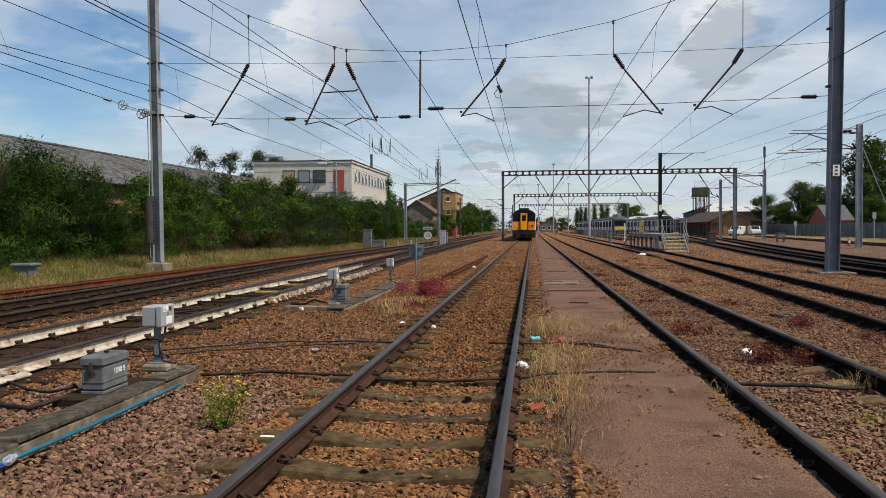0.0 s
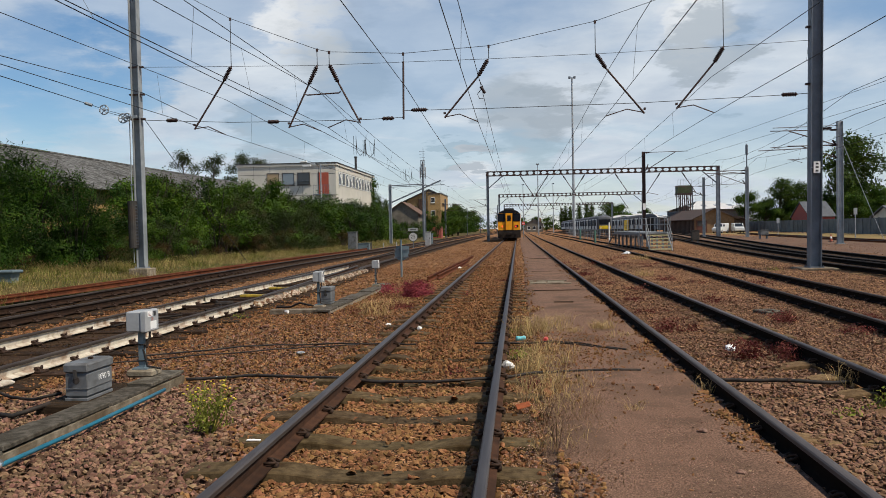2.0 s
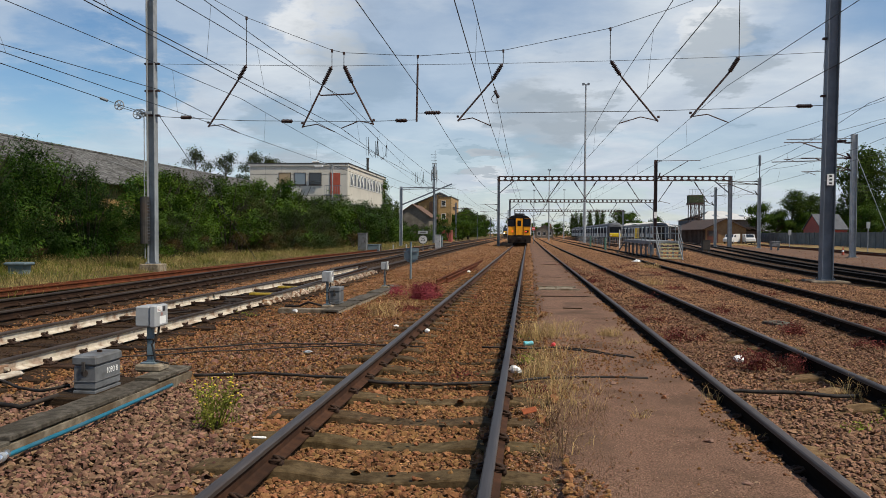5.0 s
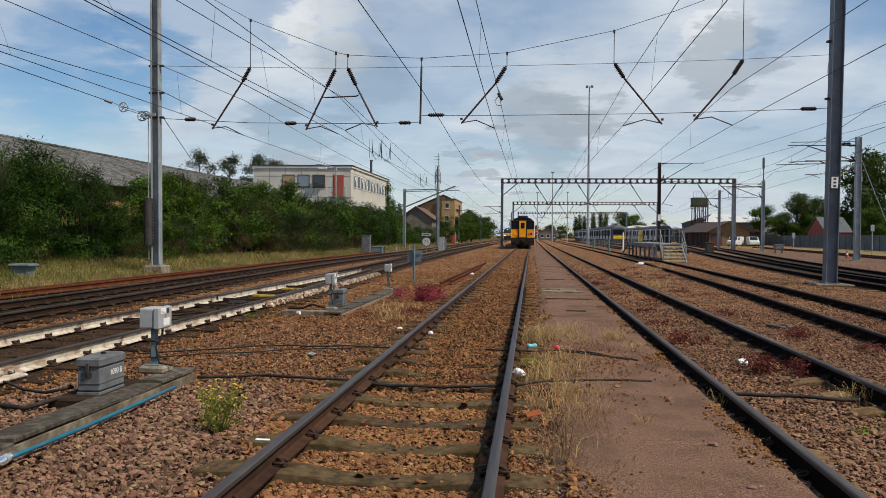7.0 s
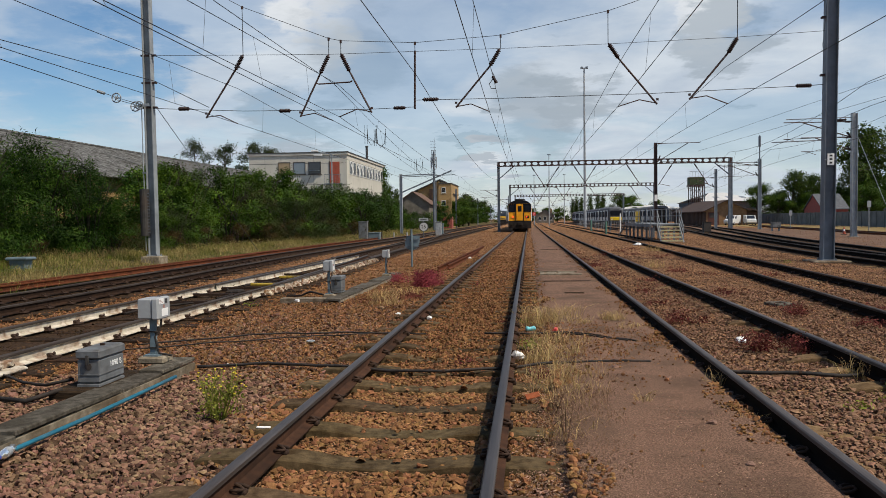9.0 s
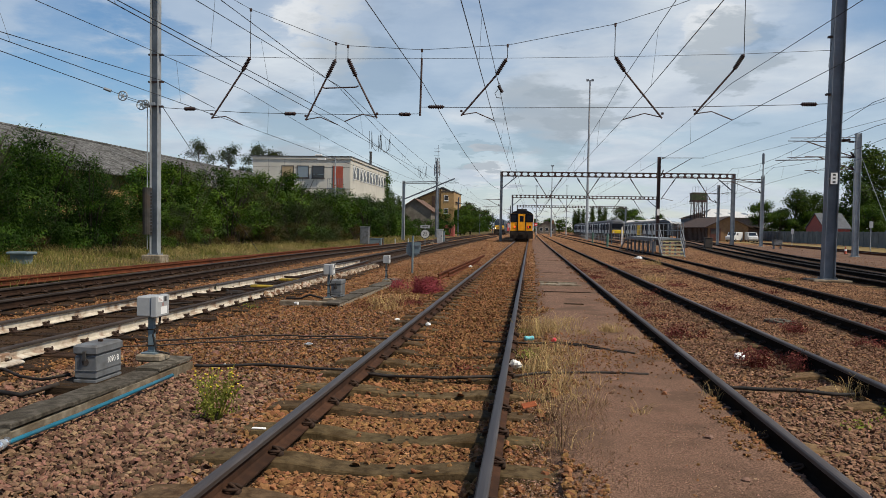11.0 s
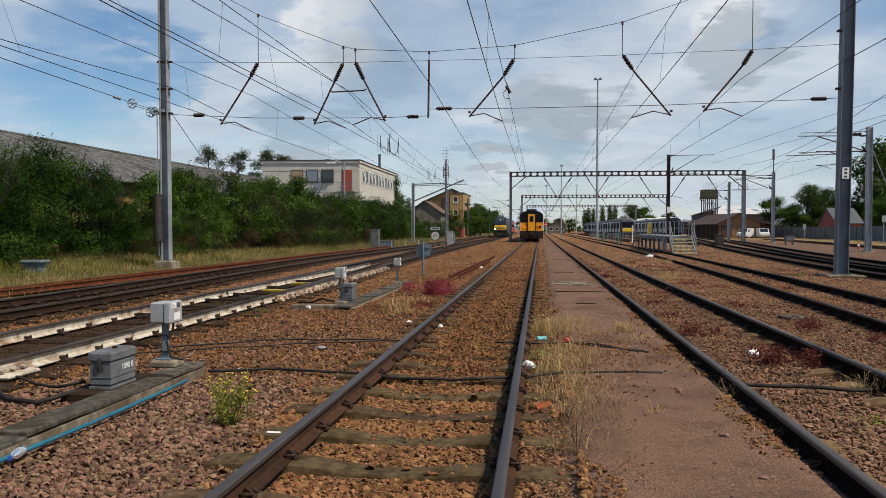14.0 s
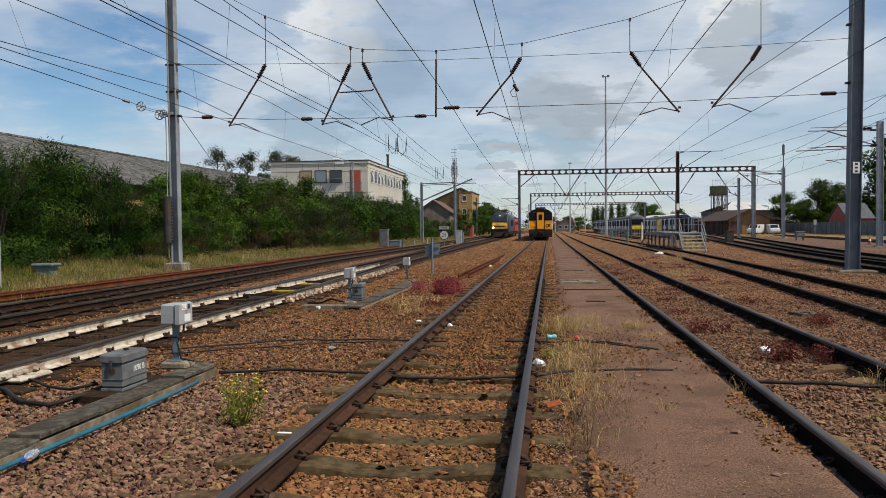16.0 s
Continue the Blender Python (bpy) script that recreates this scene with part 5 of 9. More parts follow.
# hangers from the top wire
for x, zt, zm in ((-10.24, 9.39, 7.67), (-7.06, 8.15, 7.58), (-6.62, 8.05, 7.61), (-3.94, 7.89, 7.58), (-0.90, 8.04, 7.58), (2.81, 8.74, 7.63), (7.15, 10.2, 7.69)):
    h = wire_part("hanger", [cross(x, zt), cross(x, zm)], 0.014, span)
    part("hanger_clamp", Shape().box(x - 0.035, x + 0.035, SPAN_Y - 0.03, SPAN_Y + 0.03, zt - 0.08, zt + 0.03), M_BROWNSTEEL, h)
# inclined arms: insulator, tube, and the arm that holds the contact wire
ARMS = [((-10.24, 7.67), (-10.55, 7.12), (-11.68, 5.42), (-10.50, 5.19)), ((-7.06, 7.58), (-7.40, 6.88), (-8.15, 5.37), (-6.96, 5.22)),
        ((-6.63, 7.61), (-6.30, 6.92), (-5.53, 5.46), (-6.71, 5.34)), ((-0.92, 7.58), (-1.30, 6.96), (-2.50, 5.56), (-1.32, 5.39)),
        ((2.82, 7.63), (3.18, 7.08), (4.47, 5.49), (3.13, 5.44)), ((7.16, 7.69), (6.82, 7.14), (5.55, 5.62), (6.83, 5.44))]
for top, mid, low, end in ARMS:
    insulator(cross(*top), cross(*mid), span, 9, 0.085)
    a = part("inclined_arm", Shape().tube([cross(*mid), cross(*low)], 0.034, 7), M_BROWNSTEEL, span)
    s = Vector(low).lerp(Vector(end), 0.45)
    part("steady_arm", Shape().tube([cross(low[0], low[1] + 0.03), cross(s[0], s[1] + 0.19), cross(*end)], 0.020, 6), M_BROWNSTEEL, a)
    part("arm_clamp", Shape().box(low[0] - 0.035, low[0] + 0.045, SPAN_Y - 0.04, SPAN_Y + 0.04, low[1] + 0.13, low[1] + 0.20), M_BROWNSTEEL, a)
part("tie_bar", Shape().tube([cross(-7.53, 6.56), cross(-7.45, 6.53), cross(-6.3, 6.57), cross(-6.22, 6.62)], 0.026, 6), M_BROWNSTEEL, span)
part("drop_tube", Shape().tube([cross(-3.94, 7.60), cross(-3.97, 5.55)], 0.036, 8), M_BROWNSTEEL, span, "upright brown steel tube between cross wires")
part("jumper", Shape().tube([cross(-1.25, 6.85), cross(-1.12, 6.6), cross(-1.32, 6.35), cross(-1.25, 6.2), cross(-1.08, 6.18)], 0.013, 5), M_WIRE, span)
part("arrester", Shape().tube([cross(-1.2, 6.62), cross(-1.05, 6.38)], 0.05, 8), M_PORCELAIN, span)


def catenary(label, contact, messenger, step=8.0, first=None, r=0.0095):
    """The contact wire of a track, the carrying wire above it and the droppers between."""
    t = thing("overhead_wire", label, "overhead wire", "overhead wires")
    wire_part("contact_wire", contact, r, t)
    wire_part("carrying_wire", messenger, r, t)
    def at(pts, y):
        for p, q in zip(pts, pts[1:]):
            if p[1] <= y <= q[1]:
                f = (y - p[1]) / (q[1] - p[1])
                return Vector(p).lerp(Vector(q), f)
        return None
    y = first if first is not None else contact[0][1] + 3
    while y < min(contact[-1][1], messenger[-1][1]):
        a, b = at(contact, y), at(messenger, y)
        if a and b and abs(y - SPAN_Y) > 2:
            wire_part("dropper", [a, b], 0.004, t, n=4)
        y += step
    return t


def sagging(points, sag, n=8):
    """Points with a sagging curve between each two neighbours."""
    out = [points[0]]
    for p, q in zip(points, points[1:]):
        for i in range(1, n + 1):
            f = i / n
            v = Vector(p).lerp(Vector(q), f)
            v.z -= sag * 4 * f * (1 - f)
            out.append(tuple(v))
    return out


def run_back(near, at_span, y=-34.0):
    """The wire's straight way on from the span over a nearer point and behind the viewer."""
    k = (y - at_span[1]) / (near[1] - at_span[1])
    return tuple(Vector(at_span).lerp(Vector(near), k))


def line_over(label, table, xc, zc, xm, zm, near_c, near_m, y_far=330, first=10.0, z_far=5.2, zm_far=6.4, stops=(101, 162, 233, 330)):
    span_c, span_m = (xc, SPAN_Y, zc), (xm, SPAN_Y, zm)
    ys = [y for y in stops if y <= y_far]
    c = [run_back(near_c, span_c), span_c] + [(spline(table, y) + (0.2 if i % 2 else -0.2), y, z_far) for i, y in enumerate(ys)]
    m = [run_back(near_m, span_m), span_m] + sagging([span_m] + [(spline(table, y), y, zm_far) for y in ys], 0.55)[1:]
    return catenary(label, c, m, first=first)


line_over("contact and carrying wire over the siding track", TRACK_A, -1.32, 5.39, -1.18, 6.62, (-1.22, 13.49, 5.40), (-1.21, 17.67, 6.60), first=11)
line_over("contact and carrying wire over the track by the path", TRACK_B, 3.13, 5.44, 3.22, 7.0, (3.13, 14.08, 5.44), (3.30, 19.67, 7.0), first=14)
line_over("contact and carrying wire over the curving yard track", TRACK_C, 6.83, 5.44, 6.75, 6.68, (6.94, 16.07, 5.44), (7.07, 19.0, 6.68), first=12)
line_over("contact and carrying wire over the running line", TRACK_D, -6.96, 5.22, -6.75, 6.50, (-6.97, 12.0, 5.22), (-7.47, 16.52, 6.50), first=13, stops=(88, 160, 240, 330), zm_far=6.2)
line_over("contact and carrying wire over the crossover", TRACK_X, -6.71, 5.34, -6.90, 6.53, (-7.05, 12.43, 5.34), (-6.86, 16.59, 6.50), first=17, stops=(104,), y_far=104, z_far=5.3, zm_far=6.2)
line_over("contact and carrying wire over the verge side line", TRACK_E, -10.5, 5.19, -10.45, 6.45, (-10.57, 15.77, 5.19), (-11.0, 16.45, 6.45), first=15.5, stops=(88, 160, 240, 330), zm_far=6.2)
line_over("contact and carrying wire over the fanning yard track", TRACK_F, 11.5, 5.25, 11.4, 6.05, (11.3, 14.0, 5.25), (11.3, 14.0, 6.05), first=17, stops=(60, 98, 150), z_far=5.2, zm_far=6.2, y_far=150)
line_over("contact and carrying wire over the outer yard track", TRACK_G, 15.2, 5.35, 15.3, 6.5, (14.8, 14.0, 5.35), (14.8, 14.0, 6.5), first=17, stops=(60, 98, 150), z_far=5.2, zm_far=6.3, y_far=150)
line_over("contact and carrying wire over the rusty fence side track", TRACK_H, 22.0, 6.0, 22.2, 7.3, (24.0, 14.0, 6.0), (24.0, 14.0, 7.3), first=30, stops=(60, 105), z_far=5.4, zm_far=6.5, y_far=105)
feeder = thing("feeder_wire", "thick dark feeder wires above the yard", "wire")
wire_part("feeder", [run_back((-3.78, 17.63, 6.68), (-3.86, SPAN_Y, 6.68))] + sagging([(-3.86, SPAN_Y, 6.68), (-3.62, 101, 6.5)], 1.0), 0.012, feeder)
for z0, z1, x0 in ((9.0, 9.7, 19.4), (8.5, 8.75, 21.2)):
    wire_part("feeder", [run_back((x0, 46.0, z0), (18.5, 91.0, z1)), (x0, 46.0, z0), (18.5, 91.0, z1)], 0.012, feeder)
wire_part("tail_wire", [(-15.58, -10, 6.95), (-15.58, 22.4, 6.54), (-15.60, 28.2, 6.45)], 0.014, feeder)
wire_part("tail_wire", [(-15.35, 28.3, 6.37), (-14.95, 28.3, 6.21), (-14.0, 28.35, 5.93)], 0.009, feeder)
wire_part("tail_wire", [(-14.95, 28.3, 6.14), (-14.0, 28.35, 5.86)], 0.009, feeder)
part("turnbuckle", Shape().tube([(-15.60, 28.25, 6.45), (-15.35, 28.3, 6.36)], 0.055, 8), M_GALV, feeder, "grey tensioning link")
wire_part("tail_wire", [(-13.9, -10, 5.6), (-13.6, 19.57, 6.40), (-13.45, 28.4, 6.76), (-11.5, 28.55, 5.78)], 0.012, feeder)
loose = thing("tension_wheel", "spoked steel tensioning wheel hanging in the wires", "wheel")
pulley(-14.90, 28.3, 6.19, 0.17, loose)


for y0, x0, zt, zb in ((50.0, -9.95, 7.4, 6.3), (50.5, -9.45, 7.2, 6.2), (72.0, -9.9, 6.9, 5.9)):
    wire_part("jumper_loop", [(x0, y0, zt), (x0 + 0.05, y0, zb + 0.3), (x0 + 0.25, y0, zb), (x0 + 0.5, y0, zb + 0.25), (x0 + 0.55, y0, zt - 0.1)], 0.02, feeder)
    for dx in (-0.15, 0.0, 0.58):
        wire_part("jumper_strand", [(x0 + dx, y0, zt + 0.15), (x0 + dx, y0, zb + 0.1)], 0.014, feeder)


def cantilever(parent, x, z, reach, side, rise=1.1, material=M_BROWNSTEEL):
    """A bracket arm of an overhead line mast, in the mast's own space: top tie, slanting strut, insulators and registration."""
    e = x + side * reach
    a = part("bracket_arm", Shape().tube([(x, 0, z + rise), (e, 0, z + rise + 0.03)], 0.035, 6), material, parent)
    part("strut", Shape().tube([(x, 0, z), (x + side * reach * 0.72, 0, z + rise)], 0.042, 6), material, parent)
    part("registration_tube", Shape().tube([(x + side * reach * 0.1, 0, z + 0.05), (e, 0, z - 0.05)], 0.024, 6), material, parent)
    insulator((x + side * 0.05, 0, z + rise), (x + side * 0.5, 0, z + rise), a, 6, 0.08)
    insulator((x + side * 0.05, 0, z), (x + side * 0.33, 0, z + rise * 0.36), a, 6, 0.08)
    part("steady_arm", Shape().tube([(e, 0, z - 0.05), (e - side * 0.5, 0, z - 0.1), (e - side * 1.0, 0, z - 0.28)], 0.018, 5), material, parent)
    return a


def column_at(x, y, height, label, w=0.28, material=M_GALV, arms=(), z0=0.05):
    m = h_mast("overhead_mast", label, height, w, w, material, w / 2 + 0.2, 0.12)
    m.matrix_basis = pose(x, y, z0)
    for zz, reach, side, rise in arms:
        cantilever(m, side * w / 2, zz, reach, side, rise)
    return m


far_l = column_at(-13.85, 88, 6.6, "grey cantilever mast beside the running lines", 0.30, M_GALV)
part("top_beam", Shape().tube([(0, 0, 6.45), (3.6, 0, 6.55)], 0.06, 6), M_GALVDARK, far_l)
part("strut", Shape().bar((0.1, 0, 4.6), (5.6, 0, 6.9), 0.09, 0.14), M_GALVDARK, far_l)
part("top_beam", Shape().tube([(0.1, 0.2, 6.3), (6.0, 0.2, 6.45)], 0.04, 6), M_GALVDARK, far_l)
for y, z in ((150, 7.2), (215, 7.2), (290, 7.2)):
    column_at(-13.3, y, z, "far grey cantilever mast beside the running lines", 0.26, M_GALVDARK, [(5.0, 3.0, 1, 1.1)])
for y in (128, 190, 260):
    column_at(-4.6, y, 7.0, "slim far mast between the tracks", 0.22, M_GALVDARK, [(5.0, 2.8, -1, 1.1)])
brown = column_at(13.95, 91, 9.7, "tall dark brown mast with bracket arm", 0.34, M_BROWNSTEEL, [(7.6, 4.6, 1, 2.0)])
part("number_plate", Shape().box(-0.15, 0.15, -0.20, -0.185, 3.3, 4.0), M_LABEL, brown, "white number plate")
column_at(23.5, 105, 7.5, "grey mast near the depot shed", 0.30, M_GALV, [(5.2, 3.4, -1, 1.2)])
r2 = column_at(26.9, 98, 8.2, "grey mast with tall switch gear on top", 0.34, M_GALV, [(6.2, 4.6, -1, 1.3), (7.4, 4.2, -1, 0.4)])
part("top_post", Shape().tube([(0, 0, 8.2), (0, 0, 10.9)], 0.07, 8), M_GALVDARK, r2)
part("arrester", Shape().tube([(0, 0, 9.6), (0, 0, 10.8)], 0.15, 8), M_GALVDARK, r2)
r3 = column_at(22.9, 60, 8.7, "grey mast with three bracket arms and a stay", 0.36, M_GALV, [(7.0, 4.6, -1, 1.1), (6.1, 3.4, -1, 0.9)])
part("long_bracket", Shape().tube([(-0.2, 0, 8.4), (-4.6, 0, 8.35)], 0.034, 6), M_GALVDARK, r3)
insulator((-1.2, 0, 8.2), (-0.5, 0, 8.25), r3, 7, 0.1)
part("drop_bracket", Shape().tube([(-5.6, 0, 6.75), (-1.9, 0, 6.85)], 0.045, 6), M_GALVDARK, r3)
part("stay", Shape().tube([(0.1, 0, 7.4), (2.3, -1.5, 0.3)], 0.02, 5), M_GALV, r3)
wire_part("hanging_loop", [(26.9 - 4.0, 98, 7.6), (26.9 - 3.9, 98, 6.2), (26.9 - 3.4, 98, 5.9), (26.9 - 2.9, 98, 6.3), (26.9 - 2.8, 98, 7.9)], 0.018, feeder)


def gantry(y, x0, x1, top, label, depth=0.62, legs=(0.32, 0.36), skew=0.0):
    """A portal: two columns and a beam of two chords joined by diamond plates, with droppers for the wires."""
    t = thing("overhead_gantry", label, "gantry", "portal gantries over the yard")
    t.matrix_basis = pose(0, y, 0)
    L = x1 - x0
    for x, w in ((x0, legs[0]), (x1, legs[1])):
        s = Shape()
        if x == x0:
            g = w / 2
            sec = [(-g, -g), (-g + 0.02, -g), (-g + 0.02, -0.01), (g - 0.02, -0.01), (g - 0.02, -g), (g, -g), (g, g), (g - 0.02, g), (g - 0.02, 0.01), (-g + 0.02, 0.01), (-g + 0.02, g), (-g, g)]
            part("column", s.loft([[(x + a, b, z) for a, b in sec] for z in (0, top)]), M_GALVMID, t)
            part("knee_brace", Shape().bar((x + 0.1, 0, top - 2.1), (x + 2.0, 0, top - 0.5), 0.12, 0.12), M_GALVDARK, t)
            continue
        g = w / 2
        s.loft([[(x + a, b, z) for a, b in ((-g, -g), (g, -g), (g, g), (-g, g))] for z in (0, top)])
        for k in (-1, 1):
            s.box(x + k * g - 0.03, x + k * g + 0.03, -g - 0.04, g + 0.04, 0, top)
        part("column", s, M_GALVDARK, t)
        part("knee_brace", Shape().bar((x + (0.1 if x == x0 else -0.1), 0, top - 2.1), (x + (2.0 if x == x0 else -2.0), 0, top - 0.5), 0.12, 0.12), M_GALVDARK, t)
    ch = 0.11
    for sy in (-0.22, 0.22):
        part("beam_chord", Shape().box(x0, x1, sy - 0.03, sy + 0.03, top - ch, top), M_BROWNSTEEL, t, "dark rusty brown beam chord")
        part("beam_chord", Shape().box(x0, x1, sy - 0.03, sy + 0.03, top - depth, top - depth + ch), M_BROWNSTEEL, t, "dark rusty brown beam chord")
    n = int(L / 0.82)
    hz0, hz1, hw = top - depth + ch, top - ch, L / n * 0.29
    prof = [(-hw, hz0), (hw, hz0), (0.07, (hz0 + hz1) / 2), (hw, hz1), (-hw, hz1), (-0.07, (hz0 + hz1) / 2)]
    lace = Shape()
    v = [(a, yy, z) for yy in (-0.21, -0.19) for a, z in prof]
    lace.add(v, [(0, 1, 2, 5), (5, 2, 3, 4), (11, 8, 7, 6), (10, 9, 8, 11), (1, 7, 8, 2), (2, 8, 9, 3), (4, 10, 11, 5), (5, 11, 6, 0)])
    me = lace.mesh("lattice_plate")
    me.materials.append(M_BROWNSTEEL)
    for i in range(n + 1):
        q = part("lattice_plate", me, None, t)
        q.matrix_basis = pose(x0 + L * i / n, 0, 0)
    return t


g1 = gantry(101, -3.62, 24.31, 8.70, "long dark lattice gantry on grey columns across tracks")
g2 = gantry(162, -3.57, 24.6, 8.38, "dark lattice gantry on grey columns down the yard")
g3 = gantry(233, -3.7, 26.8, 8.45, "lattice gantry over the end of the yard")
for g, top in ((g1, 8.1), (g2, 7.8), (g3, 7.8)):
    for x, sgn in ((0.4, 1), (3.9, -1), (5.6, 1), (8.4, -1), (12.0, 1), (17.5, -1), (20.0, 1)):
        part("drop_arm", Shape().tube([(x, 0, top), (x + sgn * 1.7, 0, top - 2.6)], 0.05, 6), M_BROWNSTEEL, g)
        part("registration_arm", Shape().tube([(x + sgn * 1.6, 0, top - 2.45), (x + sgn * 0.3, 0, top - 2.75)], 0.03, 5), M_BROWNSTEEL, g)
        insulator((x + sgn * 0.1, -0.02, top - 0.15), (x + sgn * 0.45, -0.02, top - 0.7), g, 5, 0.1)

def yard_lamp(x, y, h, r=0.16):
    t = thing("lamp_mast", "tall slim grey floodlight mast in the yard", "lamp post", "yard floodlights")
    t.matrix_basis = pose(x, y, 0)
    part("column", Shape().tube([(0, 0, 0), (0, 0, h * 0.5), (0, 0, h)], r, 10, ends=[r * 1.5, r * 1.1, r * 0.7]), M_GALV, t)
    k = 1.0 if h > 20 else 0.55
    part("cross_arm", Shape().box(-0.5 * k, 0.5 * k, -0.05, 0.05, h, h + 0.1), M_GALVDARK, t)
    for sx in (-0.42 * k, 0.42 * k):
        part("floodlight", Shape().box(sx - 0.2 * k, sx + 0.2 * k, -0.35, -0.02, h - 0.12, h + 0.25 * k, bev=0.03), M_GALVDARK, t)
    return t


yard_lamp(9.5, 138, 26.6, 0.17)
yard_lamp(4.5, 175, 15.2, 0.11)
yard_lamp(1.6, 215, 13.0, 0.11)
yard_lamp(10.2, 232, 14.0, 0.11)

# ---------------------------------------------------------------- plants
def leaf_cloud(name, blobs, count, size, material, seed, droop=0.0, hollow=0.0, slim=0.42):
    """Leaves in a shell round several blobs (centre, radii): an uneven crown with gaps."""
    rng = np.random.default_rng(seed)
    vol = np.array([b[1][0] * b[1][1] * b[1][2] for b in blobs]) ** 0.67
    pick = rng.choice(len(blobs), count, p=vol / vol.sum())
    c = np.array([b[0] for b in blobs])[pick]
    r = np.array([b[1] for b in blobs])[pick]
    d = rng.normal(size=(count, 3))
    d /= np.linalg.norm(d, axis=1)[:, None]
    rad = 1.0 - np.abs(rng.normal(0, 0.22, count))
    rad = np.clip(rad + 0.10 * rng.normal(size=count) * (rng.random(count) < 0.3), 0.15, 1.25)
    # sprigs: most leaves gather round some nodes and share their tilt, so that light and shade fall in tufts
    p = c + d * r * rad[:, None]
    k = max(20, count // 45)
    pick_node = rng.choice(count, k)
    nodes, tilt = p[pick_node], d[pick_node] + rng.normal(size=(k, 3)) * 0.35
    own = rng.integers(0, k, count)
    which = rng.random(count) < 0.82
    pc = nodes[own] + rng.normal(size=(count, 3)) * size * np.array([2.6, 2.6, 1.7])
    p = np.where(which[:, None], pc, p)
    d = np.where(which[:, None], tilt[own], d)
    keep = p[:, 2] > 0.05
    if hollow:
        # hollows between the boughs open onto the shade inside
        q = p * np.array([0.95, 0.95, 1.25]) + seed * 3.7
        bare = np.array([noise.noise(Vector(a)) + 0.5 * noise.noise(Vector(a) * 2.3) for a in q.tolist()])
        keep &= ~((bare < -0.10) & (rng.random(count) < hollow))
    p, d = p[keep], d[keep]
    n = len(p)
    out = d * 1.9 + rng.normal(size=(n, 3)) * 0.36 + np.array([0, 0, 0.45 - droop])
    out /= np.linalg.norm(out, axis=1)[:, None]
    t = np.cross(out, rng.normal(size=(n, 3)))
    t /= np.linalg.norm(t, axis=1)[:, None] + 1e-9
    u = np.cross(out, t)
    s = size * rng.uniform(0.6, 1.3, n)[:, None]
    quad = np.stack([p - t * s * 0.9, p - u * s * slim + out * s * 0.12, p + t * s * 0.9, p + u * s * slim + out * s * 0.12], 1)
    me = bpy.data.meshes.new(name)
    me.vertices.add(n * 4)
    me.vertices.foreach_set("co", quad.reshape(-1))
    me.loops.add(n * 4)
    me.loops.foreach_set("vertex_index", np.arange(n * 4))
    me.polygons.add(n)
    me.polygons.foreach_set("loop_start", np.arange(0, n * 4, 4))
    me.polygons.foreach_set("use_smooth", np.zeros(n, dtype=bool))
    me.update(calc_edges=True)
    me.materials.append(material)
    return me


def stems(rng, h, spread, count, r):
    s = Shape()
    for i in range(count):
        a = rng.uniform(0, 6.28)
        q = Vector((math.cos(a), math.sin(a), 0)) * spread
        s.tube([(0.1 * math.cos(a), 0.1 * math.sin(a), -0.2), q * 0.35 + Vector((0, 0, h * 0.45)), q * rng.uniform(0.7, 1.0) + Vector((0, 0, h * rng.uniform(0.75, 0.95)))], r, 5, ends=[r, r * 0.7, r * 0.25])
    return s


def bush_model(seed, w, h, material, count, size, slim=0.42, puff=1.0, droop=0.0):
    """A shrub: stems and a crown of leafy masses, w wide and h high, with sprays standing out of it."""
    rng = random.Random(seed)
    blobs = []
    for i in range(11):
        a, q = i * 2.4 + rng.uniform(-0.5, 0.5), rng.uniform(0.2, 0.9)
        z = h * (0.18 + 0.62 * ((i * 0.618) % 1.0))
        q *= 1.10 - 0.75 * z / h
        k = rng.uniform(0.17, 0.27) * (1.15 - 0.4 * z / h) * puff
        blobs.append(((math.cos(a) * q * w / 2, math.sin(a) * q * w / 2, z), (w * k, w * k, h * rng.uniform(0.13, 0.20) * puff)))
    for i in range(7):
        a, q = rng.uniform(0, 6.28), rng.uniform(0.1, 0.8)
        z = h * rng.uniform(0.62, 0.90)
        blobs.append(((math.cos(a) * q * w * 0.36, math.sin(a) * q * w * 0.36, z), (w * 0.105, w * 0.105, h * rng.uniform(0.08, 0.13))))
    for i in range(5):
        a, q = rng.uniform(0, 6.28), rng.uniform(0.5, 0.95)
        blobs.append(((math.cos(a) * q * w / 2, math.sin(a) * q * w / 2, h * 0.12), (w * 0.20, w * 0.20, h * 0.14)))
    return stems(rng, h, w * 0.35, 9, 0.04), leaf_cloud("crown", blobs, count, size, material, seed, hollow=0.45, slim=slim, droop=droop)


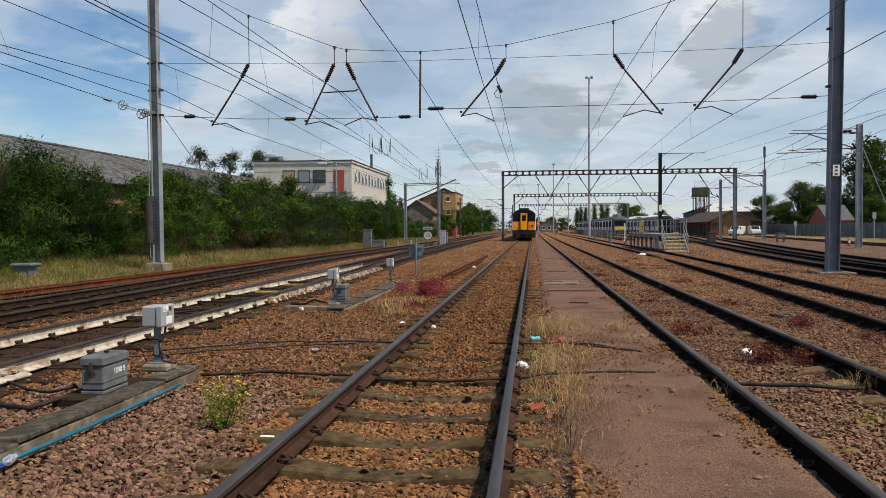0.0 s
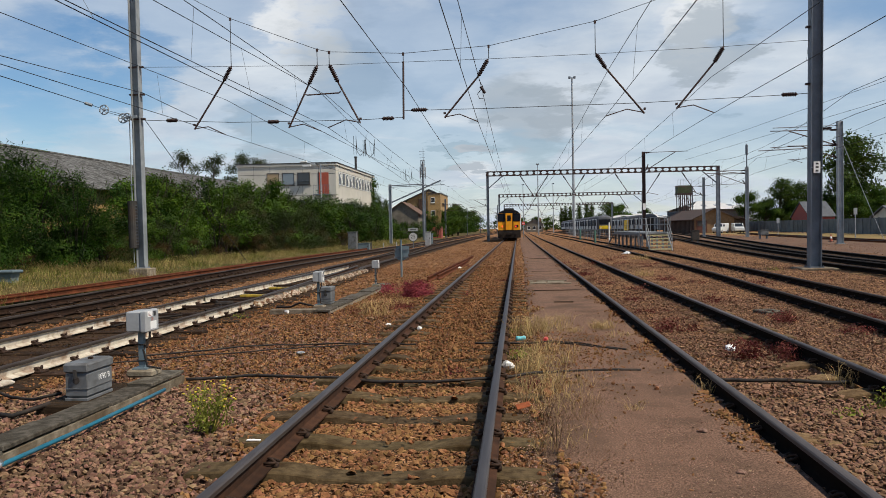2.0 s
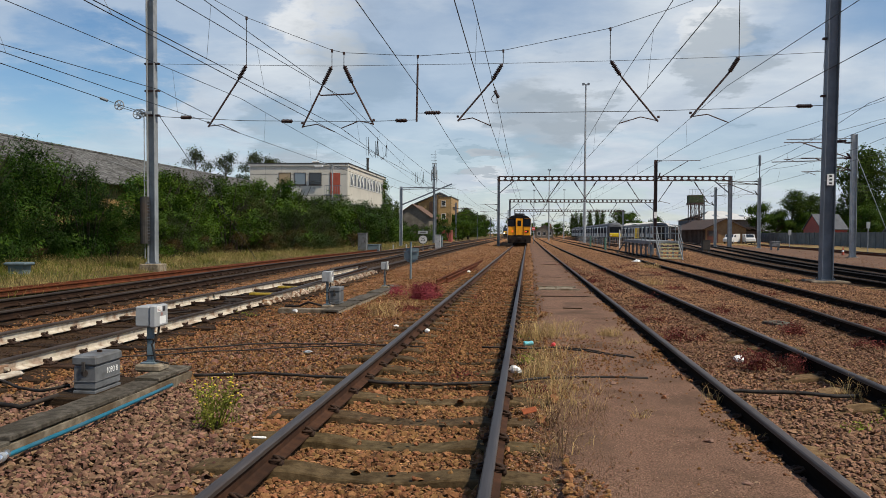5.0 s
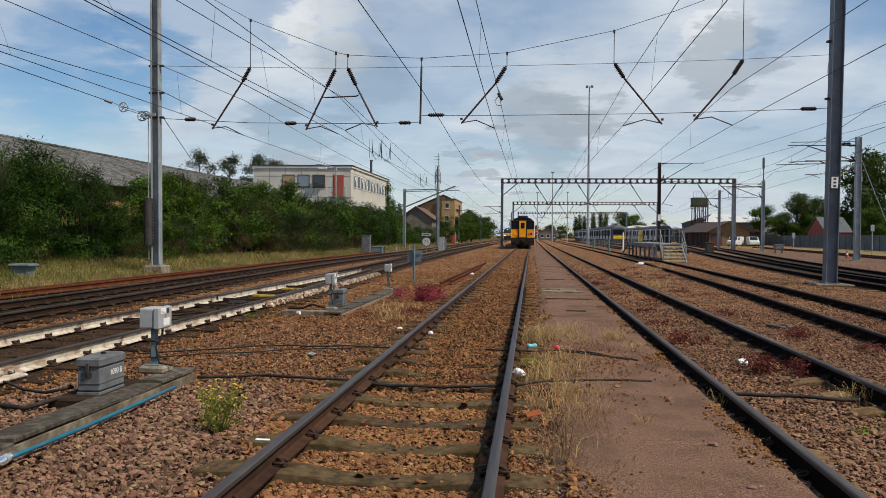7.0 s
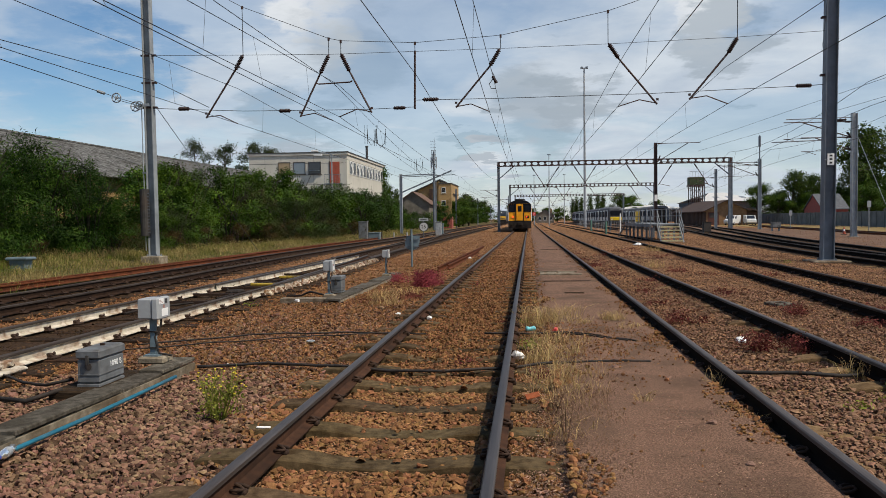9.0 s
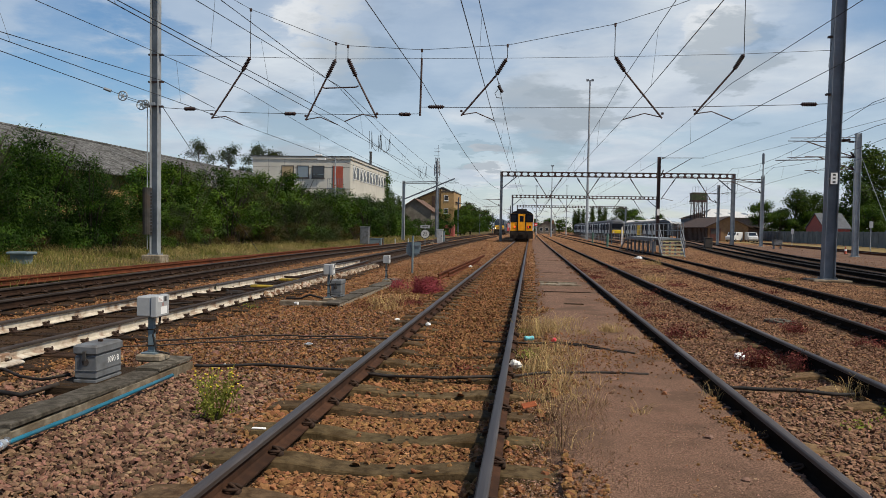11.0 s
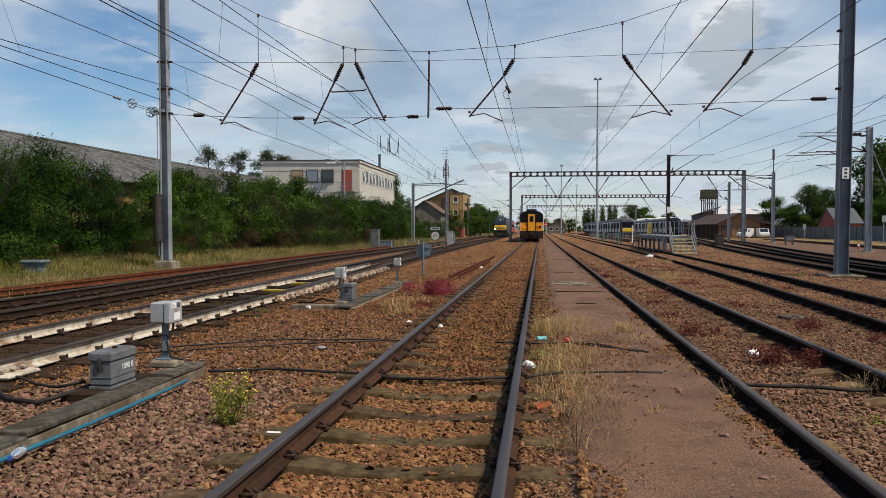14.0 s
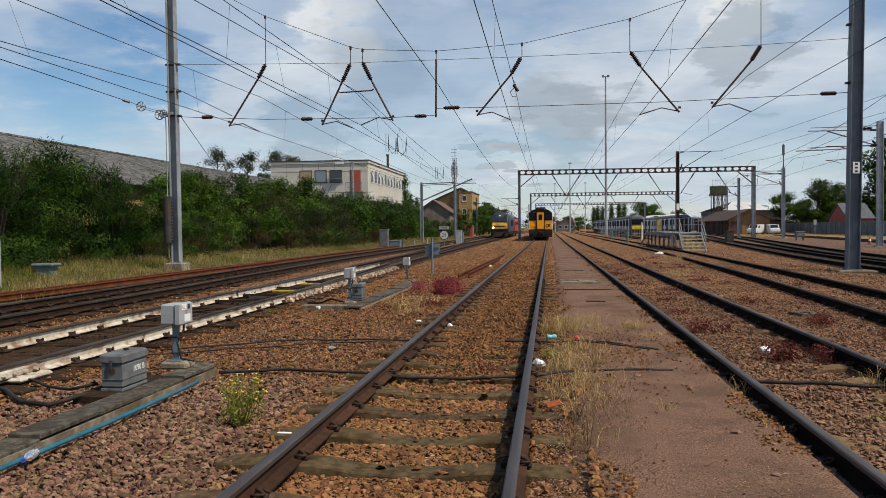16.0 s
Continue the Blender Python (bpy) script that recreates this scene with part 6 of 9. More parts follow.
BUSH_KINDS = [(bush_model(11, 4.4, 4.3, M_LEAF[0], 12000, 0.077, 0.26), "tall ash bush with long feathery green leaves on the bank"),
              (bush_model(12, 4.0, 3.9, M_LEAF[1], 11000, 0.065, 0.52, 1.1), "ivy-grown mound of fresh green leaves on the bank"),
              (bush_model(13, 4.6, 3.6, M_LEAF[2], 10500, 0.062, 0.24, 0.9), "grey-green willow bush on the bank"),
              (bush_model(14, 3.4, 1.9, M_LEAF[4], 5500, 0.050, 0.30, 0.8), "brown-green bramble thicket at the bank's foot"),
              (bush_model(15, 4.2, 5.0, M_LEAF[5], 10500, 0.066, 0.45, 1.05), "tall bronze-green shrub on the bank"),
              (bush_model(16, 4.4, 4.3, M_LEAF[0], 4300, 0.106), "dense deep green bush farther along the bank"),
              (bush_model(17, 4.0, 3.9, M_LEAF[1], 4300, 0.106), "dense fresh green bush farther along the bank"),
              (bush_model(18, 4.6, 3.6, M_LEAF[2], 4300, 0.106, 0.3), "grey-green willow bush farther along the bank")]
BUSH_HIGH = (4.3, 3.9, 3.6, 1.9, 5.0, 4.3, 3.9, 3.6)
BUSH_FIRST = {}


def bush(kind, x, y, scale, turn, z=0.35, wide=1.0):
    (st, cr), label = BUSH_KINDS[kind]
    if kind not in BUSH_FIRST:
        t = thing("bush", label, "bush", "bushes on the bank")
        part("branchwork", st, M_BARK, t)
        part("crown", cr, None, t)
        BUSH_FIRST[kind] = t
        t.matrix_basis = pose(x, y, z, 0, 0, turn) @ Matrix.Diagonal((scale * wide, scale * wide, scale, 1.0))
        return t
    first = BUSH_FIRST[kind]
    t = copy_thing(first, pose(x, y, z, 0, 0, turn))
    t.scale = (scale * wide, scale * wide, scale)
    return t


rb = random.Random(21)
# height of the growth along the bank, low where the warehouse wall looks out
GROWTH = [(10, 4.9), (24, 5.1), (29, 5.1), (31.5, 4.6), (36, 4.7), (40, 5.0), (46, 5.3), (48, 4.7), (51, 4.2), (53, 4.7), (56, 5.4), (60, 5.5), (62, 4.7), (66, 5.0), (70, 5.1), (75, 4.8), (82, 5.2), (92, 5.0), (100, 4.2), (106, 3.4), (120, 3.0)]
# front row along the bank, second row behind it
y = 15.0
while y < 120:
    d = (y - 15) / 105
    front = -18.2 + 3.2 * d + (-1.2 if y < 24 else 0)
    top = spline(GROWTH, y)
    k = 0 if y < 32 else 1 if y < 42 else rb.choice([4, 1]) if y < 52 else rb.choice([1, 2, 0]) if y < 64 else rb.choice([6, 7, 6, 5, 7])
    if not 31.5 < y < 39.0:
        s = (top - 0.35) / BUSH_HIGH[k] * rb.uniform(0.95, 1.04)
        bush(k, front - 1.6 + 0.9 * math.sin(y * 0.55) + rb.uniform(-0.4, 0.4), y, s, rb.uniform(0, 360))
    if y < 110 and not 29.0 < y < 43.0:
        k2 = rb.choice([5, 6, 5])
        bush(k2, front - 3.9 + rb.uniform(-0.5, 0.5), y + 1.0, (top - 0.3) / BUSH_HIGH[k2] * rb.uniform(0.88, 1.0), rb.uniform(0, 360))
    if rb.random() < 0.7 and y < 85:
        bush(3, front + 0.3 + rb.uniform(-0.3, 0.4), y + 1.4, rb.uniform(0.6, 0.95), rb.uniform(0, 360), 0.25)
    y += 2.5 + 1.2 * d
for x, y, k, s in ((-19.6, 31.0, 0, 0.92), (-17.2, 30.2, 0, 0.84), (-18.9, 34.3, 0, 0.50), (-18.5, 30.6, 0, 0.97), (-17.4, 32.2, 2, 0.74), (-17.0, 35.6, 1, 0.56), (-18.6, 29.4, 0, 1.04), (-19.6, 40.3, 1, 1.14), (-20.4, 43.0, 1, 1.22), (-19.0, 42.8, 1, 1.20), (-17.8, 40.8, 1, 0.86), (-17.0, 37.6, 2, 0.62), (-19.0, 26.6, 0, 1.0), (-18.2, 24.4, 0, 0.95), (-19.5, 12.0, 0, 1.0), (-17.8, 12.5, 0, 0.95), (-16.2, 54.0, 2, 0.86), (-16.0, 58.0, 2, 0.94), (-16.3, 62.0, 2, 0.86), (-16.6, 49.6, 4, 0.62), (-14.2, 128, 6, 0.62), (-13.6, 137, 5, 0.6), (-14.0, 147, 6, 0.7), (-16.2, 124, 7, 0.72), (-16.0, 131, 6, 0.72), (-14.9, 138, 5, 0.75), (-16, 150, 6, 1.3), (-15.5, 162, 5, 1.4), (-16.5, 175, 6, 1.4), (-16, 190, 5, 1.4), (-17, 205, 7, 1.5), (-16.5, 225, 5, 1.6), (-17, 250, 6, 1.7), (-18, 280, 5, 1.9), (-16, 310, 6, 1.9)):
    bush(k, x, y, s, rb.uniform(0, 360))
for x, y, k in ((-16.4, 36.0, 0.52), (-16.6, 40.5, 0.62), (-16.2, 44.0, 0.72), (-16.0, 48.5, 0.62), (-15.8, 53.0, 0.78), (-15.6, 58.0, 0.62), (-15.3, 63.0, 0.8), (-15.0, 69.0, 0.66), (-17.2, 26.8, 0.42)):
    bush(3, x, y, k, 47 * y % 360, 0.30)
bush(0, -18.6, 32.3, 0.93, 40, wide=0.62)
bush(0, -17.6, 31.6, 0.80, 130, wide=0.8)


def tree_model(seed, h, w, material, count, size, trunk_r, slim=1.0):
    rng = random.Random(seed)
    s = Shape()
    s.tube([(0, 0, -0.3), (0.06 * h * rng.uniform(-1, 1), 0.03 * h * rng.uniform(-1, 1), h * 0.35), (0.05 * h * rng.uniform(-1, 1), 0.0, h * 0.8)], trunk_r, 8, ends=[trunk_r * 1.2, trunk_r * 0.8, trunk_r * 0.2])
    blobs = []
    for i in range(26):
        a, f = rng.uniform(0, 6.28), rng.uniform(0.14 if slim == 1.0 else 0.3, 0.97)
        reach = w / 2 * math.sin(min(1, (1.08 - f) * 1.5) * 1.57) * rng.uniform(0.35, 0.85)
        p = Vector((math.cos(a) * reach, math.sin(a) * reach, h * f))
        s.tube([(0, 0, h * max(0.15, f - 0.22)), p * 0.6 + Vector((0, 0, h * f * 0.36)), p], trunk_r * 0.35, 5, ends=[trunk_r * 0.4, trunk_r * 0.22, 0.02])
        k = rng.uniform(0.15, 0.25) * w * slim
        blobs.append((tuple(p), (k, k, k * rng.uniform(0.55, 0.8) / slim)))
    return s, leaf_cloud("crown", blobs, count, size, material, seed)


def birch_model(seed, h, w, material, count, size):
    """A slender tree with an airy crown of many small sprays."""
    rng = random.Random(seed)
    s = Shape().tube([(0, 0, -0.3), (0.15, 0, h * 0.5), (0.0, 0.1, h * 0.92)], 0.15, 7, ends=[0.18, 0.11, 0.03])
    blobs = []
    for i in range(46):
        a, q, e = rng.uniform(0, 6.28), rng.uniform(0.35, 1.0) ** 0.6, rng.uniform(-1, 1)
        side = math.sqrt(1 - e * e) * q * w * 0.45 * (1.0 - 0.25 * e)
        p = Vector((math.cos(a) * side, math.sin(a) * side, h * (0.66 + 0.31 * e)))
        s.tube([(0, 0, p.z - 0.10 * h), p], 0.03, 4, ends=[0.035, 0.012])
        k = rng.uniform(0.05, 0.10) * w
        blobs.append((tuple(p), (k * 1.2, k * 1.2, k * rng.uniform(0.8, 1.4))))
    return s, leaf_cloud("crown", blobs, count, size, material, seed)


def poplar_model(seed, h, w, material, count, size):
    rng = random.Random(seed)
    s = Shape().tube([(0, 0, -0.3), (0, 0, h * 0.9)], 0.2, 7, ends=[0.26, 0.05])
    blobs = []
    for i in range(16):
        f = 0.08 + 0.86 * i / 15
        k = w / 2 * math.sin(math.pi * min(1, 0.18 + 0.8 * f)) ** 0.7
        a = rng.uniform(0, 6.28)
        blobs.append(((0.2 * k * math.cos(a), 0.2 * k * math.sin(a), h * f), (k * rng.uniform(0.7, 1), k * rng.uniform(0.7, 1), h * 0.09)))
    return s, leaf_cloud("crown", blobs, count, size, material, seed)


TREE_KINDS = [(tree_model(31, 9.5, 8.0, M_LEAF[3], 14500, 0.185, 0.28), "broad dark green leafy tree"),
              (tree_model(32, 8.0, 6.5, M_LEAF[1], 10500, 0.165, 0.22), "rounded mid-green leafy tree"),
              (birch_model(33, 10.0, 4.6, M_LEAF[2], 6000, 0.115), "thin airy birch tree with gaps in its crown"),
              (poplar_model(34, 14.2, 3.0, M_LEAF[3], 5200, 0.24), "tall narrow dark poplar tree")]
TREE_FIRST = {}


def tree(kind, x, y, scale, turn, z=0.2):
    (st, cr), label = TREE_KINDS[kind]
    if kind not in TREE_FIRST:
        t = thing("tree", label, "tree", "trees round the yard")
        part("trunk", st, M_BARK, t)
        part("crown", cr, None, t)
        TREE_FIRST[kind] = t
        t.matrix_basis = pose(x, y, z, 0, 0, turn) @ Matrix.Scale(scale, 4)
        return t
    t = copy_thing(TREE_FIRST[kind], pose(x, y, z, 0, 0, turn))
    t.scale = (scale,) * 3
    return t


# behind the warehouse and the office
for x, y, k, s, r in ((-56.0, 132, 2, 1.52, 10), (-50.6, 132, 2, 1.45, 80), (-45.6, 132, 2, 1.46, 200), (-43.2, 134, 2, 1.40, 300), (-23.2, 135, 3, 0.52, 0), (-22.4, 137, 3, 0.48, 60)):
    tree(k, x, y, s, r)
# right side, round the red house and the fence
for x, y, k, s, r in ((50.3, 184, 1, 1.06, 0), (57.6, 184, 0, 1.13, 40), (62.5, 188, 0, 1.05, 100), (54.0, 182, 1, 0.84, 20), (60.0, 181, 1, 0.80, 140), (51.6, 129, 1, 0.70, 200), (60.5, 156, 0, 1.76, 70), (64.5, 151, 1, 0.95, 220), (58.6, 150, 1, 0.95, 15), (50.0, 117, 1, 0.62, 310), (57.5, 124, 1, 0.9, 260)):
    tree(k, x, y, s, r)
# far end of the yard
for x, y, k, s, r in ((-14.3, 152, 1, 0.62, 0), (-13.9, 163, 1, 0.70, 50), (-14.2, 176, 1, 0.78, 100), (-14.0, 190, 0, 0.68, 160), (18, 332, 3, 0.66, 0), (19.6, 334, 3, 0.72, 30), (21.4, 332, 3, 0.70, 60), (25.2, 335, 3, 0.78, 90), (28.2, 335, 3, 0.80, 120), (30.4, 336, 3, 0.78, 10), (32, 290, 0, 1.0, 0), (36, 292, 1, 1.15, 50), (12, 335, 1, 0.7, 15), (46, 300, 0, 0.8, 75), (8, 360, 1, 0.8, 0), (2, 380, 1, 0.8, 40), (-8, 400, 0, 0.9, 0), (60, 300, 1, 0.9, 20), (-26, 330, 0, 1.2, 80), (-20, 350, 1, 1.2, 20), (-30, 260, 0, 1.1, 90)):
    tree(k, x, y, s, r)


def far_woods():
    """The low line of woods and hedges that closes the view beyond the yard."""
    rng = random.Random(3)
    blobs = []
    for i in range(150):
        x = -120 + 300 * i / 149 + rng.uniform(-1, 1)
        if -13 < x < 3:
            continue
        h = rng.uniform(3.5, 6.5) * (1.5 if 8 < x < 70 else 1.0)
        blobs.append(((x, 430 + rng.uniform(-8, 8), h * 0.5), (rng.uniform(2, 4), 3.0, h * 0.55)))
    return leaf_cloud("far_woods", blobs, 20000, 0.42, M_LEAF[3], 8)


tagged(new("far_woods", far_woods()), "low dark green line of far trees and hedges", "woods", kind="stuff")


def blades(rng, x, y, z, h, lean, width):
    """Grass blades as bent three-point strips."""
    n = len(x)
    a = rng.uniform(0, 2 * np.pi, n)
    b = rng.uniform(0, 2 * np.pi, n)
    side = np.stack([np.cos(b), np.sin(b), 0 * b], 1) * (width * rng.uniform(0.6, 1.3, n))[:, None]
    go = np.stack([np.cos(a), np.sin(a), 0 * a], 1) * (lean * h * rng.uniform(0.2, 1.0, n))[:, None]
    p = np.stack([x, y, z], 1)
    up = np.zeros((n, 3))
    up[:, 2] = h
    v = np.stack([p - side, p + side, p + 0.55 * up + 0.35 * go + side * 0.7, p + 0.55 * up + 0.35 * go - side * 0.7, p + up * (1 - 0.25 * lean) + go], 1)
    f = []
    for i in range(n):
        k = 5 * i
        f.append((k, k + 1, k + 2, k + 3))
        f.append((k + 3, k + 2, k + 4))
    return [tuple(q) for q in v.reshape(-1, 3)], f


def verge_grass():
    rng = np.random.default_rng(41)
    n = 62000
    y = 13 + 95 * rng.random(n) ** 1.7
    edge = np.interp(y, [a for a, _ in TRACK_E], [b for _, b in TRACK_E]) - 2.2
    depth = rng.random(n) ** 0.8 * np.where(y < 30, 5.5, 4.2)
    x = edge - depth
    clump = np.array([noise.noise(Vector((a * 0.5, b * 0.35, 0))) + 0.6 * noise.noise(Vector((a * 1.7, b * 1.3, 4))) for a, b in zip(x, y)])
    h = np.clip(0.10 + 0.075 * depth + 0.30 * clump + rng.normal(0, 0.09, n), 0.05, 0.75)
    z = np.interp(depth, (0, 0.8, 1.8, 3.5, 6), (0.0, 0.06, 0.16, 0.25, 0.32)) - 0.03
    dry = (clump + rng.normal(0, 0.25, n)) > -0.12
    for sel, mat, label in ((dry, M_STRAW, "long dry yellow grass on the bank"), (~dry, M_GREENGRASS, "green grass and weeds on the bank")):
        v, f = blades(rng, x[sel], y[sel], z[sel], h[sel] * 1.08, 1.05, 0.0062)
        tagged(new("grass", raw_mesh("grass", v, f, mat)), label, "grass", kind="stuff")


verge_grass()

# ---------------------------------------------------------------- buildings beside the running lines
def warehouse():
    t = thing("warehouse", "long low warehouse with weathered corrugated roof", "warehouse")
    ex, rx, ez, rz, y0, y1 = -22.4, -30.6, 4.25, 7.1, 9.0, 96.0
    w = Shape()
    w.box(ex - 0.35, ex - 0.05, y0, y1, 0, ez - 0.04)
    w.box(2 * rx - ex, 2 * rx - ex + 0.3, y0, y1, 0, ez)
    for yy in (y0, y1 - 0.3):
        w.add([(ex - 0.05, yy, 0), (2 * rx - ex, yy, 0), (2 * rx - ex, yy, ez), (rx, yy, rz - 0.1), (ex - 0.05, yy, ez), (ex - 0.05, yy + 0.3, 0), (2 * rx - ex, yy + 0.3, 0), (2 * rx - ex, yy + 0.3, ez), (rx, yy + 0.3, rz - 0.1), (ex - 0.05, yy + 0.3, ez)],
              [(0, 1, 2, 3, 4), (9, 8, 7, 6, 5), (0, 5, 6, 1), (1, 6, 7, 2), (2, 7, 8, 3), (3, 8, 9, 4), (4, 9, 5, 0)])
    part("wall", w, M_BUFFBRICK, t, "buff brick wall")
    for side in (1, -1):
        rows = []
        n = 640
        for i in range(n + 1):
            yy = y0 - 0.3 + (y1 - y0 + 0.6) * i / n
            dz = 0.03 * math.sin(i * math.pi)
            dz = 0.035 if i % 2 else 0.0
            wob = 0.05 * noise.noise(Vector((yy * 0.2, side, 0)))
            rows.append((yy, dz + wob))
        s = Shape()
        v, f = [], []
        xe = rx + side * (ex - rx + 0.45)
        for yy, dz in rows:
            v += [(xe, yy, ez - 0.15 + dz), (rx, yy, rz + dz), (xe, yy, ez - 0.20 + dz)]
        for i in range(n):
            a = 3 * i
            f += [(a, a + 3, a + 4, a + 1), (a, a + 2, a + 5, a + 3)]
        s.add(v, f)
        r = part("roof", s, M_ASBESTOS, t, "mossy corrugated cement sheets")
    part("ridge_cap", Shape().tube([(rx, y0 - 0.3, rz + 0.03), (rx, y1 + 0.3, rz + 0.03)], 0.12, 6), M_ASBESTOS, t)
    for yy in (27.0, 34.5, 52.0, 66.0):
        part("rooflight", Shape().add([(-25.0, yy, 5.16 + 0.06), (-28.2, yy, 6.27 + 0.06), (-28.2, yy + 1.1, 6.27 + 0.06), (-25.0, yy + 1.1, 5.16 + 0.06), (-25.0, yy, 5.16), (-28.2, yy, 6.27), (-28.2, yy + 1.1, 6.27), (-25.0, yy + 1.1, 5.16)],
                                      [(0, 1, 2, 3), (4, 5, 1, 0), (6, 7, 3, 2), (5, 6, 2, 1), (7, 4, 0, 3)]), M_ASBESTOS, t)
    return t


warehouse()


def window(parent, x0, x1, z0, z1, y, glass, frame, facing="y", mullions=0, sill=True):
    """A framed pane set in a wall that faces -y, or +x with the spans read along y. Frame proud by 4 cm, glass behind it."""
    def bx(a0, a1, b0, b1, d0, d1):
        s = Shape()
        if facing == "y":
            s.box(a0, a1, y + d0, y + d1, b0, b1)
        else:
            s.box(y - d1, y - d0, a0, a1, b0, b1)
        return s
    w = part("window", bx(x0, x1, z0, z1, -0.015, 0.03), glass, parent)
    k = 0.07
    for a0, a1, b0, b1 in ((x0, x1, z0, z0 + k), (x0, x1, z1 - k, z1), (x0, x0 + k, z0 + k, z1 - k), (x1 - k, x1, z0 + k, z1 - k)):
        part("frame", bx(a0, a1, b0, b1, -0.05, -0.016), frame, w)
    for i in range(mullions):
        xm = x0 + (x1 - x0) * (i + 1) / (mullions + 1)
        part("mullion", bx(xm - 0.03, xm + 0.03, z0 + k, z1 - k, -0.045, -0.016), frame, w)
    if sill:
        part("sill", bx(x0 - 0.08, x1 + 0.08, z0 - 0.08, z0 - 0.003, -0.09, -0.002), frame, w)
    return w


def office():
    t = thing("office_building", "pale two-tone flat-roofed office block behind bushes", "building")
    x0, x1, y0, y1, h = -31.7, -20.4, 90.0, 114.0, 9.45
    part("wall", Shape().box(x0, x1, y0, y1, 0, h - 0.35), M_PANELWALL, t, "grey-cream panelled wall")
    part("side_wall", Shape().box(x1 + 0.002, x1 + 0.10, y0 + 0.02, y1, 0, h - 0.36), M_WHITEWALL, t, "white rendered wall")
    part("parapet", Shape().box(x0 - 0.12, x1 + 0.22, y0 - 0.12, y1 + 0.12, h - 0.35, h - 0.12), M_PANELWALL, t)
    part("roof_edge", Shape().box(x0 - 0.16, x1 + 0.26, y0 - 0.16, y1 + 0.16, h - 0.12, h), M_ROOFTRIM, t, "dark roof edge")
    for z in (8.15, 5.75, 5.20, 2.9):
        part("panel_joint", Shape().box(x0, x1, y0 - 0.012, y0 - 0.001, z, z + 0.035), M_ROOFTRIM, t)
    for i in range(1, 6):
        xj = x0 + (x1 - x0) * i / 6
        part("panel_joint", Shape().box(xj - 0.012, xj + 0.012, y0 - 0.010, y0 - 0.0005, 0, h - 0.36), M_ROOFTRIM, t)
    for xa, xb, g in ((-28.3, -26.85, M_BLIND), (-26.5, -25.1, M_WINDOWPALE), (-24.75, -23.3, M_WINDOW)):
        window(t, xa, xb, 6.95, 8.35, y0, g, M_FRAME)
    for xa, xb in ((-28.3, -26.85), (-26.5, -25.1), (-24.75, -23.3)):
        window(t, xa, xb, 4.0, 5.2, y0, M_WINDOWPALE, M_FRAME)
    part("awning_pane", Shape().bar((-24.7, y0 - 0.15, 7.35), (-23.35, y0 - 0.15, 7.35), 0.5, 0.04), M_WINDOWPALE, t)
    d = part("door", Shape().box(-22.25, -21.15, y0 - 0.03, y0 + 0.02, 5.85, 8.3), M_REDDOOR, t, "rust-red escape door")
    part("door_frame", Shape().box(-22.35, -22.26, y0 - 0.05, y0 + 0.0, 5.85, 8.38), M_FRAME, d)
    b = part("balcony", Shape().box(-22.7, -20.8, y0 - 1.0, y0 - 0.01, 5.72, 5.83), M_GALVDARK, t, "small steel escape balcony")
    for i in range(10):
        xx = -22.68 + 1.86 * i / 9
        part("baluster", Shape().tube([(xx, y0 - 0.98, 5.83), (xx, y0 - 0.98, 6.8)], 0.02, 5), M_GALVDARK, b)
    part("balcony_rail", Shape().box(-22.7, -20.8, y0 - 1.0, y0 - 0.95, 6.8, 6.85), M_GALVDARK, b)
    # row of narrow windows with open casements along the side
    for i in range(11):
        ya = y0 + 1.3 + i * 1.95
        w = window(t, ya, ya + 1.45, 6.95, 8.45, x1 + 0.10, M_WINDOWDULL, M_WHITEFRAME, facing="x", sill=False)
        if i % 3 != 1:
            part("casement", Shape().loft([[(x1 + 0.16, ya + 0.08, 8.36), (x1 + 0.16, ya + 0.30, 8.36), (x1 + 0.20, ya + 0.30, 8.36), (x1 + 0.20, ya + 0.08, 8.36)], [(x1 + 0.50, ya + 0.08, 7.15), (x1 + 0.50, ya + 0.30, 7.15), (x1 + 0.54, ya + 0.30, 7.15), (x1 + 0.54, ya + 0.08, 7.15)]]), M_WHITEFRAME, w, "grey casement standing open")
    for i in range(11):
        ya = y0 + 1.3 + i * 1.95
        window(t, ya, ya + 1.35, 3.6, 5.0, x1 + 0.10, M_WINDOW, M_WHITEFRAME, facing="x", sill=False)
    ch = part("chimney", Shape().tube([(-20.8, 104, h), (-20.8, 104, h + 1.7)], 0.16, 8), M_ROOFTRIM, t)
    part("cowl", Shape().tube([(-20.8, 104, h + 1.7), (-20.8, 104, h + 1.85)], 0.21, 8), M_ROOFTRIM, ch)
    part("floodlight", Shape().box(-23.9, -23.0, y0 - 0.9, y0 - 0.5, 8.95, 9.15), M_WHITEFRAME, t)
    return t


office()
ivy = thing("ivy", "green ivy hanging over the office corner", "ivy")
part("crown", leaf_cloud("crown", [((-20.4, 112.8, 6.0), (0.5, 1.4, 3.2)), ((-20.2, 113.3, 7.6), (0.5, 1.0, 1.7)), ((-20.2, 113.2, 4.5), (0.6, 1.3, 2.0))], 6000, 0.12, M_LEAF[1], 77), None, ivy)
part("stem", Shape().tube([(-20.25, 113.2, 0), (-20.2, 113.2, 7.5)], 0.06, 5), M_BARK, ivy)

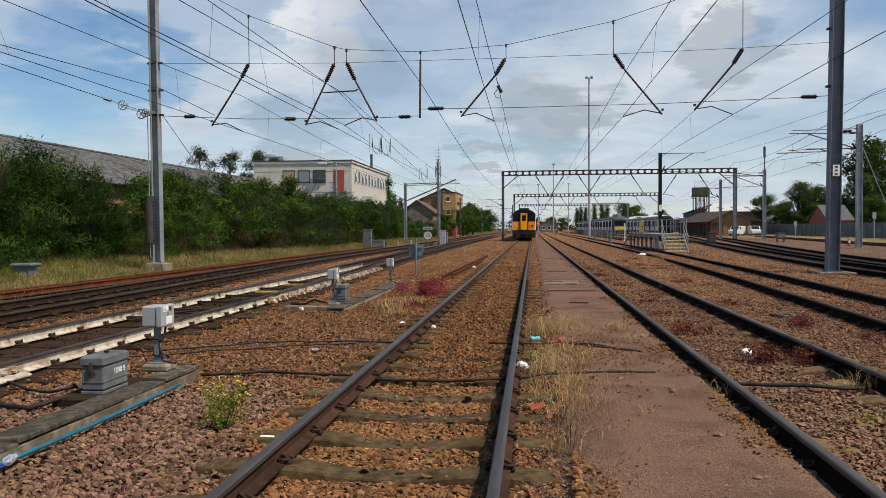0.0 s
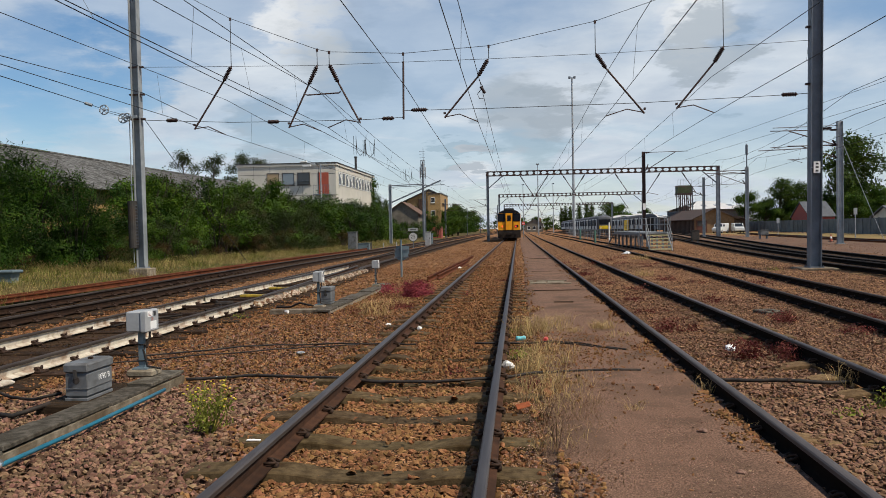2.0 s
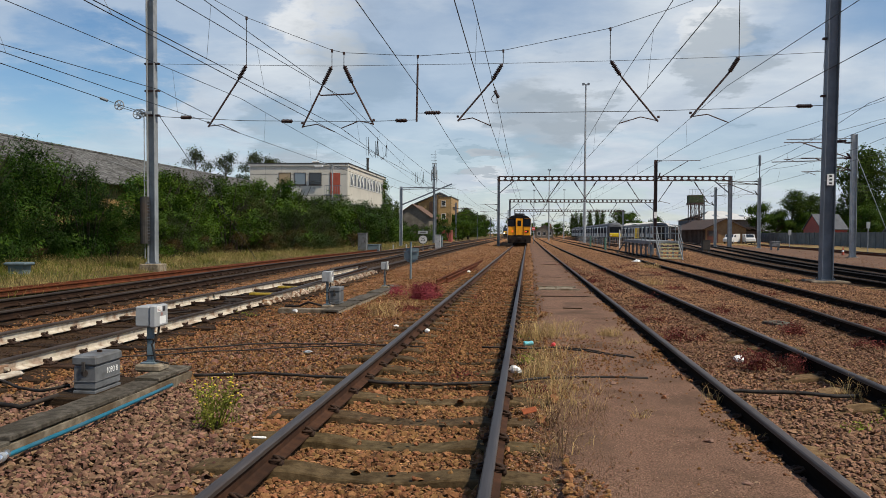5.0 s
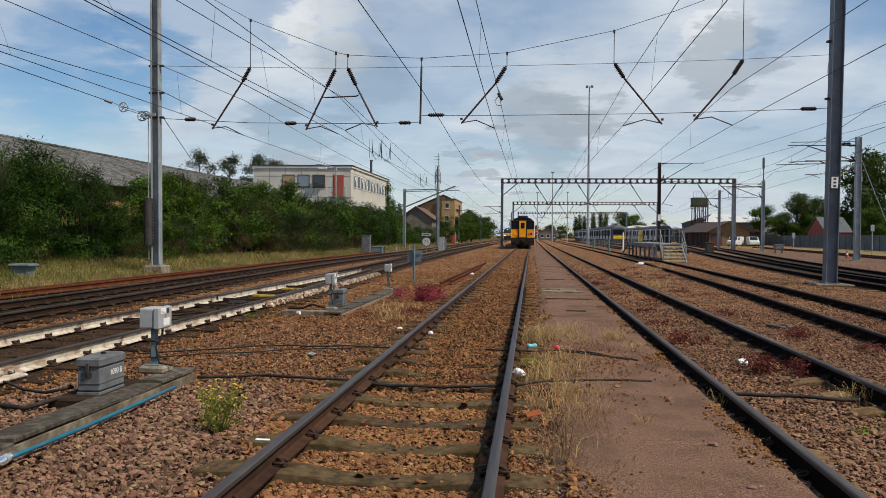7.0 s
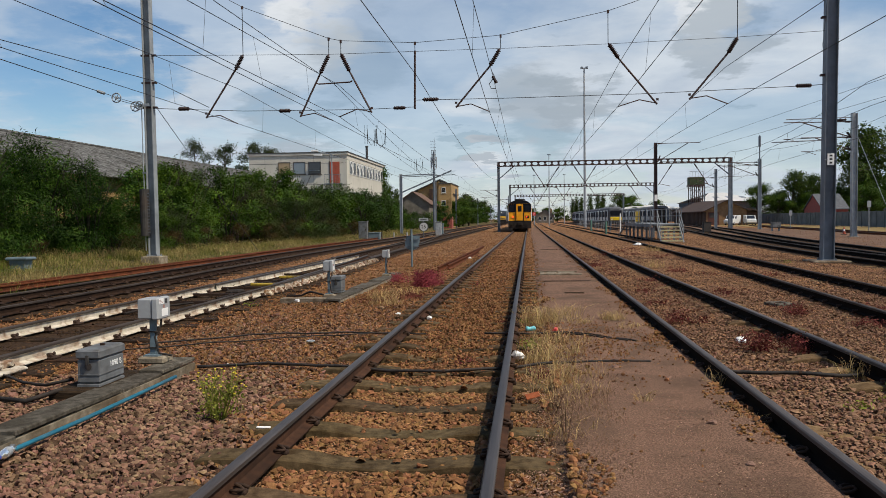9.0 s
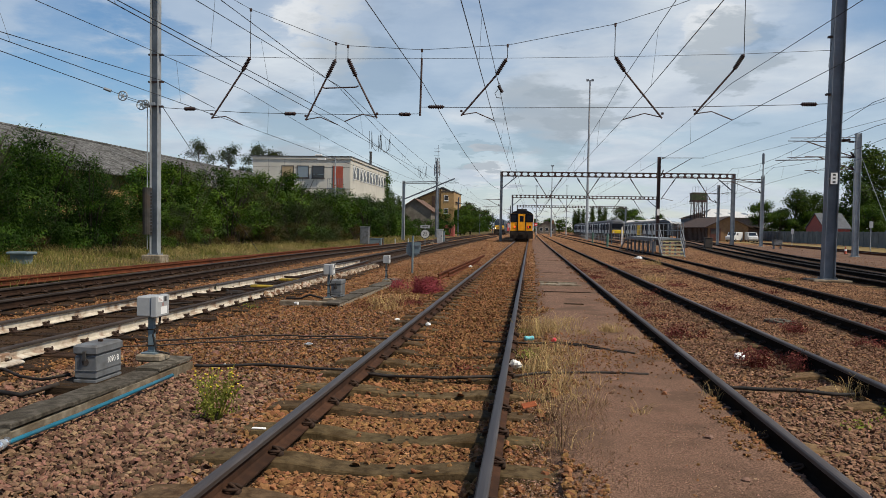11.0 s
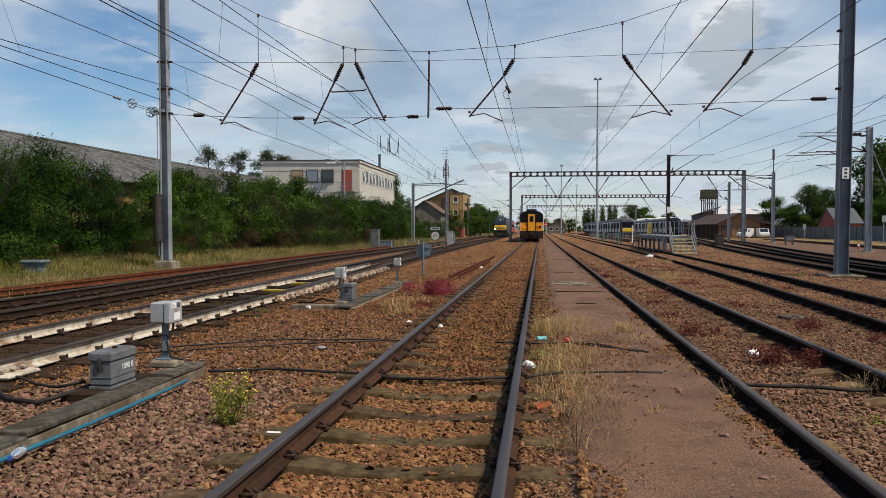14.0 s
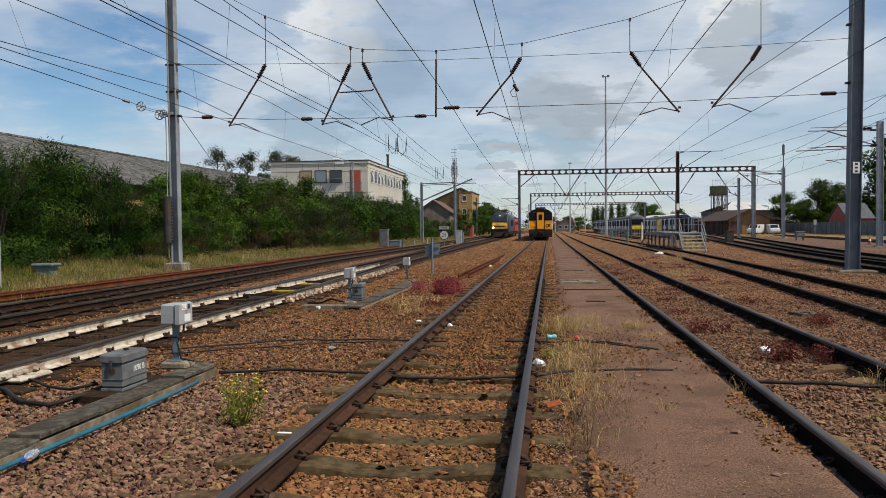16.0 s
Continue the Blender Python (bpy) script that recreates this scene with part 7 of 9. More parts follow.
def street_lamp(x, y, h, side=-1):
    t = thing("street_lamp", "slim pale street lamp with a short arm", "street lamp")
    part("column", Shape().tube([(x, y, 0), (x, y, h)], 0.07, 7), M_GALV, t)
    part("arm", Shape().tube([(x, y, h), (x + side * 1.6, y, h + 0.35)], 0.045, 6), M_GALV, t)
    part("lantern", Shape().box(x + side * 1.6 - 0.45, x + side * 1.6 + 0.2, y - 0.14, y + 0.14, h + 0.3, h + 0.46, bev=0.03), M_LABEL, t)
    return t


street_lamp(-19.6, 80, 8.3)


def telecom():
    t = thing("telecom_mast", "slender grey telecom mast with panel aerials", "mast", at=pose(-13.1, 113, 0.2))
    part("column", Shape().tube([(0, 0, 0), (0, 0, 5.5), (0, 0, 11.0)], 0.14, 10, ends=[0.20, 0.17, 0.12]), M_GALVDARK, t)
    part("top_pole", Shape().tube([(0.1, 0, 10.6), (0.1, 0, 12.9)], 0.035, 6), M_GALVDARK, t)
    for a in range(4):
        c, s = math.cos(a * 1.571 + 0.4), math.sin(a * 1.571 + 0.4)
        q = part("panel_aerial", Shape().box(c * 0.36 - 0.09, c * 0.36 + 0.09, s * 0.36 - 0.07, s * 0.36 + 0.07, 9.1 if a % 2 else 8.6, 10.7 if a % 2 else 10.2, bev=0.03), M_GREYBOX, t)
        for z in (8.9, 9.7):
            part("aerial_bracket", Shape().tube([(0, 0, z), (c * 0.36, s * 0.36, z)], 0.04, 5), M_GALVDARK, q)
        part("frame_post", Shape().tube([(c * 0.30, s * 0.30, 7.6), (c * 0.30, s * 0.30, 11.2)], 0.028, 5), M_GALVDARK, t)
    for z in (7.7, 8.4, 9.1, 9.8, 10.5, 11.1):
        part("ring_frame", Shape().tube([(0.32 * math.cos(k * 0.785), 0.32 * math.sin(k * 0.785), z) for k in range(9)], 0.022, 5), M_GALVDARK, t)
    for z in (11.5, 12.0, 12.4):
        part("cross_aerial", Shape().tube([(-0.5, 0, z), (0.35, 0, z + 0.02)], 0.025, 5), M_GALVDARK, t)
    part("cable_tray", Shape().box(0.2, 0.34, -0.05, 0.05, 0, 7), M_GALVDARK, t)
    return t


telecom()


def pitched_house(name, label, x0, x1, y0, y1, eave, ridge, wall, roof, windows=(), along="y", overhang=0.35):
    """A house with a pitched roof; the ridge runs along y (gable to the viewer) or along x."""
    t = thing(name, label, "house")
    s = Shape()
    if along == "y":
        xm = (x0 + x1) / 2
        pr = [(x0, 0), (x1, 0), (x1, eave), (xm, ridge - 0.15), (x0, eave)]
        s.loft([[(a, y0, b) for a, b in pr], [(a, y1, b) for a, b in pr]])
        r = Shape()
        for sgn, xe in ((-1, x0), (1, x1)):
            dz = (ridge - eave) / (abs(xe - xm)) * overhang
            r.loft([[(xm, yy, ridge), (xe + sgn * overhang, yy, eave - dz + 0.15), (xe + sgn * overhang, yy, eave - dz), (xm, yy, ridge - 0.15)] for yy in (y0 - overhang, y1 + overhang)])
    else:
        ym = (y0 + y1) / 2
        pr = [(y0, 0), (y1, 0), (y1, eave), (ym, ridge - 0.15), (y0, eave)]
        s.loft([[(x0, a, b) for a, b in pr], [(x1, a, b) for a, b in pr]])
        r = Shape()
        for sgn, ye in ((-1, y0), (1, y1)):
            dz = (ridge - eave) / (abs(ye - ym)) * overhang
            r.loft([[(xx, ym, ridge), (xx, ye + sgn * overhang, eave - dz + 0.15), (xx, ye + sgn * overhang, eave - dz), (xx, ym, ridge - 0.15)] for xx in (x0 - overhang, x1 + overhang)])
    part("wall", s, wall, t)
    part("roof", r, roof, t)
    for xa, xb, za, zb in windows:
        window(t, xa, xb, za, zb, y0, M_WINDOW, M_WHITEFRAME)
    return t


fl = thing("apartment_block", "buff brick block of flats with a sloping wing roof", "building")
part("wall", Shape().box(-16.6, -14.2, 150, 166, 0, 8.3), M_BUFFBRICK, fl)
part("roof_edge", Shape().box(-16.6, -14.1, 149.9, 166.1, 8.3, 8.42), M_ROOFTRIM, fl)
part("wing_wall", Shape().loft([[(x, y, z) for x, z in ((-20.6, 0), (-16.603, 0), (-16.603, 8.85), (-20.6, 7.1))] for y in (150.6, 164)]), M_BUFFBRICK, fl, "paler buff brick wing")
part("wing_roof", Shape().loft([[(x, y, z) for x, z in ((-21.3, 6.84), (-16.3, 9.03), (-16.3, 9.2), (-21.3, 7.01))] for y in (150.1, 164.4)]), M_ROOFTRIM, fl, "dark sloping roof slab")
for xa, z in ((-16.0, 6.6), (-16.0, 4.2), (-16.0, 1.9)):
    window(fl, xa, xa + 0.8, z, z + 1.0, 150, M_WINDOW, M_WHITEFRAME)
for z in (6.6, 4.2):
    part("balcony_slab", Shape().box(-14.199, -13.9, 153, 160, z - 0.2, z - 0.05), M_ROOFTRIM, fl)
part("chimney", Shape().box(-18.3, -17.7, 150.1, 150.55, 3.5, 7.4), M_WALLDARK, fl, "sooty brick chimney stack")
pitched_house("house", "grey rendered house with a brown tiled gable roof", -22.6, -16.9, 138, 149.5, 4.45, 6.55, M_GREYRENDER, M_ROOFTILEPALE)
sh = solid("shop_unit", Shape().box(-14.9, -13.3, 141.5, 144, 0, 2.1, bev=0.05), M_REDBRICK, "low red brick outbuilding by the line", "building")

# ---------------------------------------------------------------- yard buildings on the depot side
def depot_shed():
    t = pitched_house("depot_shed", "tan brick depot shed with a wide tiled gable roof", 31.9, 38.9, 150, 182, 2.75, 4.55, M_TANBRICK, M_ROOFTILE, along="y", overhang=0.7)
    d = part("door", Shape().box(32.2, 34.1, 149.93, 149.99, 0, 2.35), M_DOORDARK, t, "dark red door")
    part("door_window", Shape().box(32.4, 33.9, 149.90, 149.925, 1.35, 2.2), M_FRAME, d)
    part("lean_to", Shape().box(39.6, 43.4, 158, 172, 0, 2.3), M_ROOFTILE, t)
    part("lean_to_roof", Shape().loft([[(38.95, y, 3.3), (44.0, y, 2.3), (44.0, y, 2.45), (38.95, y, 3.45)] for y in (157, 173)]), M_ROOFTILE, t)
    for i in range(26):
        part("boarding", Shape().box(31.80, 31.895, 150.3 + i * 1.22, 151.1 + i * 1.22, 0, 2.4), M_ROOFTILE, t, "dark upright boarding")
    return t


depot_shed()


def water_tower():
    t = thing("water_tower", "old mossy water tank on a lattice steel tower", "water tower", at=pose(36.0, 180, 0) @ Matrix.Diagonal((0.86, 0.86, 0.99, 1.0)))
    s = Shape().box(-1.7, 1.7, -1.7, 1.7, 8.5, 10.2, bev=0.06)
    tank = part("tank", s, M_TANK, t, "green-stained riveted tank")
    for i in range(5):
        part("tank_rib", Shape().box(-1.7 + i * 0.83, -1.64 + i * 0.83, -1.77, -1.705, 8.5, 10.2), M_TANK, tank)
    part("platform", Shape().box(-1.85, 1.85, -1.85, 1.85, 8.15, 8.5), M_BROWNSTEEL, t)
    for i in range(6):
        x = -1.65 + 0.66 * i
        part("handrail_post", Shape().tube([(x, -1.6, 10.2), (x, -1.6, 11.4)], 0.03, 5), M_GALVDARK, t)
    part("handrail", Shape().tube([(-1.7, -1.6, 11.4), (1.7, -1.6, 11.4)], 0.03, 5), M_GALVDARK, t)
    for sx in (-1.4, -0.5, 0.5, 1.4):
        for sy in (-1.4, 1.4):
            part("leg", Shape().box(sx - 0.10, sx + 0.10, sy - 0.10, sy + 0.10, 0, 8.15), M_BROWNSTEEL, t)
    for z in (2.6, 5.2):
        part("girt", Shape().box(-1.5, 1.5, -1.5, -1.3, z, z + 0.2), M_BROWNSTEEL, t)
        for k in range(3):
            xa = -1.4 + k * 0.95
            part("brace", Shape().bar((xa, -1.42, z), (xa + 0.95, -1.42, z + 2.6), 0.07, 0.07), M_BROWNSTEEL, t)
            part("brace", Shape().bar((xa + 0.95, -1.42, z), (xa, -1.42, z + 2.6), 0.07, 0.07), M_BROWNSTEEL, t)
    part("ladder", Shape().box(2.0, 2.35, -0.1, 0.1, 0, 10.0), M_GALVDARK, t)
    return t


water_tower()
# a plain brick wall closes the yard behind the viewer
tagged(solid("wall_south", Shape().box(-70, 70, -15.0, -14.4, -0.2, 2.6), M_WALLDARK, "plain sooty brick wall closing the yard", "wall"), "plain sooty brick wall closing the yard", "wall", kind="structure")


def hall(x0, x1, y0, eave, ridge, label):
    t = thing("storage_hall", label, "building")
    part("wall", Shape().box(x0 + 0.5, x1 - 0.5, y0 + 2, y0 + 40, 0, eave), M_GREYROOF, t)
    part("roof", Shape().loft([[(x + hip * (z > eave), y, z) for y, z in ((y0, eave), (y0 + 21, ridge), (y0 + 42, eave), (y0 + 21, ridge - 0.15))] for x, hip in ((x0, 7), (x1, -7))]), M_WHITEROOF, t)
    n = int((x1 - x0) / 4.2)
    for i in range(n):
        x = x0 + 1.5 + i * 4.2
        k = (ridge - eave) / 21
        part("rooflight", Shape().loft([[(x, y0 + 7, eave + 7 * k + 0.04), (x + 1.6, y0 + 7, eave + 7 * k + 0.04), (x + 1.6, y0 + 7, eave + 7 * k - 0.1), (x, y0 + 7, eave + 7 * k - 0.1)], [(x, y0 + 11, eave + 11 * k + 0.04), (x + 1.6, y0 + 11, eave + 11 * k + 0.04), (x + 1.6, y0 + 11, eave + 11 * k - 0.1), (x, y0 + 11, eave + 11 * k - 0.1)]]), M_WINDOW, t)
    return t


hall(54, 73, 262, 6.4, 9.6, "wide storage hall with a white sheet roof")
hall(30, 53.8, 276, 4.2, 6.0, "lower storage hall with a pale sheet roof")
pitched_house("station_building", "far grey-brown gabled building at the yard's end", 2.9, 9.4, 300, 318, 2.9, 4.9, M_GREYRENDER, M_GREYROOF, ((3.6, 4.7, 1.0, 2.2), (5.6, 6.7, 1.0, 2.2), (7.6, 8.7, 1.0, 2.2)))
part("chimney", Shape().box(8.2, 8.8, 305, 306, 3.4, 5.2), M_BROWNBRICK, bpy.data.objects["station_building"])
pitched_house("house", "red brick gabled house behind the fence", 48.2, 52.2, 139, 148, 2.6, 5.2, M_REDBRICK, M_GREYROOF, ((49.2, 50.4, 0.6, 1.7),), along="x", overhang=0.2)
pitched_house("house", "low dark-roofed bungalow behind the fence", 46.5, 56.0, 104, 111, 2.2, 3.6, M_PANELWALL, M_GREYROOF, ((48, 49.5, 0.9, 1.9), (52, 53.5, 0.9, 1.9)), along="x")


def fence():
    t = thing("fence", "grey steel palisade fence along the yard", "fence")
    a, b = Vector((47.6, 178, 0.05)), Vector((38.4, 66, 0.05))
    n = 41
    pale = Shape()
    prof = []
    for k in range(9):
        x0 = k * 0.306
        prof += [(x0, 0.0), (x0 + 0.08, 0.03), (x0 + 0.20, 0.03), (x0 + 0.28, 0.0)]
    back = [(a, b - 0.01) for a, b in reversed(prof)]
    pale.loft([[(a, b, 0.05) for a, b in prof + back], [(a, b, 1.95) for a, b in prof + back]])
    me = pale.mesh("panel")
    me.materials.append(M_FENCE)
    post = Shape().box(-0.06, 0.06, -0.06, 0.06, 0, 2.0).mesh("post")
    post.materials.append(M_FENCE)
    d = (b - a) / n
    ang = math.degrees(math.atan2(d.y, d.x))
    for i in range(n):
        p = a + d * i
        q = part("panel", me, None, t)
        q.matrix_basis = pose(p.x, p.y, p.z, 0, 0, ang)
        q = part("post", post, None, t)
        q.matrix_basis = pose(p.x, p.y, p.z, 0, 0, ang)
    return t


fence()


def van(x, y, turn, label):
    t = thing("van", label, "van", "parked vans", at=pose(x, y, 0.03, 0, 0, turn) @ Matrix.Scale(0.88, 4))
    pr = [(-2.3, 0.35), (2.2, 0.35), (2.35, 0.6), (2.3, 1.0), (1.35, 1.25), (0.75, 1.9), (-2.25, 1.95), (-2.35, 1.0)]
    s = Shape()
    s.loft([[(a * 1.0, sy, b if b < 1.2 else b - (0.05 if abs(sy) > 0.8 else 0)) for a, b in pr] for sy in (-0.88, -0.8, 0.8, 0.88)])
    part("body", s, M_VANWHITE, t)
    part("windscreen", Shape().loft([[(0.80, -0.7, 1.87), (1.38, -0.75, 1.28), (1.40, -0.75, 1.27), (0.83, -0.7, 1.88)], [(0.80, 0.7, 1.87), (1.38, 0.75, 1.28), (1.40, 0.75, 1.27), (0.83, 0.7, 1.88)]]), M_WINDOW, t)
    for sy in (-0.886, 0.88):
        part("side_window", Shape().add([(0.05, sy, 1.3), (1.1, sy, 1.3), (0.72, sy, 1.75), (0.05, sy, 1.75), (0.05, sy + 0.006, 1.3), (1.1, sy + 0.006, 1.3), (0.72, sy + 0.006, 1.75), (0.05, sy + 0.006, 1.75)], [(0, 1, 2, 3), (7, 6, 5, 4), (0, 4, 5, 1), (1, 5, 6, 2), (2, 6, 7, 3), (3, 7, 4, 0)]), M_WINDOW, t)
    for sx in (-1.5, 1.45):
        for sy in (-0.8, 0.8):
            w = part("wheel", Shape().tube([(sx, sy - 0.1, 0.31), (sx, sy + 0.1, 0.31)], 0.31, 14), M_TRAINBLACK, t)
            part("hubcap", Shape().tube([(sx, sy - 0.115, 0.31), (sx, sy + 0.115, 0.31)], 0.16, 10), M_GALV, w)
    return t


van(35.6, 146.5, 236, "white panel van parked by the depot shed")
van(38.4, 146, 266, "white van parked end on by the fence")

# ---------------------------------------------------------------- steel access platform
def access_platform():
    t = thing("access_platform", "grey steel train access platform with steps and rails", "platform", at=pose(8.72, 52.6, 0) @ Matrix.Diagonal((0.94, 1.0, 0.9, 1.0)))
    for i in range(9):
        part("deck_plank", Shape().box(-1.05, 1.05, i * 1.5, i * 1.5 + 1.46, 1.18, 1.30), M_PLATFORM, t)
    part("deck_beam", Shape().box(-1.08, -0.98, 0, 13.5, 1.06, 1.175), M_GALVDARK, t)
    part("deck_beam", Shape().box(0.98, 1.08, 0, 13.5, 1.06, 1.175), M_GALVDARK, t)
    for i in range(7):
        for x in (-0.95, 0.95):
            part("leg", Shape().box(x - 0.06, x + 0.06, i * 2.2 + 0.05, i * 2.2 + 0.17, 0, 1.055), M_GALVDARK, t)
    # steps towards the viewer
    for i in range(5):
        z, y = 1.12 - i * 0.235, -0.30 - i * 0.30
        part("tread", Shape().box(-0.58, 0.78, y - 0.15, y + 0.15, z - 0.09, z), M_YELLOWEDGE, t, "worn pale step")
    for x in (-0.62, 0.82):
        part("stringer", Shape().bar((x, 0.0, 1.25), (x, -1.75, -0.02), 0.06, 0.20), M_PLATFORM, t)
        for y, z in ((-0.1, 1.2), (-1.6, 0.1)):
            part("stair_post", Shape().tube([(x, y, z), (x, y, z + 1.05)], 0.028, 6), M_PLATFORM, t)
        for k in (0.55, 1.05):
            part("stair_rail", Shape().tube([(x, -0.02, 1.22 + k), (x, -1.6, 0.1 + k)], 0.028, 6), M_PLATFORM, t)
    for x in (-1.02, 1.02):
        for i in range(8):
            y = 0.05 + i * 1.9
            part("rail_post", Shape().tube([(x, y, 1.3), (x, y, 2.4)], 0.03, 6), M_PLATFORM, t)
        for z in (1.85, 2.4):
            part("guard_rail", Shape().tube([(x, 0.05, z), (x, 13.4, z)], 0.03, 6), M_PLATFORM, t)
    part("end_brace", Shape().bar((-1.0, 13.4, 1.2), (-1.5, 14.6, 0.05), 0.08, 0.08), M_GALVDARK, t)
    part("yellow_board", Shape().box(-0.3, 0.1, 12.9, 12.95, 1.4, 2.3), M_YELLOW, t)
    return t


access_platform()

# ---------------------------------------------------------------- trains
def coach_shell(length, w, z0, z1, roof, waist=0.03, nose=0.0):
    """The shell of a rail vehicle from y = 0 (front) backwards to y = length: sides curve in to the roof."""
    pr = []
    for a in range(0, 7):
        f = a / 6
        pr.append((w / 2 - waist * (1 - f) ** 2 * 2, z0 + (z1 - z0) * f))
    for a in range(1, 7):
        g = a / 6 * math.pi / 2
        pr.append((w / 2 * math.cos(g) ** 0.75 if g < 1.5707 else 0.0, z1 + (roof - z1) * math.sin(g)))
    full = pr + [(-x, z) for x, z in reversed(pr[:-1])]
    return full


def bogie(parent, y, wheels=(-1.2, 1.2), r=0.42):
    b = part("bogie", Shape().box(-1.12, 1.12, y - 1.75, y + 1.75, 0.48, 0.86, bev=0.05), M_UNDER, parent)
    for q in wheels:
        for sx in (-0.75, 0.75):
            part("wheel", Shape().tube([(sx - 0.06, y + q, r + 0.18), (sx + 0.06, y + q, r + 0.18)], r, 16), M_UNDER, b)


def emu():
    t = thing("electric_train", "stabled electric train with a yellow end and black windows", "train", at=pose(-0.985, 96.5, 0))
    W, L = 2.82, 19.8
    pr = coach_shell(L, W, 1.05, 2.95, 3.78)
    for k in range(3):
        y0 = k * (L + 0.6)
        b = part("coach_body", Shape().loft([[(x, y0, z) for x, z in pr], [(x, y0 + L, z) for x, z in pr]]), M_TRAINWHITE, t, "white coach side")
        rf = [(x, z + 0.012) for x, z in pr if z > 2.99]
        part("roof", Shape().loft([[(x * 1.006, y, z) for x, z in rf] for y in (y0 + 0.02, y0 + L - 0.02)]), M_TRAINROOF, b)
        part("underframe", Shape().box(-1.3, 1.3, y0 + 0.1, y0 + L - 0.1, 0.55, 1.045), M_UNDER, t)
        for i in range(7):
            for sx in (-1, 1):
                part("window", Shape().box(sx * 1.415 - 0.012, sx * 1.415 + 0.012, y0 + 1.6 + i * 2.5, y0 + 3.2 + i * 2.5, 2.0, 2.85), M_WINDOW, b)
        bogie(t, y0 + 2.9), bogie(t, y0 + L - 2.9)
        part("equipment_box", Shape().box(-1.25, 1.25, y0 + 6.5, y0 + 12.5, 0.38, 0.71, bev=0.05), M_UNDER, t)
    # the end: yellow panel, black upper part, gangway, lamps, buffers and coupler
    fr = [(x * 0.985, z) for x, z in pr]
    yel = [(x, z) for x, z in fr if z <= 2.02]
    end = part("end_panel", Shape().loft([[(x, y, z) for x, z in fr] for y in (-0.10, -0.005)]), M_EMUYELLOW, t, "yellow end with rounded edges")
    part("roof_dome", Shape().loft([[(x * 1.01, y, z + 0.02) for x, z in fr if z > 3.30] for y in (-0.17, 0.6)]), M_TRAINBLACK, end, "dark roof end")
    for sx in (-1, 1):
        a, b = sorted((sx * 0.49, sx * 1.345))
        part("cab_window_surround", Shape().box(a, b, -0.135, -0.101, 2.40, 3.36, bev=0.012), M_TRAINBLACK, end)
        a, b = sorted((sx * 0.56, sx * 1.26))
        part("cab_window", Shape().box(a, b, -0.150, -0.136, 2.50, 3.24), M_TRAINGLASS, end)
        part("tail_lamp_housing", Shape().box(sx * 0.88 - 0.22, sx * 0.88 + 0.22, -0.135, -0.101, 1.68, 1.96), M_TRAINBLACK if sx > 0 else M_EMUYELLOW, end)
        part("tail_lamp", Shape().tube([(sx * 0.80, -0.16, 1.82), (sx * 0.80, -0.137, 1.82)], 0.075, 10), M_REDLAMP, end, "lit red tail lamp")
        part("buffer", Shape().tube([(sx * 0.87, -0.55, 0.98), (sx * 0.87, -0.05, 0.98)], 0.16, 12, ends=[0.17, 0.09]), M_UNDER, end)
        part("corner_post", Shape().box(sx * 0.47 - 0.055, sx * 0.47 + 0.035, -0.22, -0.101, 1.38, 3.4), M_TRAINBLACK, end)
    # rounded corners; their white paints in the highlight where the corner catches the sun
    for sx in (-1, 1):
        ring = [(sx * 1.31, -0.101), (sx * 1.31, -0.12), (sx * 1.345, -0.115), (sx * 1.405, -0.03), (sx * 1.405, 0.25), (sx * 1.395, 0.25), (sx * 1.38, -0.101)]
        part("corner_pillar", Shape().loft([[(x, y, z) for x, y in ring] for z in (1.40, 2.38)]), M_TRAINWHITE, end, "rounded cab corner, its sunlit highlight painted white")
        ring = [(sx * 1.352, -0.101), (sx * 1.352, -0.12), (sx * 1.405, -0.03), (sx * 1.405, 0.25), (sx * 1.395, 0.25), (sx * 1.38, -0.101)]
        part("corner_pillar", Shape().loft([[(x * k, y, z) for x, y in ring] for z, k in ((2.385, 1.0), (2.95, 0.995), (3.30, 0.93))]), M_TRAINWHITE, end, "cab corner pillar, its sunlit highlight painted white")
    part("gangway_door", Shape().box(-0.40, 0.40, -0.20, -0.101, 1.40, 3.34, bev=0.015), M_EMUYELLOW, end)
    part("gangway_window", Shape().box(-0.22, 0.22, -0.216, -0.201, 2.45, 3.12), M_TRAINGLASS, end)
    part("coupler", Shape().box(-0.24, 0.24, -0.75, -0.101, 0.82, 1.12, bev=0.03), M_UNDER, end)
    part("buffer_beam", Shape().box(-1.36, 1.36, -0.16, -0.02, 0.45, 1.37), M_UNDER, end)
    for i in range(5):
        x = -0.9 + 0.4 * i
        part("hose", Shape().tube([(x, -0.14, 0.95), (x + 0.05, -0.32, 0.6), (x + 0.1, -0.2, 0.45)], 0.03, 5), M_UNDER, end)
    part("roof_pod", Shape().box(-0.6, 0.6, 0.5, 2.6, 3.76, 3.98, bev=0.05), M_TRAINROOF, t)
    part("horn", Shape().tube([(0.5, -0.1, 3.72), (0.5, -0.35, 3.76)], 0.05, 7), M_GALVDARK, t)
    return t


emu()


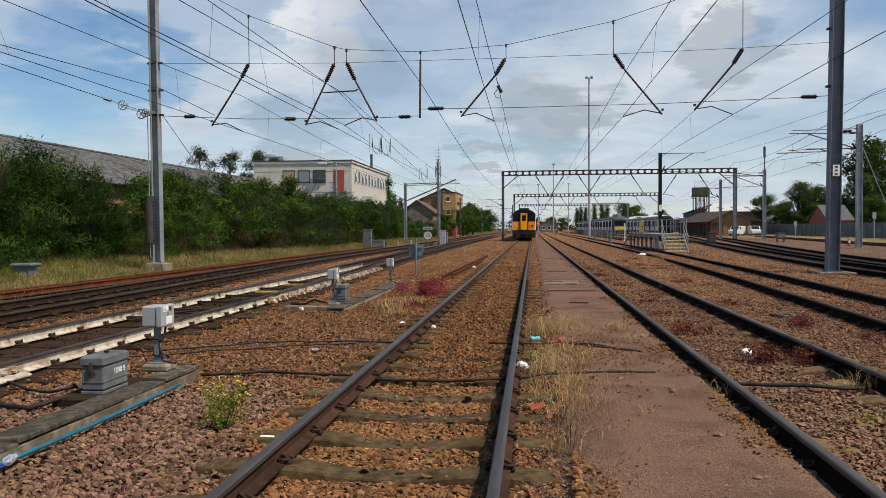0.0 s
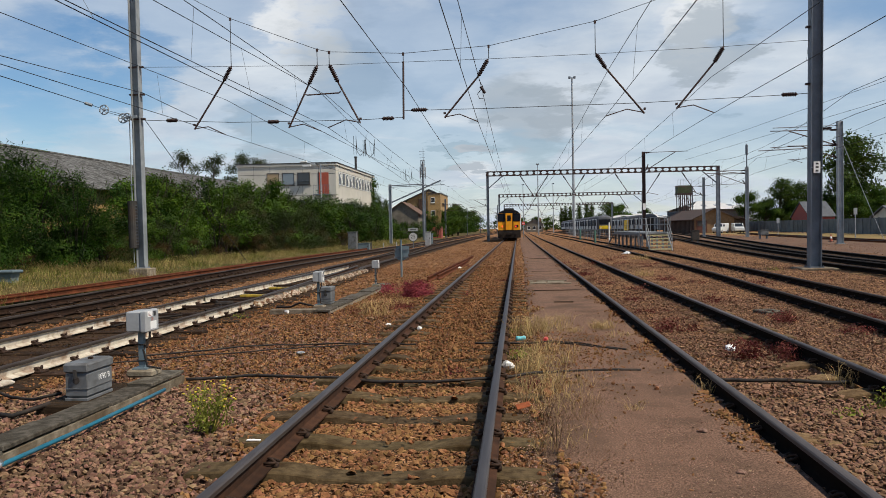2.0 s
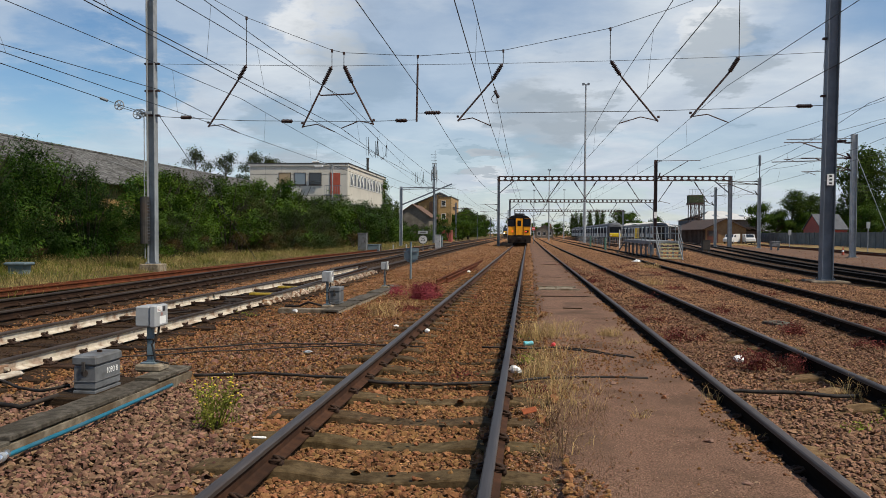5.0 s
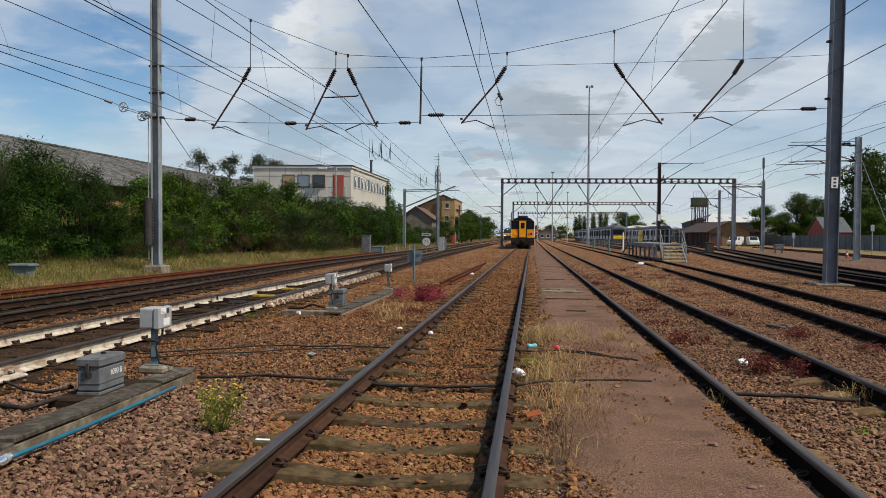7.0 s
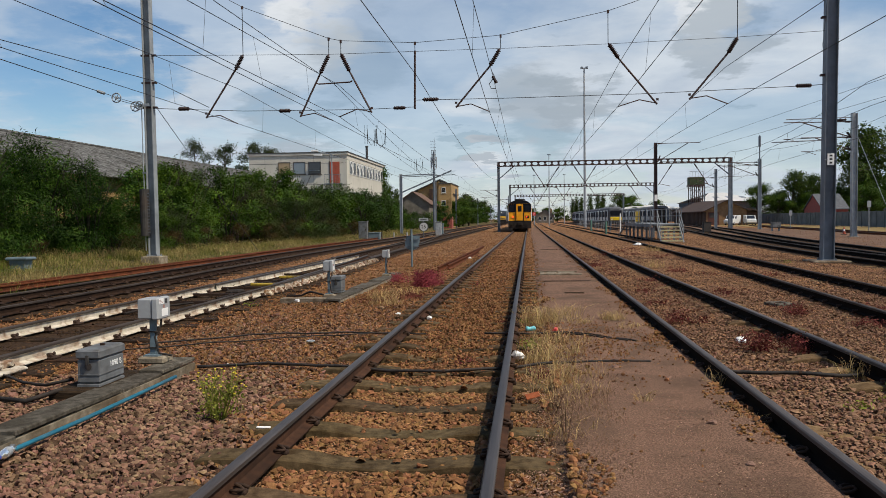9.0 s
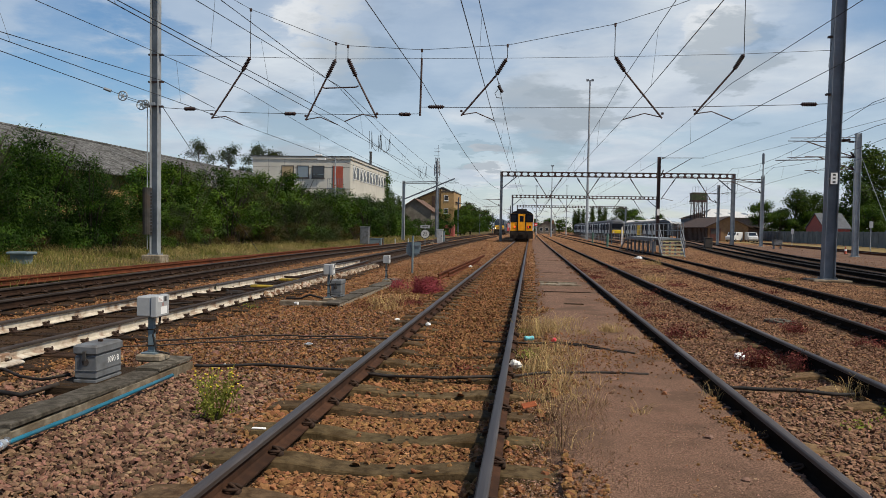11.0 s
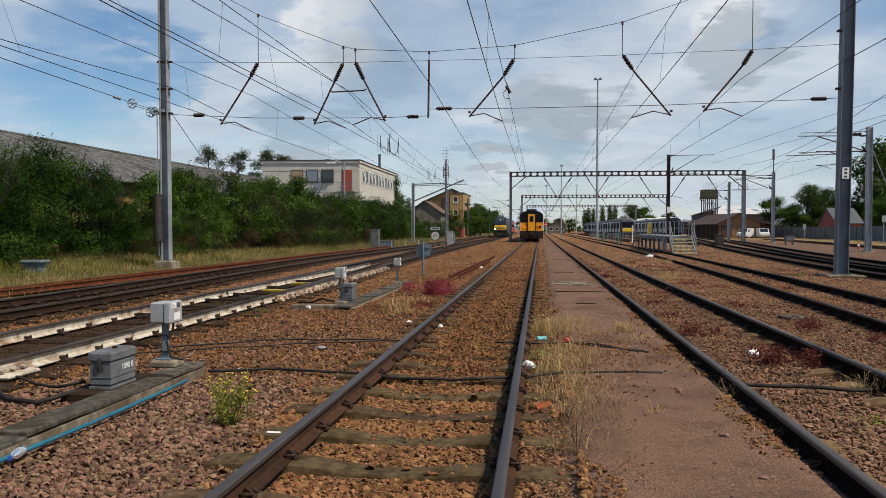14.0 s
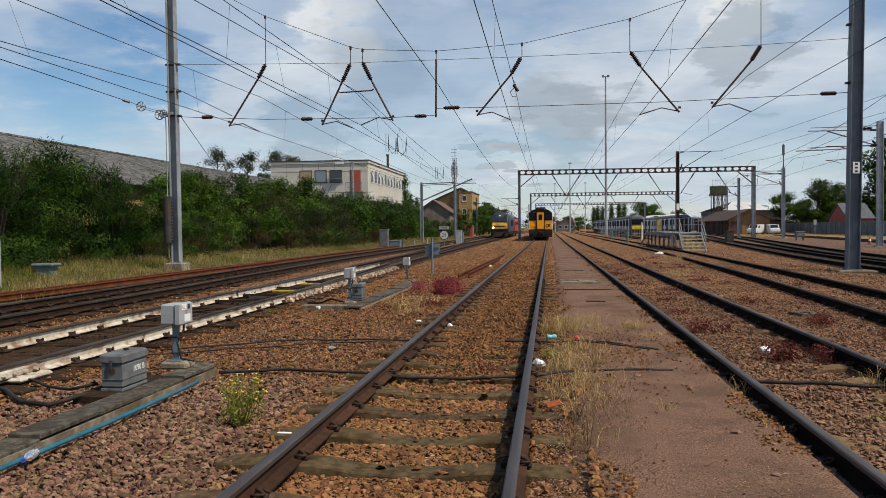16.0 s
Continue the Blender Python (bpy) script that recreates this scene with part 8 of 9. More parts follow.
def silver_train(x, y, cars, label, door, L=19.8, cab=True):
    t = thing("stabled_train", label, "train", "stabled silver trains", at=pose(x, y, 0))
    W = 2.80
    pr = coach_shell(L, W, 1.0, 2.75, 3.65)
    for k in range(cars):
        y0 = k * (L + 0.5)
        b = part("coach_body", Shape().loft([[(a, y0, z) for a, z in pr], [(a, y0 + L, z) for a, z in pr]]), M_TRAINSILVER, t)
        rf = [(a, z + 0.012) for a, z in pr if z > 2.9]
        part("roof", Shape().loft([[(a * 1.006, yy, z) for a, z in rf] for yy in (y0 + 0.02, y0 + L - 0.02)]), M_GREYROOF, b)
        for i in range(6):
            for sx in (-1, 1):
                ya = y0 + 1.2 + i * 3.2
                part("window", Shape().box(sx * 1.402 - 0.03, sx * 1.402 + 0.03, ya, ya + 1.75, 1.72, 2.80), M_TRAINGLASS, b)
                if i % 2 == 0:
                    part("door", Shape().box(sx * 1.402 - 0.035, sx * 1.402 + 0.035, ya + 1.85, ya + 3.05, 1.08, 2.95), door, b)
        part("underframe", Shape().box(-1.25, 1.25, y0 + 0.1, y0 + L - 0.1, 0.45, 0.995), M_UNDER, t)
        bogie(t, y0 + 2.9), bogie(t, y0 + L - 2.9)
    if not cab:
        part("gangway", Shape().box(-0.62, 0.62, -0.3, -0.002, 1.05, 3.2, bev=0.05), M_TRAINBLACK, t)
        part("end_skin", Shape().loft([[(a * 0.97, yy, z) for a, z in pr] for yy in (-0.05, -0.001)]), M_TRAINDOOR, t, "dark blue-grey coach end")
        return t
    nose = []
    for yy, s, dz in ((0.0, 1.0, 0.0), (-0.45, 0.97, -0.06), (-0.85, 0.88, -0.22), (-1.05, 0.78, -0.45)):
        nose.append([(a * s, yy, 1.0 + (z - 1.0) * (1 + dz / 2.65)) for a, z in pr])
    n = part("cab", Shape().loft(nose), M_GREYROOF, t, "grey rounded cab end")
    part("windscreen", Shape().box(-1.04, 1.04, -1.09, -0.80, 1.88, 2.98, bev=0.12), M_TRAINGLASS, n, "wide dark windscreen")
    part("front_panel", Shape().box(-1.06, 1.06, -1.14, -0.75, 1.02, 1.80, bev=0.16), M_CABYELLOW, n, "yellow front panel")
    part("skirt", Shape().box(-0.95, 0.95, -1.05, -0.3, 0.45, 1.0, bev=0.05), M_UNDER, n)
    for sx in (-0.75, 0.75):
        part("head_lamp", Shape().box(sx - 0.14, sx + 0.14, -1.155, -1.141, 1.25, 1.4), M_LABEL, n)
    return t


silver_train(15.9, 151, 6, "silver electric train with a yellow front stabled in the yard", M_TRAINDOOR)
silver_train(23.5, 147, 5, "silver train with dark doors on a far stabling track", M_TRAINDOOR, cab=False)
silver_train(27.4, 232, 3, "silver train with yellow doors in the depot", M_TRAINDOORYELLOW, cab=False)


def loco():
    """The approaching diesel locomotive, its front at its own origin."""
    t = thing("diesel_locomotive", "dark blue diesel locomotive with a yellow nose, headlights lit", "locomotive")
    W, L = 2.69, 20.5
    pr = coach_shell(L, W, 1.0, 2.95, 3.96)
    part("body", Shape().loft([[(x, 2.2, z) for x, z in pr], [(x, L, z) for x, z in pr]]), M_LOCOSILVER, t, "silver-grey body side")
    nose = []
    for y, s, top in ((2.2, 1.0, 3.96), (1.5, 0.99, 3.92), (0.9, 0.97, 3.55), (0.45, 0.95, 2.78), (0.12, 0.92, 2.05), (0.0, 0.88, 1.85)):
        nose.append([(x * s, y, 1.0 + (z - 1.0) * (top - 1.0) / 2.96) for x, z in pr])
    n = part("cab", Shape().loft(nose), M_LOCOBLUE, t, "dark blue raked cab")
    for sx in (-1, 1):
        a, b = sorted((sx * 0.04, sx * 1.16))
        part("windscreen", Shape().loft([[(a, 0.20, 2.50), (b, 0.20, 2.50), (b, 0.36, 2.48), (a, 0.36, 2.48)], [(a * 0.95, 0.98, 3.55), (b * 0.88, 0.98, 3.55), (b * 0.88, 1.06, 3.5), (a * 0.95, 1.06, 3.5)]]), M_WINDOW, n)
        part("headlight", Shape().tube([(sx * 0.92, -0.06, 1.62), (sx * 0.92, -0.03, 1.62)], 0.13, 12), M_HEADLAMP if sx < 0 else M_GREYBOX, n, "lit headlight" if sx < 0 else "")
        part("buffer", Shape().tube([(sx * 0.87, -0.55, 1.02), (sx * 0.87, 0.0, 1.02)], 0.18, 12, ends=[0.22, 0.11]), M_UNDER, n)
    part("nose_panel", Shape().loft([[(-1.16, -0.02, 1.42), (1.16, -0.02, 1.42), (1.16, 0.1, 1.4), (-1.16, 0.1, 1.4)], [(-1.14, 0.02, 2.0), (1.14, 0.02, 2.0), (1.14, 0.2, 2.0), (-1.14, 0.2, 2.0)], [(-1.0, 0.14, 2.36), (1.0, 0.14, 2.36), (1.0, 0.4, 2.34), (-1.0, 0.4, 2.34)]]), M_LOCOYELLOW, n, "dirty yellow nose")
    part("lower_valance", Shape().box(-1.22, 1.22, -0.03, 0.3, 0.9, 1.40, bev=0.04), M_TRAINBLACK, n)
    part("marker_lamp", Shape().tube([(0, 0.80, 3.42), (0, 0.84, 3.42)], 0.07, 10), M_HEADLAMP, n, "lit centre lamp")
    part("snowplough", Shape().loft([[(-1.2, -0.25, 0.3), (1.2, -0.25, 0.3), (1.2, 0.4, 0.3), (-1.2, 0.4, 0.3)], [(-1.2, -0.05, 0.95), (1.2, -0.05, 0.95), (1.2, 0.4, 0.95), (-1.2, 0.4, 0.95)]]), M_UNDER, t)
    part("underframe", Shape().box(-1.3, 1.3, 0.4, L, 0.6, 0.995), M_UNDER, t)
    bogie(t, 4.2), bogie(t, L - 4.2)
    part("fuel_tank", Shape().box(-1.2, 1.2, 7.5, 13.0, 0.35, 0.95, bev=0.08), M_UNDER, t)
    for sx in (-1, 1):
        part("side_grille", Shape().box(sx * 1.342 - 0.015, sx * 1.342 + 0.015, 7.0, 16.0, 1.9, 2.8), M_TRAINBLACK, t)
    part("exhaust", Shape().box(-0.5, 0.5, 9, 12, 3.80, 3.98, bev=0.04), M_TRAINROOF, t)
    return t


def hauled_coach():
    t = thing("railway_coach", "red railway coach hauled behind the locomotive", "coach", "hauled coaches")
    L = 20.2
    pr = coach_shell(L, 2.74, 1.0, 2.9, 3.75)
    b = part("body", Shape().loft([[(x, 0, z) for x, z in pr], [(x, L, z) for x, z in pr]]), M_COACHRED, t)
    rf = [(x, z + 0.012) for x, z in pr if z > 2.95]
    part("roof", Shape().loft([[(x * 1.006, y, z) for x, z in rf] for y in (0.02, L - 0.02)]), M_TRAINROOF, b)
    for i in range(8):
        for sx in (-1, 1):
            part("window", Shape().box(sx * 1.372 - 0.012, sx * 1.372 + 0.012, 1.6 + i * 2.2, 3.0 + i * 2.2, 2.0, 2.8), M_WINDOW, b)
    part("underframe", Shape().box(-1.25, 1.25, 0.1, L - 0.1, 0.55, 0.995), M_UNDER, t)
    bogie(t, 2.9), bogie(t, L - 2.9)
    return t


LOCO = loco()
COACHES = [hauled_coach()]

# ---------------------------------------------------------------- equipment beside the tracks
def lettering(name, text, size, m, material, parent):
    c = bpy.data.curves.new(name, 'FONT')
    c.body, c.size, c.extrude = text, size, 0.001
    c.align_x, c.align_y = 'CENTER', 'CENTER'
    c.materials.append(material)
    ob = new(name, c)
    ob.matrix_basis = m
    ob.parent = parent
    return ob


def junction_box(x, y, base, z0, label, foot=True, h=0.21, size=1.0):
    """A pale enclosure with a lid and labels on a steel post with a concrete foot."""
    t = thing("junction_box", label, "junction box", "junction boxes on posts", at=pose(x, y, 0) @ Matrix.Diagonal((size, size, 1, 1)))
    p = part("post", Shape().box(-0.028, 0.028, -0.028, 0.028, base, z0 + 0.04), M_TEAL, t, "blue-grey steel post")
    part("post_flange", Shape().box(-0.08, 0.08, -0.08, 0.08, base, base + 0.015), M_TEAL, p)
    b = part("enclosure", Shape().box(-0.10, 0.05, -0.14, 0.14, z0, z0 + h, bev=0.012), M_PALEBOX, t, "pale grey plastic enclosure")
    lid = part("lid", Shape().box(0.055, 0.12, -0.15, 0.15, z0 - 0.01, z0 + h + 0.01, bev=0.014), M_PALEBOX, b)
    part("hinge", Shape().box(-0.112, -0.101, -0.10, 0.10, z0 + 0.03, z0 + h - 0.03), M_GREYBOX, b)
    part("label", Shape().box(0.1205, 0.1225, -0.05, 0.09, z0 + 0.02, z0 + 0.10), M_LABEL, lid, "white label with small unreadable lines")
    part("label", Shape().box(0.1205, 0.1225, -0.11, 0.0, z0 + 0.15, z0 + 0.21), M_LABEL, lid)
    for k in range(3):
        part("label_line", Shape().box(0.1228, 0.1236, -0.10, -0.02 - 0.02 * k, z0 + 0.16 + k * 0.014, z0 + 0.165 + k * 0.014), M_FADEDRED, lid)
    part("label_mark", Shape().box(0.1205, 0.1225, 0.03, 0.08, z0 + 0.15, z0 + 0.20), M_INK, lid)
    part("label_frame", Shape().box(0.1205, 0.1222, -0.02, 0.02, z0 + 0.105, z0 + 0.14), M_FADEDRED, lid)
    part("cable", Shape().tube([(0.08, 0.02, z0), (0.075, 0.02, z0 - 0.08), (0.02, -0.02, z0 - 0.2), (0.045, -0.02, base + 0.12), (0.06, -0.02, base + 0.03), (0.2, 0.0, base + 0.0)], 0.012, 6), M_CABLE, t)
    for z in (base + 0.08, base + 0.25):
        part("cable_tie", Shape().box(-0.04, 0.05, -0.04, 0.04, z, z + 0.012), M_CABLE, t)
    if foot:
        part("concrete_foot", Shape().box(-0.13, 0.15, -0.11, 0.13, base - 0.08, base, bev=0.02), M_CONCRETE, t, "chipped concrete foot")
    return t


junction_box(-3.93, 8.12, 0.20, 0.60, "pale grey junction box on a blue-grey post")
junction_box(-4.10, 16.35, 0.09, 0.57, "pale grey junction box beside a points case", size=0.85)
junction_box(-3.96, 22.3, 0.10, 0.56, "pale grey junction box at the end of a trough", size=0.8)


def equipment_case(x, y, w, l, h, z, label, text="", material=None):
    """A slate grey cast case with a sloping hinged lid and a base lip."""
    material = material or M_DARKGREYBOX
    t = thing("equipment_case", label, "equipment case", "equipment cases by the points", at=pose(x, y, z))
    part("body", Shape().box(-w / 2, w / 2, -l / 2, l / 2, 0.021, h * 0.72, bev=0.012), material, t)
    part("seam", Shape().box(-w / 2 - 0.006, w / 2 + 0.006, -l / 2 - 0.006, l / 2 + 0.006, h * 0.28, h * 0.30), material, t)
    lid = part("lid", Shape().box(-w / 2 - 0.012, w / 2 + 0.012, -l / 2 - 0.014, l / 2 + 0.014, h * 0.722, h, bev=0.018), material, t, "hinged lid")
    part("latch", Shape().box(-0.014, 0.014, -l / 2 - 0.030, -l / 2 - 0.015, h * 0.58, h * 0.84), M_IRON, lid)
    part("stain", Shape().tube([(0.0, -l / 2 - 0.003, h * 0.52), (0.0, -l / 2 - 0.001, h * 0.52)], 0.035, 10), M_IRON, t, "black grease stain")
    part("base_lip", Shape().box(-w / 2 - 0.002, w / 2 + 0.002, -l / 2 - 0.012, l / 2 + 0.004, -0.015, 0.012, bev=0.003), material, t)
    part("lifting_lug", Shape().box(-0.02, 0.02, 0.02, 0.05, h, h + 0.02), M_CLIP, t)
    if text:
        lettering("lettering", text, 0.078, Matrix.Translation((w / 2 + 0.002, 0.07, h * 0.50)) @ Euler((radians(90), 0, radians(90))).to_matrix().to_4x4(), M_LABEL, t)
    return t


equipment_case(-4.08, 7.33, 0.215, 0.46, 0.335, 0.09, "slate grey points case lettered 1090 B on a sill", "1090 B")
equipment_case(-4.05, 16.95, 0.22, 0.40, 0.34, 0.09, "slate grey points case beside a junction box", "", M_DARKGREYBOX)
solid("timber_sill", Shape().box(-4.36, -3.93, 6.9, 7.98, -0.05, 0.075, bev=0.015), M_TIMBER, "dark timber sill under the points case", "sill")


def trough(x0, x1, y0, y1, z, n, label):
    """A concrete cable trough: two side walls and its row of lids."""
    t = thing("cable_trough", label, "cable trough", "concrete cable troughs")
    part("side_wall", Shape().box(x0, x0 + 0.05, y0, y1, -0.06, z - 0.045), M_CONCRETE, t)
    part("side_wall", Shape().box(x1 - 0.05, x1, y0, y1, -0.06, z - 0.045), M_CONCRETE, t, "pale side of the trough")
    rng = random.Random(n)
    for i in range(n):
        a, b = y0 + (y1 - y0) * i / n, y0 + (y1 - y0) * (i + 1) / n
        q = part("lid", Shape().box(x0 - 0.03, x1 - 0.012, -(b - a) / 2 + 0.004, (b - a) / 2 - 0.004, -0.04, 0.0, bev=0.007), M_LID, t)
        q.matrix_basis = pose(rng.uniform(-0.004, 0.004), (a + b) / 2, z + rng.uniform(-0.0015, 0.0015), rng.uniform(-0.12, 0.12), rng.uniform(-0.25, 0.25), rng.uniform(-0.3, 0.3))
    return t


t1 = trough(-3.86, -3.62, 0.66, 8.45, 0.115, 10, "weathered concrete cable trough with grey lids")
t2 = trough(-4.02, -3.70, 15.7, 23.3, 0.06, 10, "low concrete cable trough beside the points")
t3 = solid("concrete_beam", Shape().box(-4.95, -4.03, 15.72, 15.95, -0.05, 0.06, bev=0.012), M_CONCRETE, "low concrete beam across the trough's end", "beam")
solid("water_pipe", Shape().tube([(-3.62, 3.0, 0.03), (-3.56, 4.5, 0.04), (-3.50, 6.0, 0.05), (-3.50, 7.0, 0.055), (-3.47, 7.62, 0.075)], 0.0175, 10), M_BLUEPIPE, "bright blue plastic water pipe along the trough", "pipe", smooth=True)


def cable(points, r, label):
    """A cable laid over the stones, with tape marks where it is tied."""
    pts = []
    for (x0, y0, z0), (x1, y1, z1) in zip(points, points[1:]):
        n = max(2, int(math.hypot(x1 - x0, y1 - y0) / 0.12))
        for i in range(n):
            f = i / n
            x, y = x0 + (x1 - x0) * f, y0 + (y1 - y0) * f
            pts.append((x, y + 0.035 * noise.noise(Vector((x * 1.4, y, 3))), z0 + (z1 - z0) * f + 0.014 * noise.noise(Vector((x * 3.1, y * 3.1, 1)))))
    pts.append(points[-1])
    t = thing("cable", label, "cable", "cables across the tracks")
    part("sheath", Shape().tube(pts, r * 1.08, 7), M_CABLE, t, smooth=True)
    for i in range(6, len(pts) - 2, 14):
        part("tie", Shape().tube([pts[i], (pts[i][0] + 0.03, pts[i][1], pts[i][2])], r * 1.4, 7), M_CLIP, t)
    return t


cable([(-3.60, 8.43, 0.02), (-2.87, 8.62, 0.03), (-2.3, 8.55, 0.03), (-1.90, 8.46, 0.03), (-1.62, 8.32, 0.03), (-1.18, 8.26, 0.03), (-0.60, 8.30, 0.03), (-0.25, 8.45, 0.03), (0.10, 8.69, 0.03), (0.5, 8.82, 0.040), (1.31, 8.85, 0.040)], 0.0145, "thick black cable laid across the siding")
cable([(-3.60, 8.47, 0.02), (-2.9, 8.66, 0.02), (-2.3, 8.60, 0.02), (-1.85, 8.52, 0.02), (-1.60, 8.40, 0.02), (-1.18, 8.30, 0.02), (-0.60, 8.34, 0.02)], 0.013, "second black cable beside the thick one")
cable([(-5.05, 9.98, 0.02), (-4.3, 10.5, 0.03), (-3.48, 10.98, 0.03), (-2.6, 11.1, 0.03), (-1.95, 11.05, 0.03), (-1.4, 10.98, 0.03)], 0.010, "black cable across the ballast to the rail")
cable([(-5.0, 9.55, 0.02), (-4.3, 10.0, 0.03), (-3.6, 10.35, 0.03), (-2.9, 10.75, 0.03), (-2.2, 11.0, 0.03)], 0.008, "thin black cable beside another on the ballast")
cable([(-0.6, 11.05, 0.03), (-0.02, 11.0, 0.03), (0.51, 11.05, 0.05), (0.9, 10.75, 0.045), (1.36, 10.28, 0.045)], 0.012, "black cable end lying on the path")
cable([(0.40, 11.0, 0.05), (0.9, 10.65, 0.045), (1.25, 10.33, 0.045)], 0.010, "doubled black cable end on the path")
cable([(1.95, 8.35, 0.02), (2.15, 8.29, 0.03), (2.51, 8.21, 0.04), (3.02, 8.17, 0.04), (3.3, 8.3, 0.02)], 0.018, "black cable between the rails of the path side track")
cable([(-4.25, 6.95, 0.08), (-4.45, 6.7, 0.03), (-4.8, 6.8, 0.03), (-5.3, 7.3, 0.02), (-5.7, 7.6, 0.02)], 0.02, "black cable loop from the points case")
cable([(-4.35, 7.3, 0.1), (-4.6, 7.25, 0.05), (-5.0, 7.5, 0.03), (-5.5, 7.9, 0.02)], 0.014, "thin black cable from the points case")
cable([(-4.15, 16.1, 0.1), (-4.45, 16.2, 0.15), (-4.7, 16.4, 0.05), (-5.1, 16.7, 0.02)], 0.02, "black cable loop beside the points")

# points gear in the running line: stretcher bars, tubs and yellow boards, and a fishplate at the rail's joint
for y in (13.6, 15.0, 16.6, 18.2, 20.5, 23.0):
    solid("stretcher_bar", Shape().bar((-7.1, y, 0.06), (-5.8, y - 0.03, 0.06), 0.07, 0.05), M_CLIP, "dark steel stretcher bar between the points", "bar", "points gear")
for x, y in ((-6.52, 19.35), (-6.60, 21.9)):
    solid("insulation_board", Shape().box(x - 0.28, x + 0.28, y - 0.10, y + 0.10, 0.03, 0.085, bev=0.01), M_YELLOW, "grubby yellow board between the rails", "board", "points gear")
for y in (17.3,):
    solid("point_motor", Shape().box(-6.6, -6.3, y - 0.2, y + 0.2, -0.02, 0.10, bev=0.03), M_UNDER, "black greasy points motor between the rails", "motor", "points gear")
for side in (-1, 1):
    r = thing("switch_rail", "slim switch rail lying against the stock rail", "rail", "points gear")
    line = [(spline(TRACK_D, y) + side * (0.68 - 0.022 * (y - 18) ** 1.15), y, RAIL_Z) for y in (18, 20, 22, 24, 27, 30, 33)]
    part("rail_foot", Shape().prism([(a * 0.55, b) for a, b in FOOT], line), M_WHITEPAINT if side < 0 else M_RAIL, r)
    part("rail_head", Shape().prism([(a * 0.6, b) for a, b in HEAD], line), M_RAILHEAD, r)
for y0, xa, xb in ((13.2, -6.9, -6.2), (15.8, -6.3, -6.95), (18.9, -6.85, -6.25)):
    solid("drive_rod", Shape().tube([(xa, y0, 0.05), (xa + 0.05, y0 + 0.8, 0.06), (xb, y0 + 2.3, 0.05)], 0.022, 6), M_UNDER, "greasy black drive rod between the points", "rod", "points gear")
fp = thing("fishplate", "white painted rail joint with bolts", "fishplate")
part("plate", Shape().box(-5.665, -5.60, 7.55, 8.25, 0.05, 0.13, bev=0.01), M_WHITEPAINT, fp)
for k in range(4):
    part("bolt", Shape().tube([(-5.60, 7.65 + k * 0.17, 0.09), (-5.55, 7.65 + k * 0.17, 0.09)], 0.022, 6), M_WHITEPAINT, fp)
part("base_lump", Shape().box(-5.63, -5.46, 7.75, 8.3, 0.0, 0.05, bev=0.02), M_WHITEPAINT, fp)
# cast blocks of the slide chairs, thickly painted
k = 0
blk = Shape()
blk.loft([[(0.02, -0.10, 0.0), (0.24, -0.10, 0.0), (0.24, 0.10, 0.0), (0.02, 0.10, 0.0)], [(0.02, -0.09, 0.06), (0.22, -0.09, 0.05), (0.22, 0.09, 0.05), (0.02, 0.09, 0.06)], [(0.02, -0.06, 0.12), (0.10, -0.06, 0.11), (0.10, 0.06, 0.11), (0.02, 0.06, 0.12)]])
blk.tube([(0.17, -0.05, 0.05), (0.17, -0.05, 0.085)], 0.03, 6)
blk_me = blk.mesh("chair_block")
blk_me.materials.append(M_CHAIRPAINT)
ch = thing("slide_chairs", "row of rust-streaked white slide chairs on the rail", "rail chairs")
y = 17.05
while y < 31.5:
    q = part("chair_block", blk_me, None, ch)
    q.matrix_basis = pose(spline(TRACK_D, y) + 0.765, y, 0.012, 0, 0, random.Random(int(y * 10)).uniform(-4, 4)) @ Matrix.Diagonal((0.80, 0.82, 1.0, 1.0))
    y += 0.775

# low tubular railings beside the yard tracks
def railing(x0, y0, x1, y1, label, h=1.1, step=2.4):
    t = thing("railing", label, "railing", "railings in the yard")
    n = int(math.hypot(x1 - x0, y1 - y0) / step)
    for i in range(n + 1):
        x, y = x0 + (x1 - x0) * i / n, y0 + (y1 - y0) * i / n
        part("post", Shape().tube([(x, y, 0), (x, y, h)], 0.035, 6), M_PLATFORM, t)
    for z in (h, h * 0.55):
        part("rail", Shape().tube([(x0, y0, z), (x1, y1, z)], 0.03, 6), M_PLATFORM, t)
    return t


railing(8.9, 98, 9.1, 146, "grey tubular railing beside the yard track")
railing(12.6, 88, 12.9, 140, "grey tubular railing before the stabled train")
railing(9.0, 150, 13.5, 150, "grey tubular railing across the end of a track")
for x, y, l, a in ((-10.2, 86, 2.6, 4), (-9.7, 95, 2.4, 4), (-8.4, 104, 3.0, 3), (-9.4, 78, 2.2, 5)):
    solid("timber_board", Shape().box(-0.16, 0.16, -l / 2, l / 2, 0.0, 0.12, m=pose(x, y, 0.02, 0, 0, a)), M_CONCRETE, "pale weathered board beside the points", "board", "boards by the points")

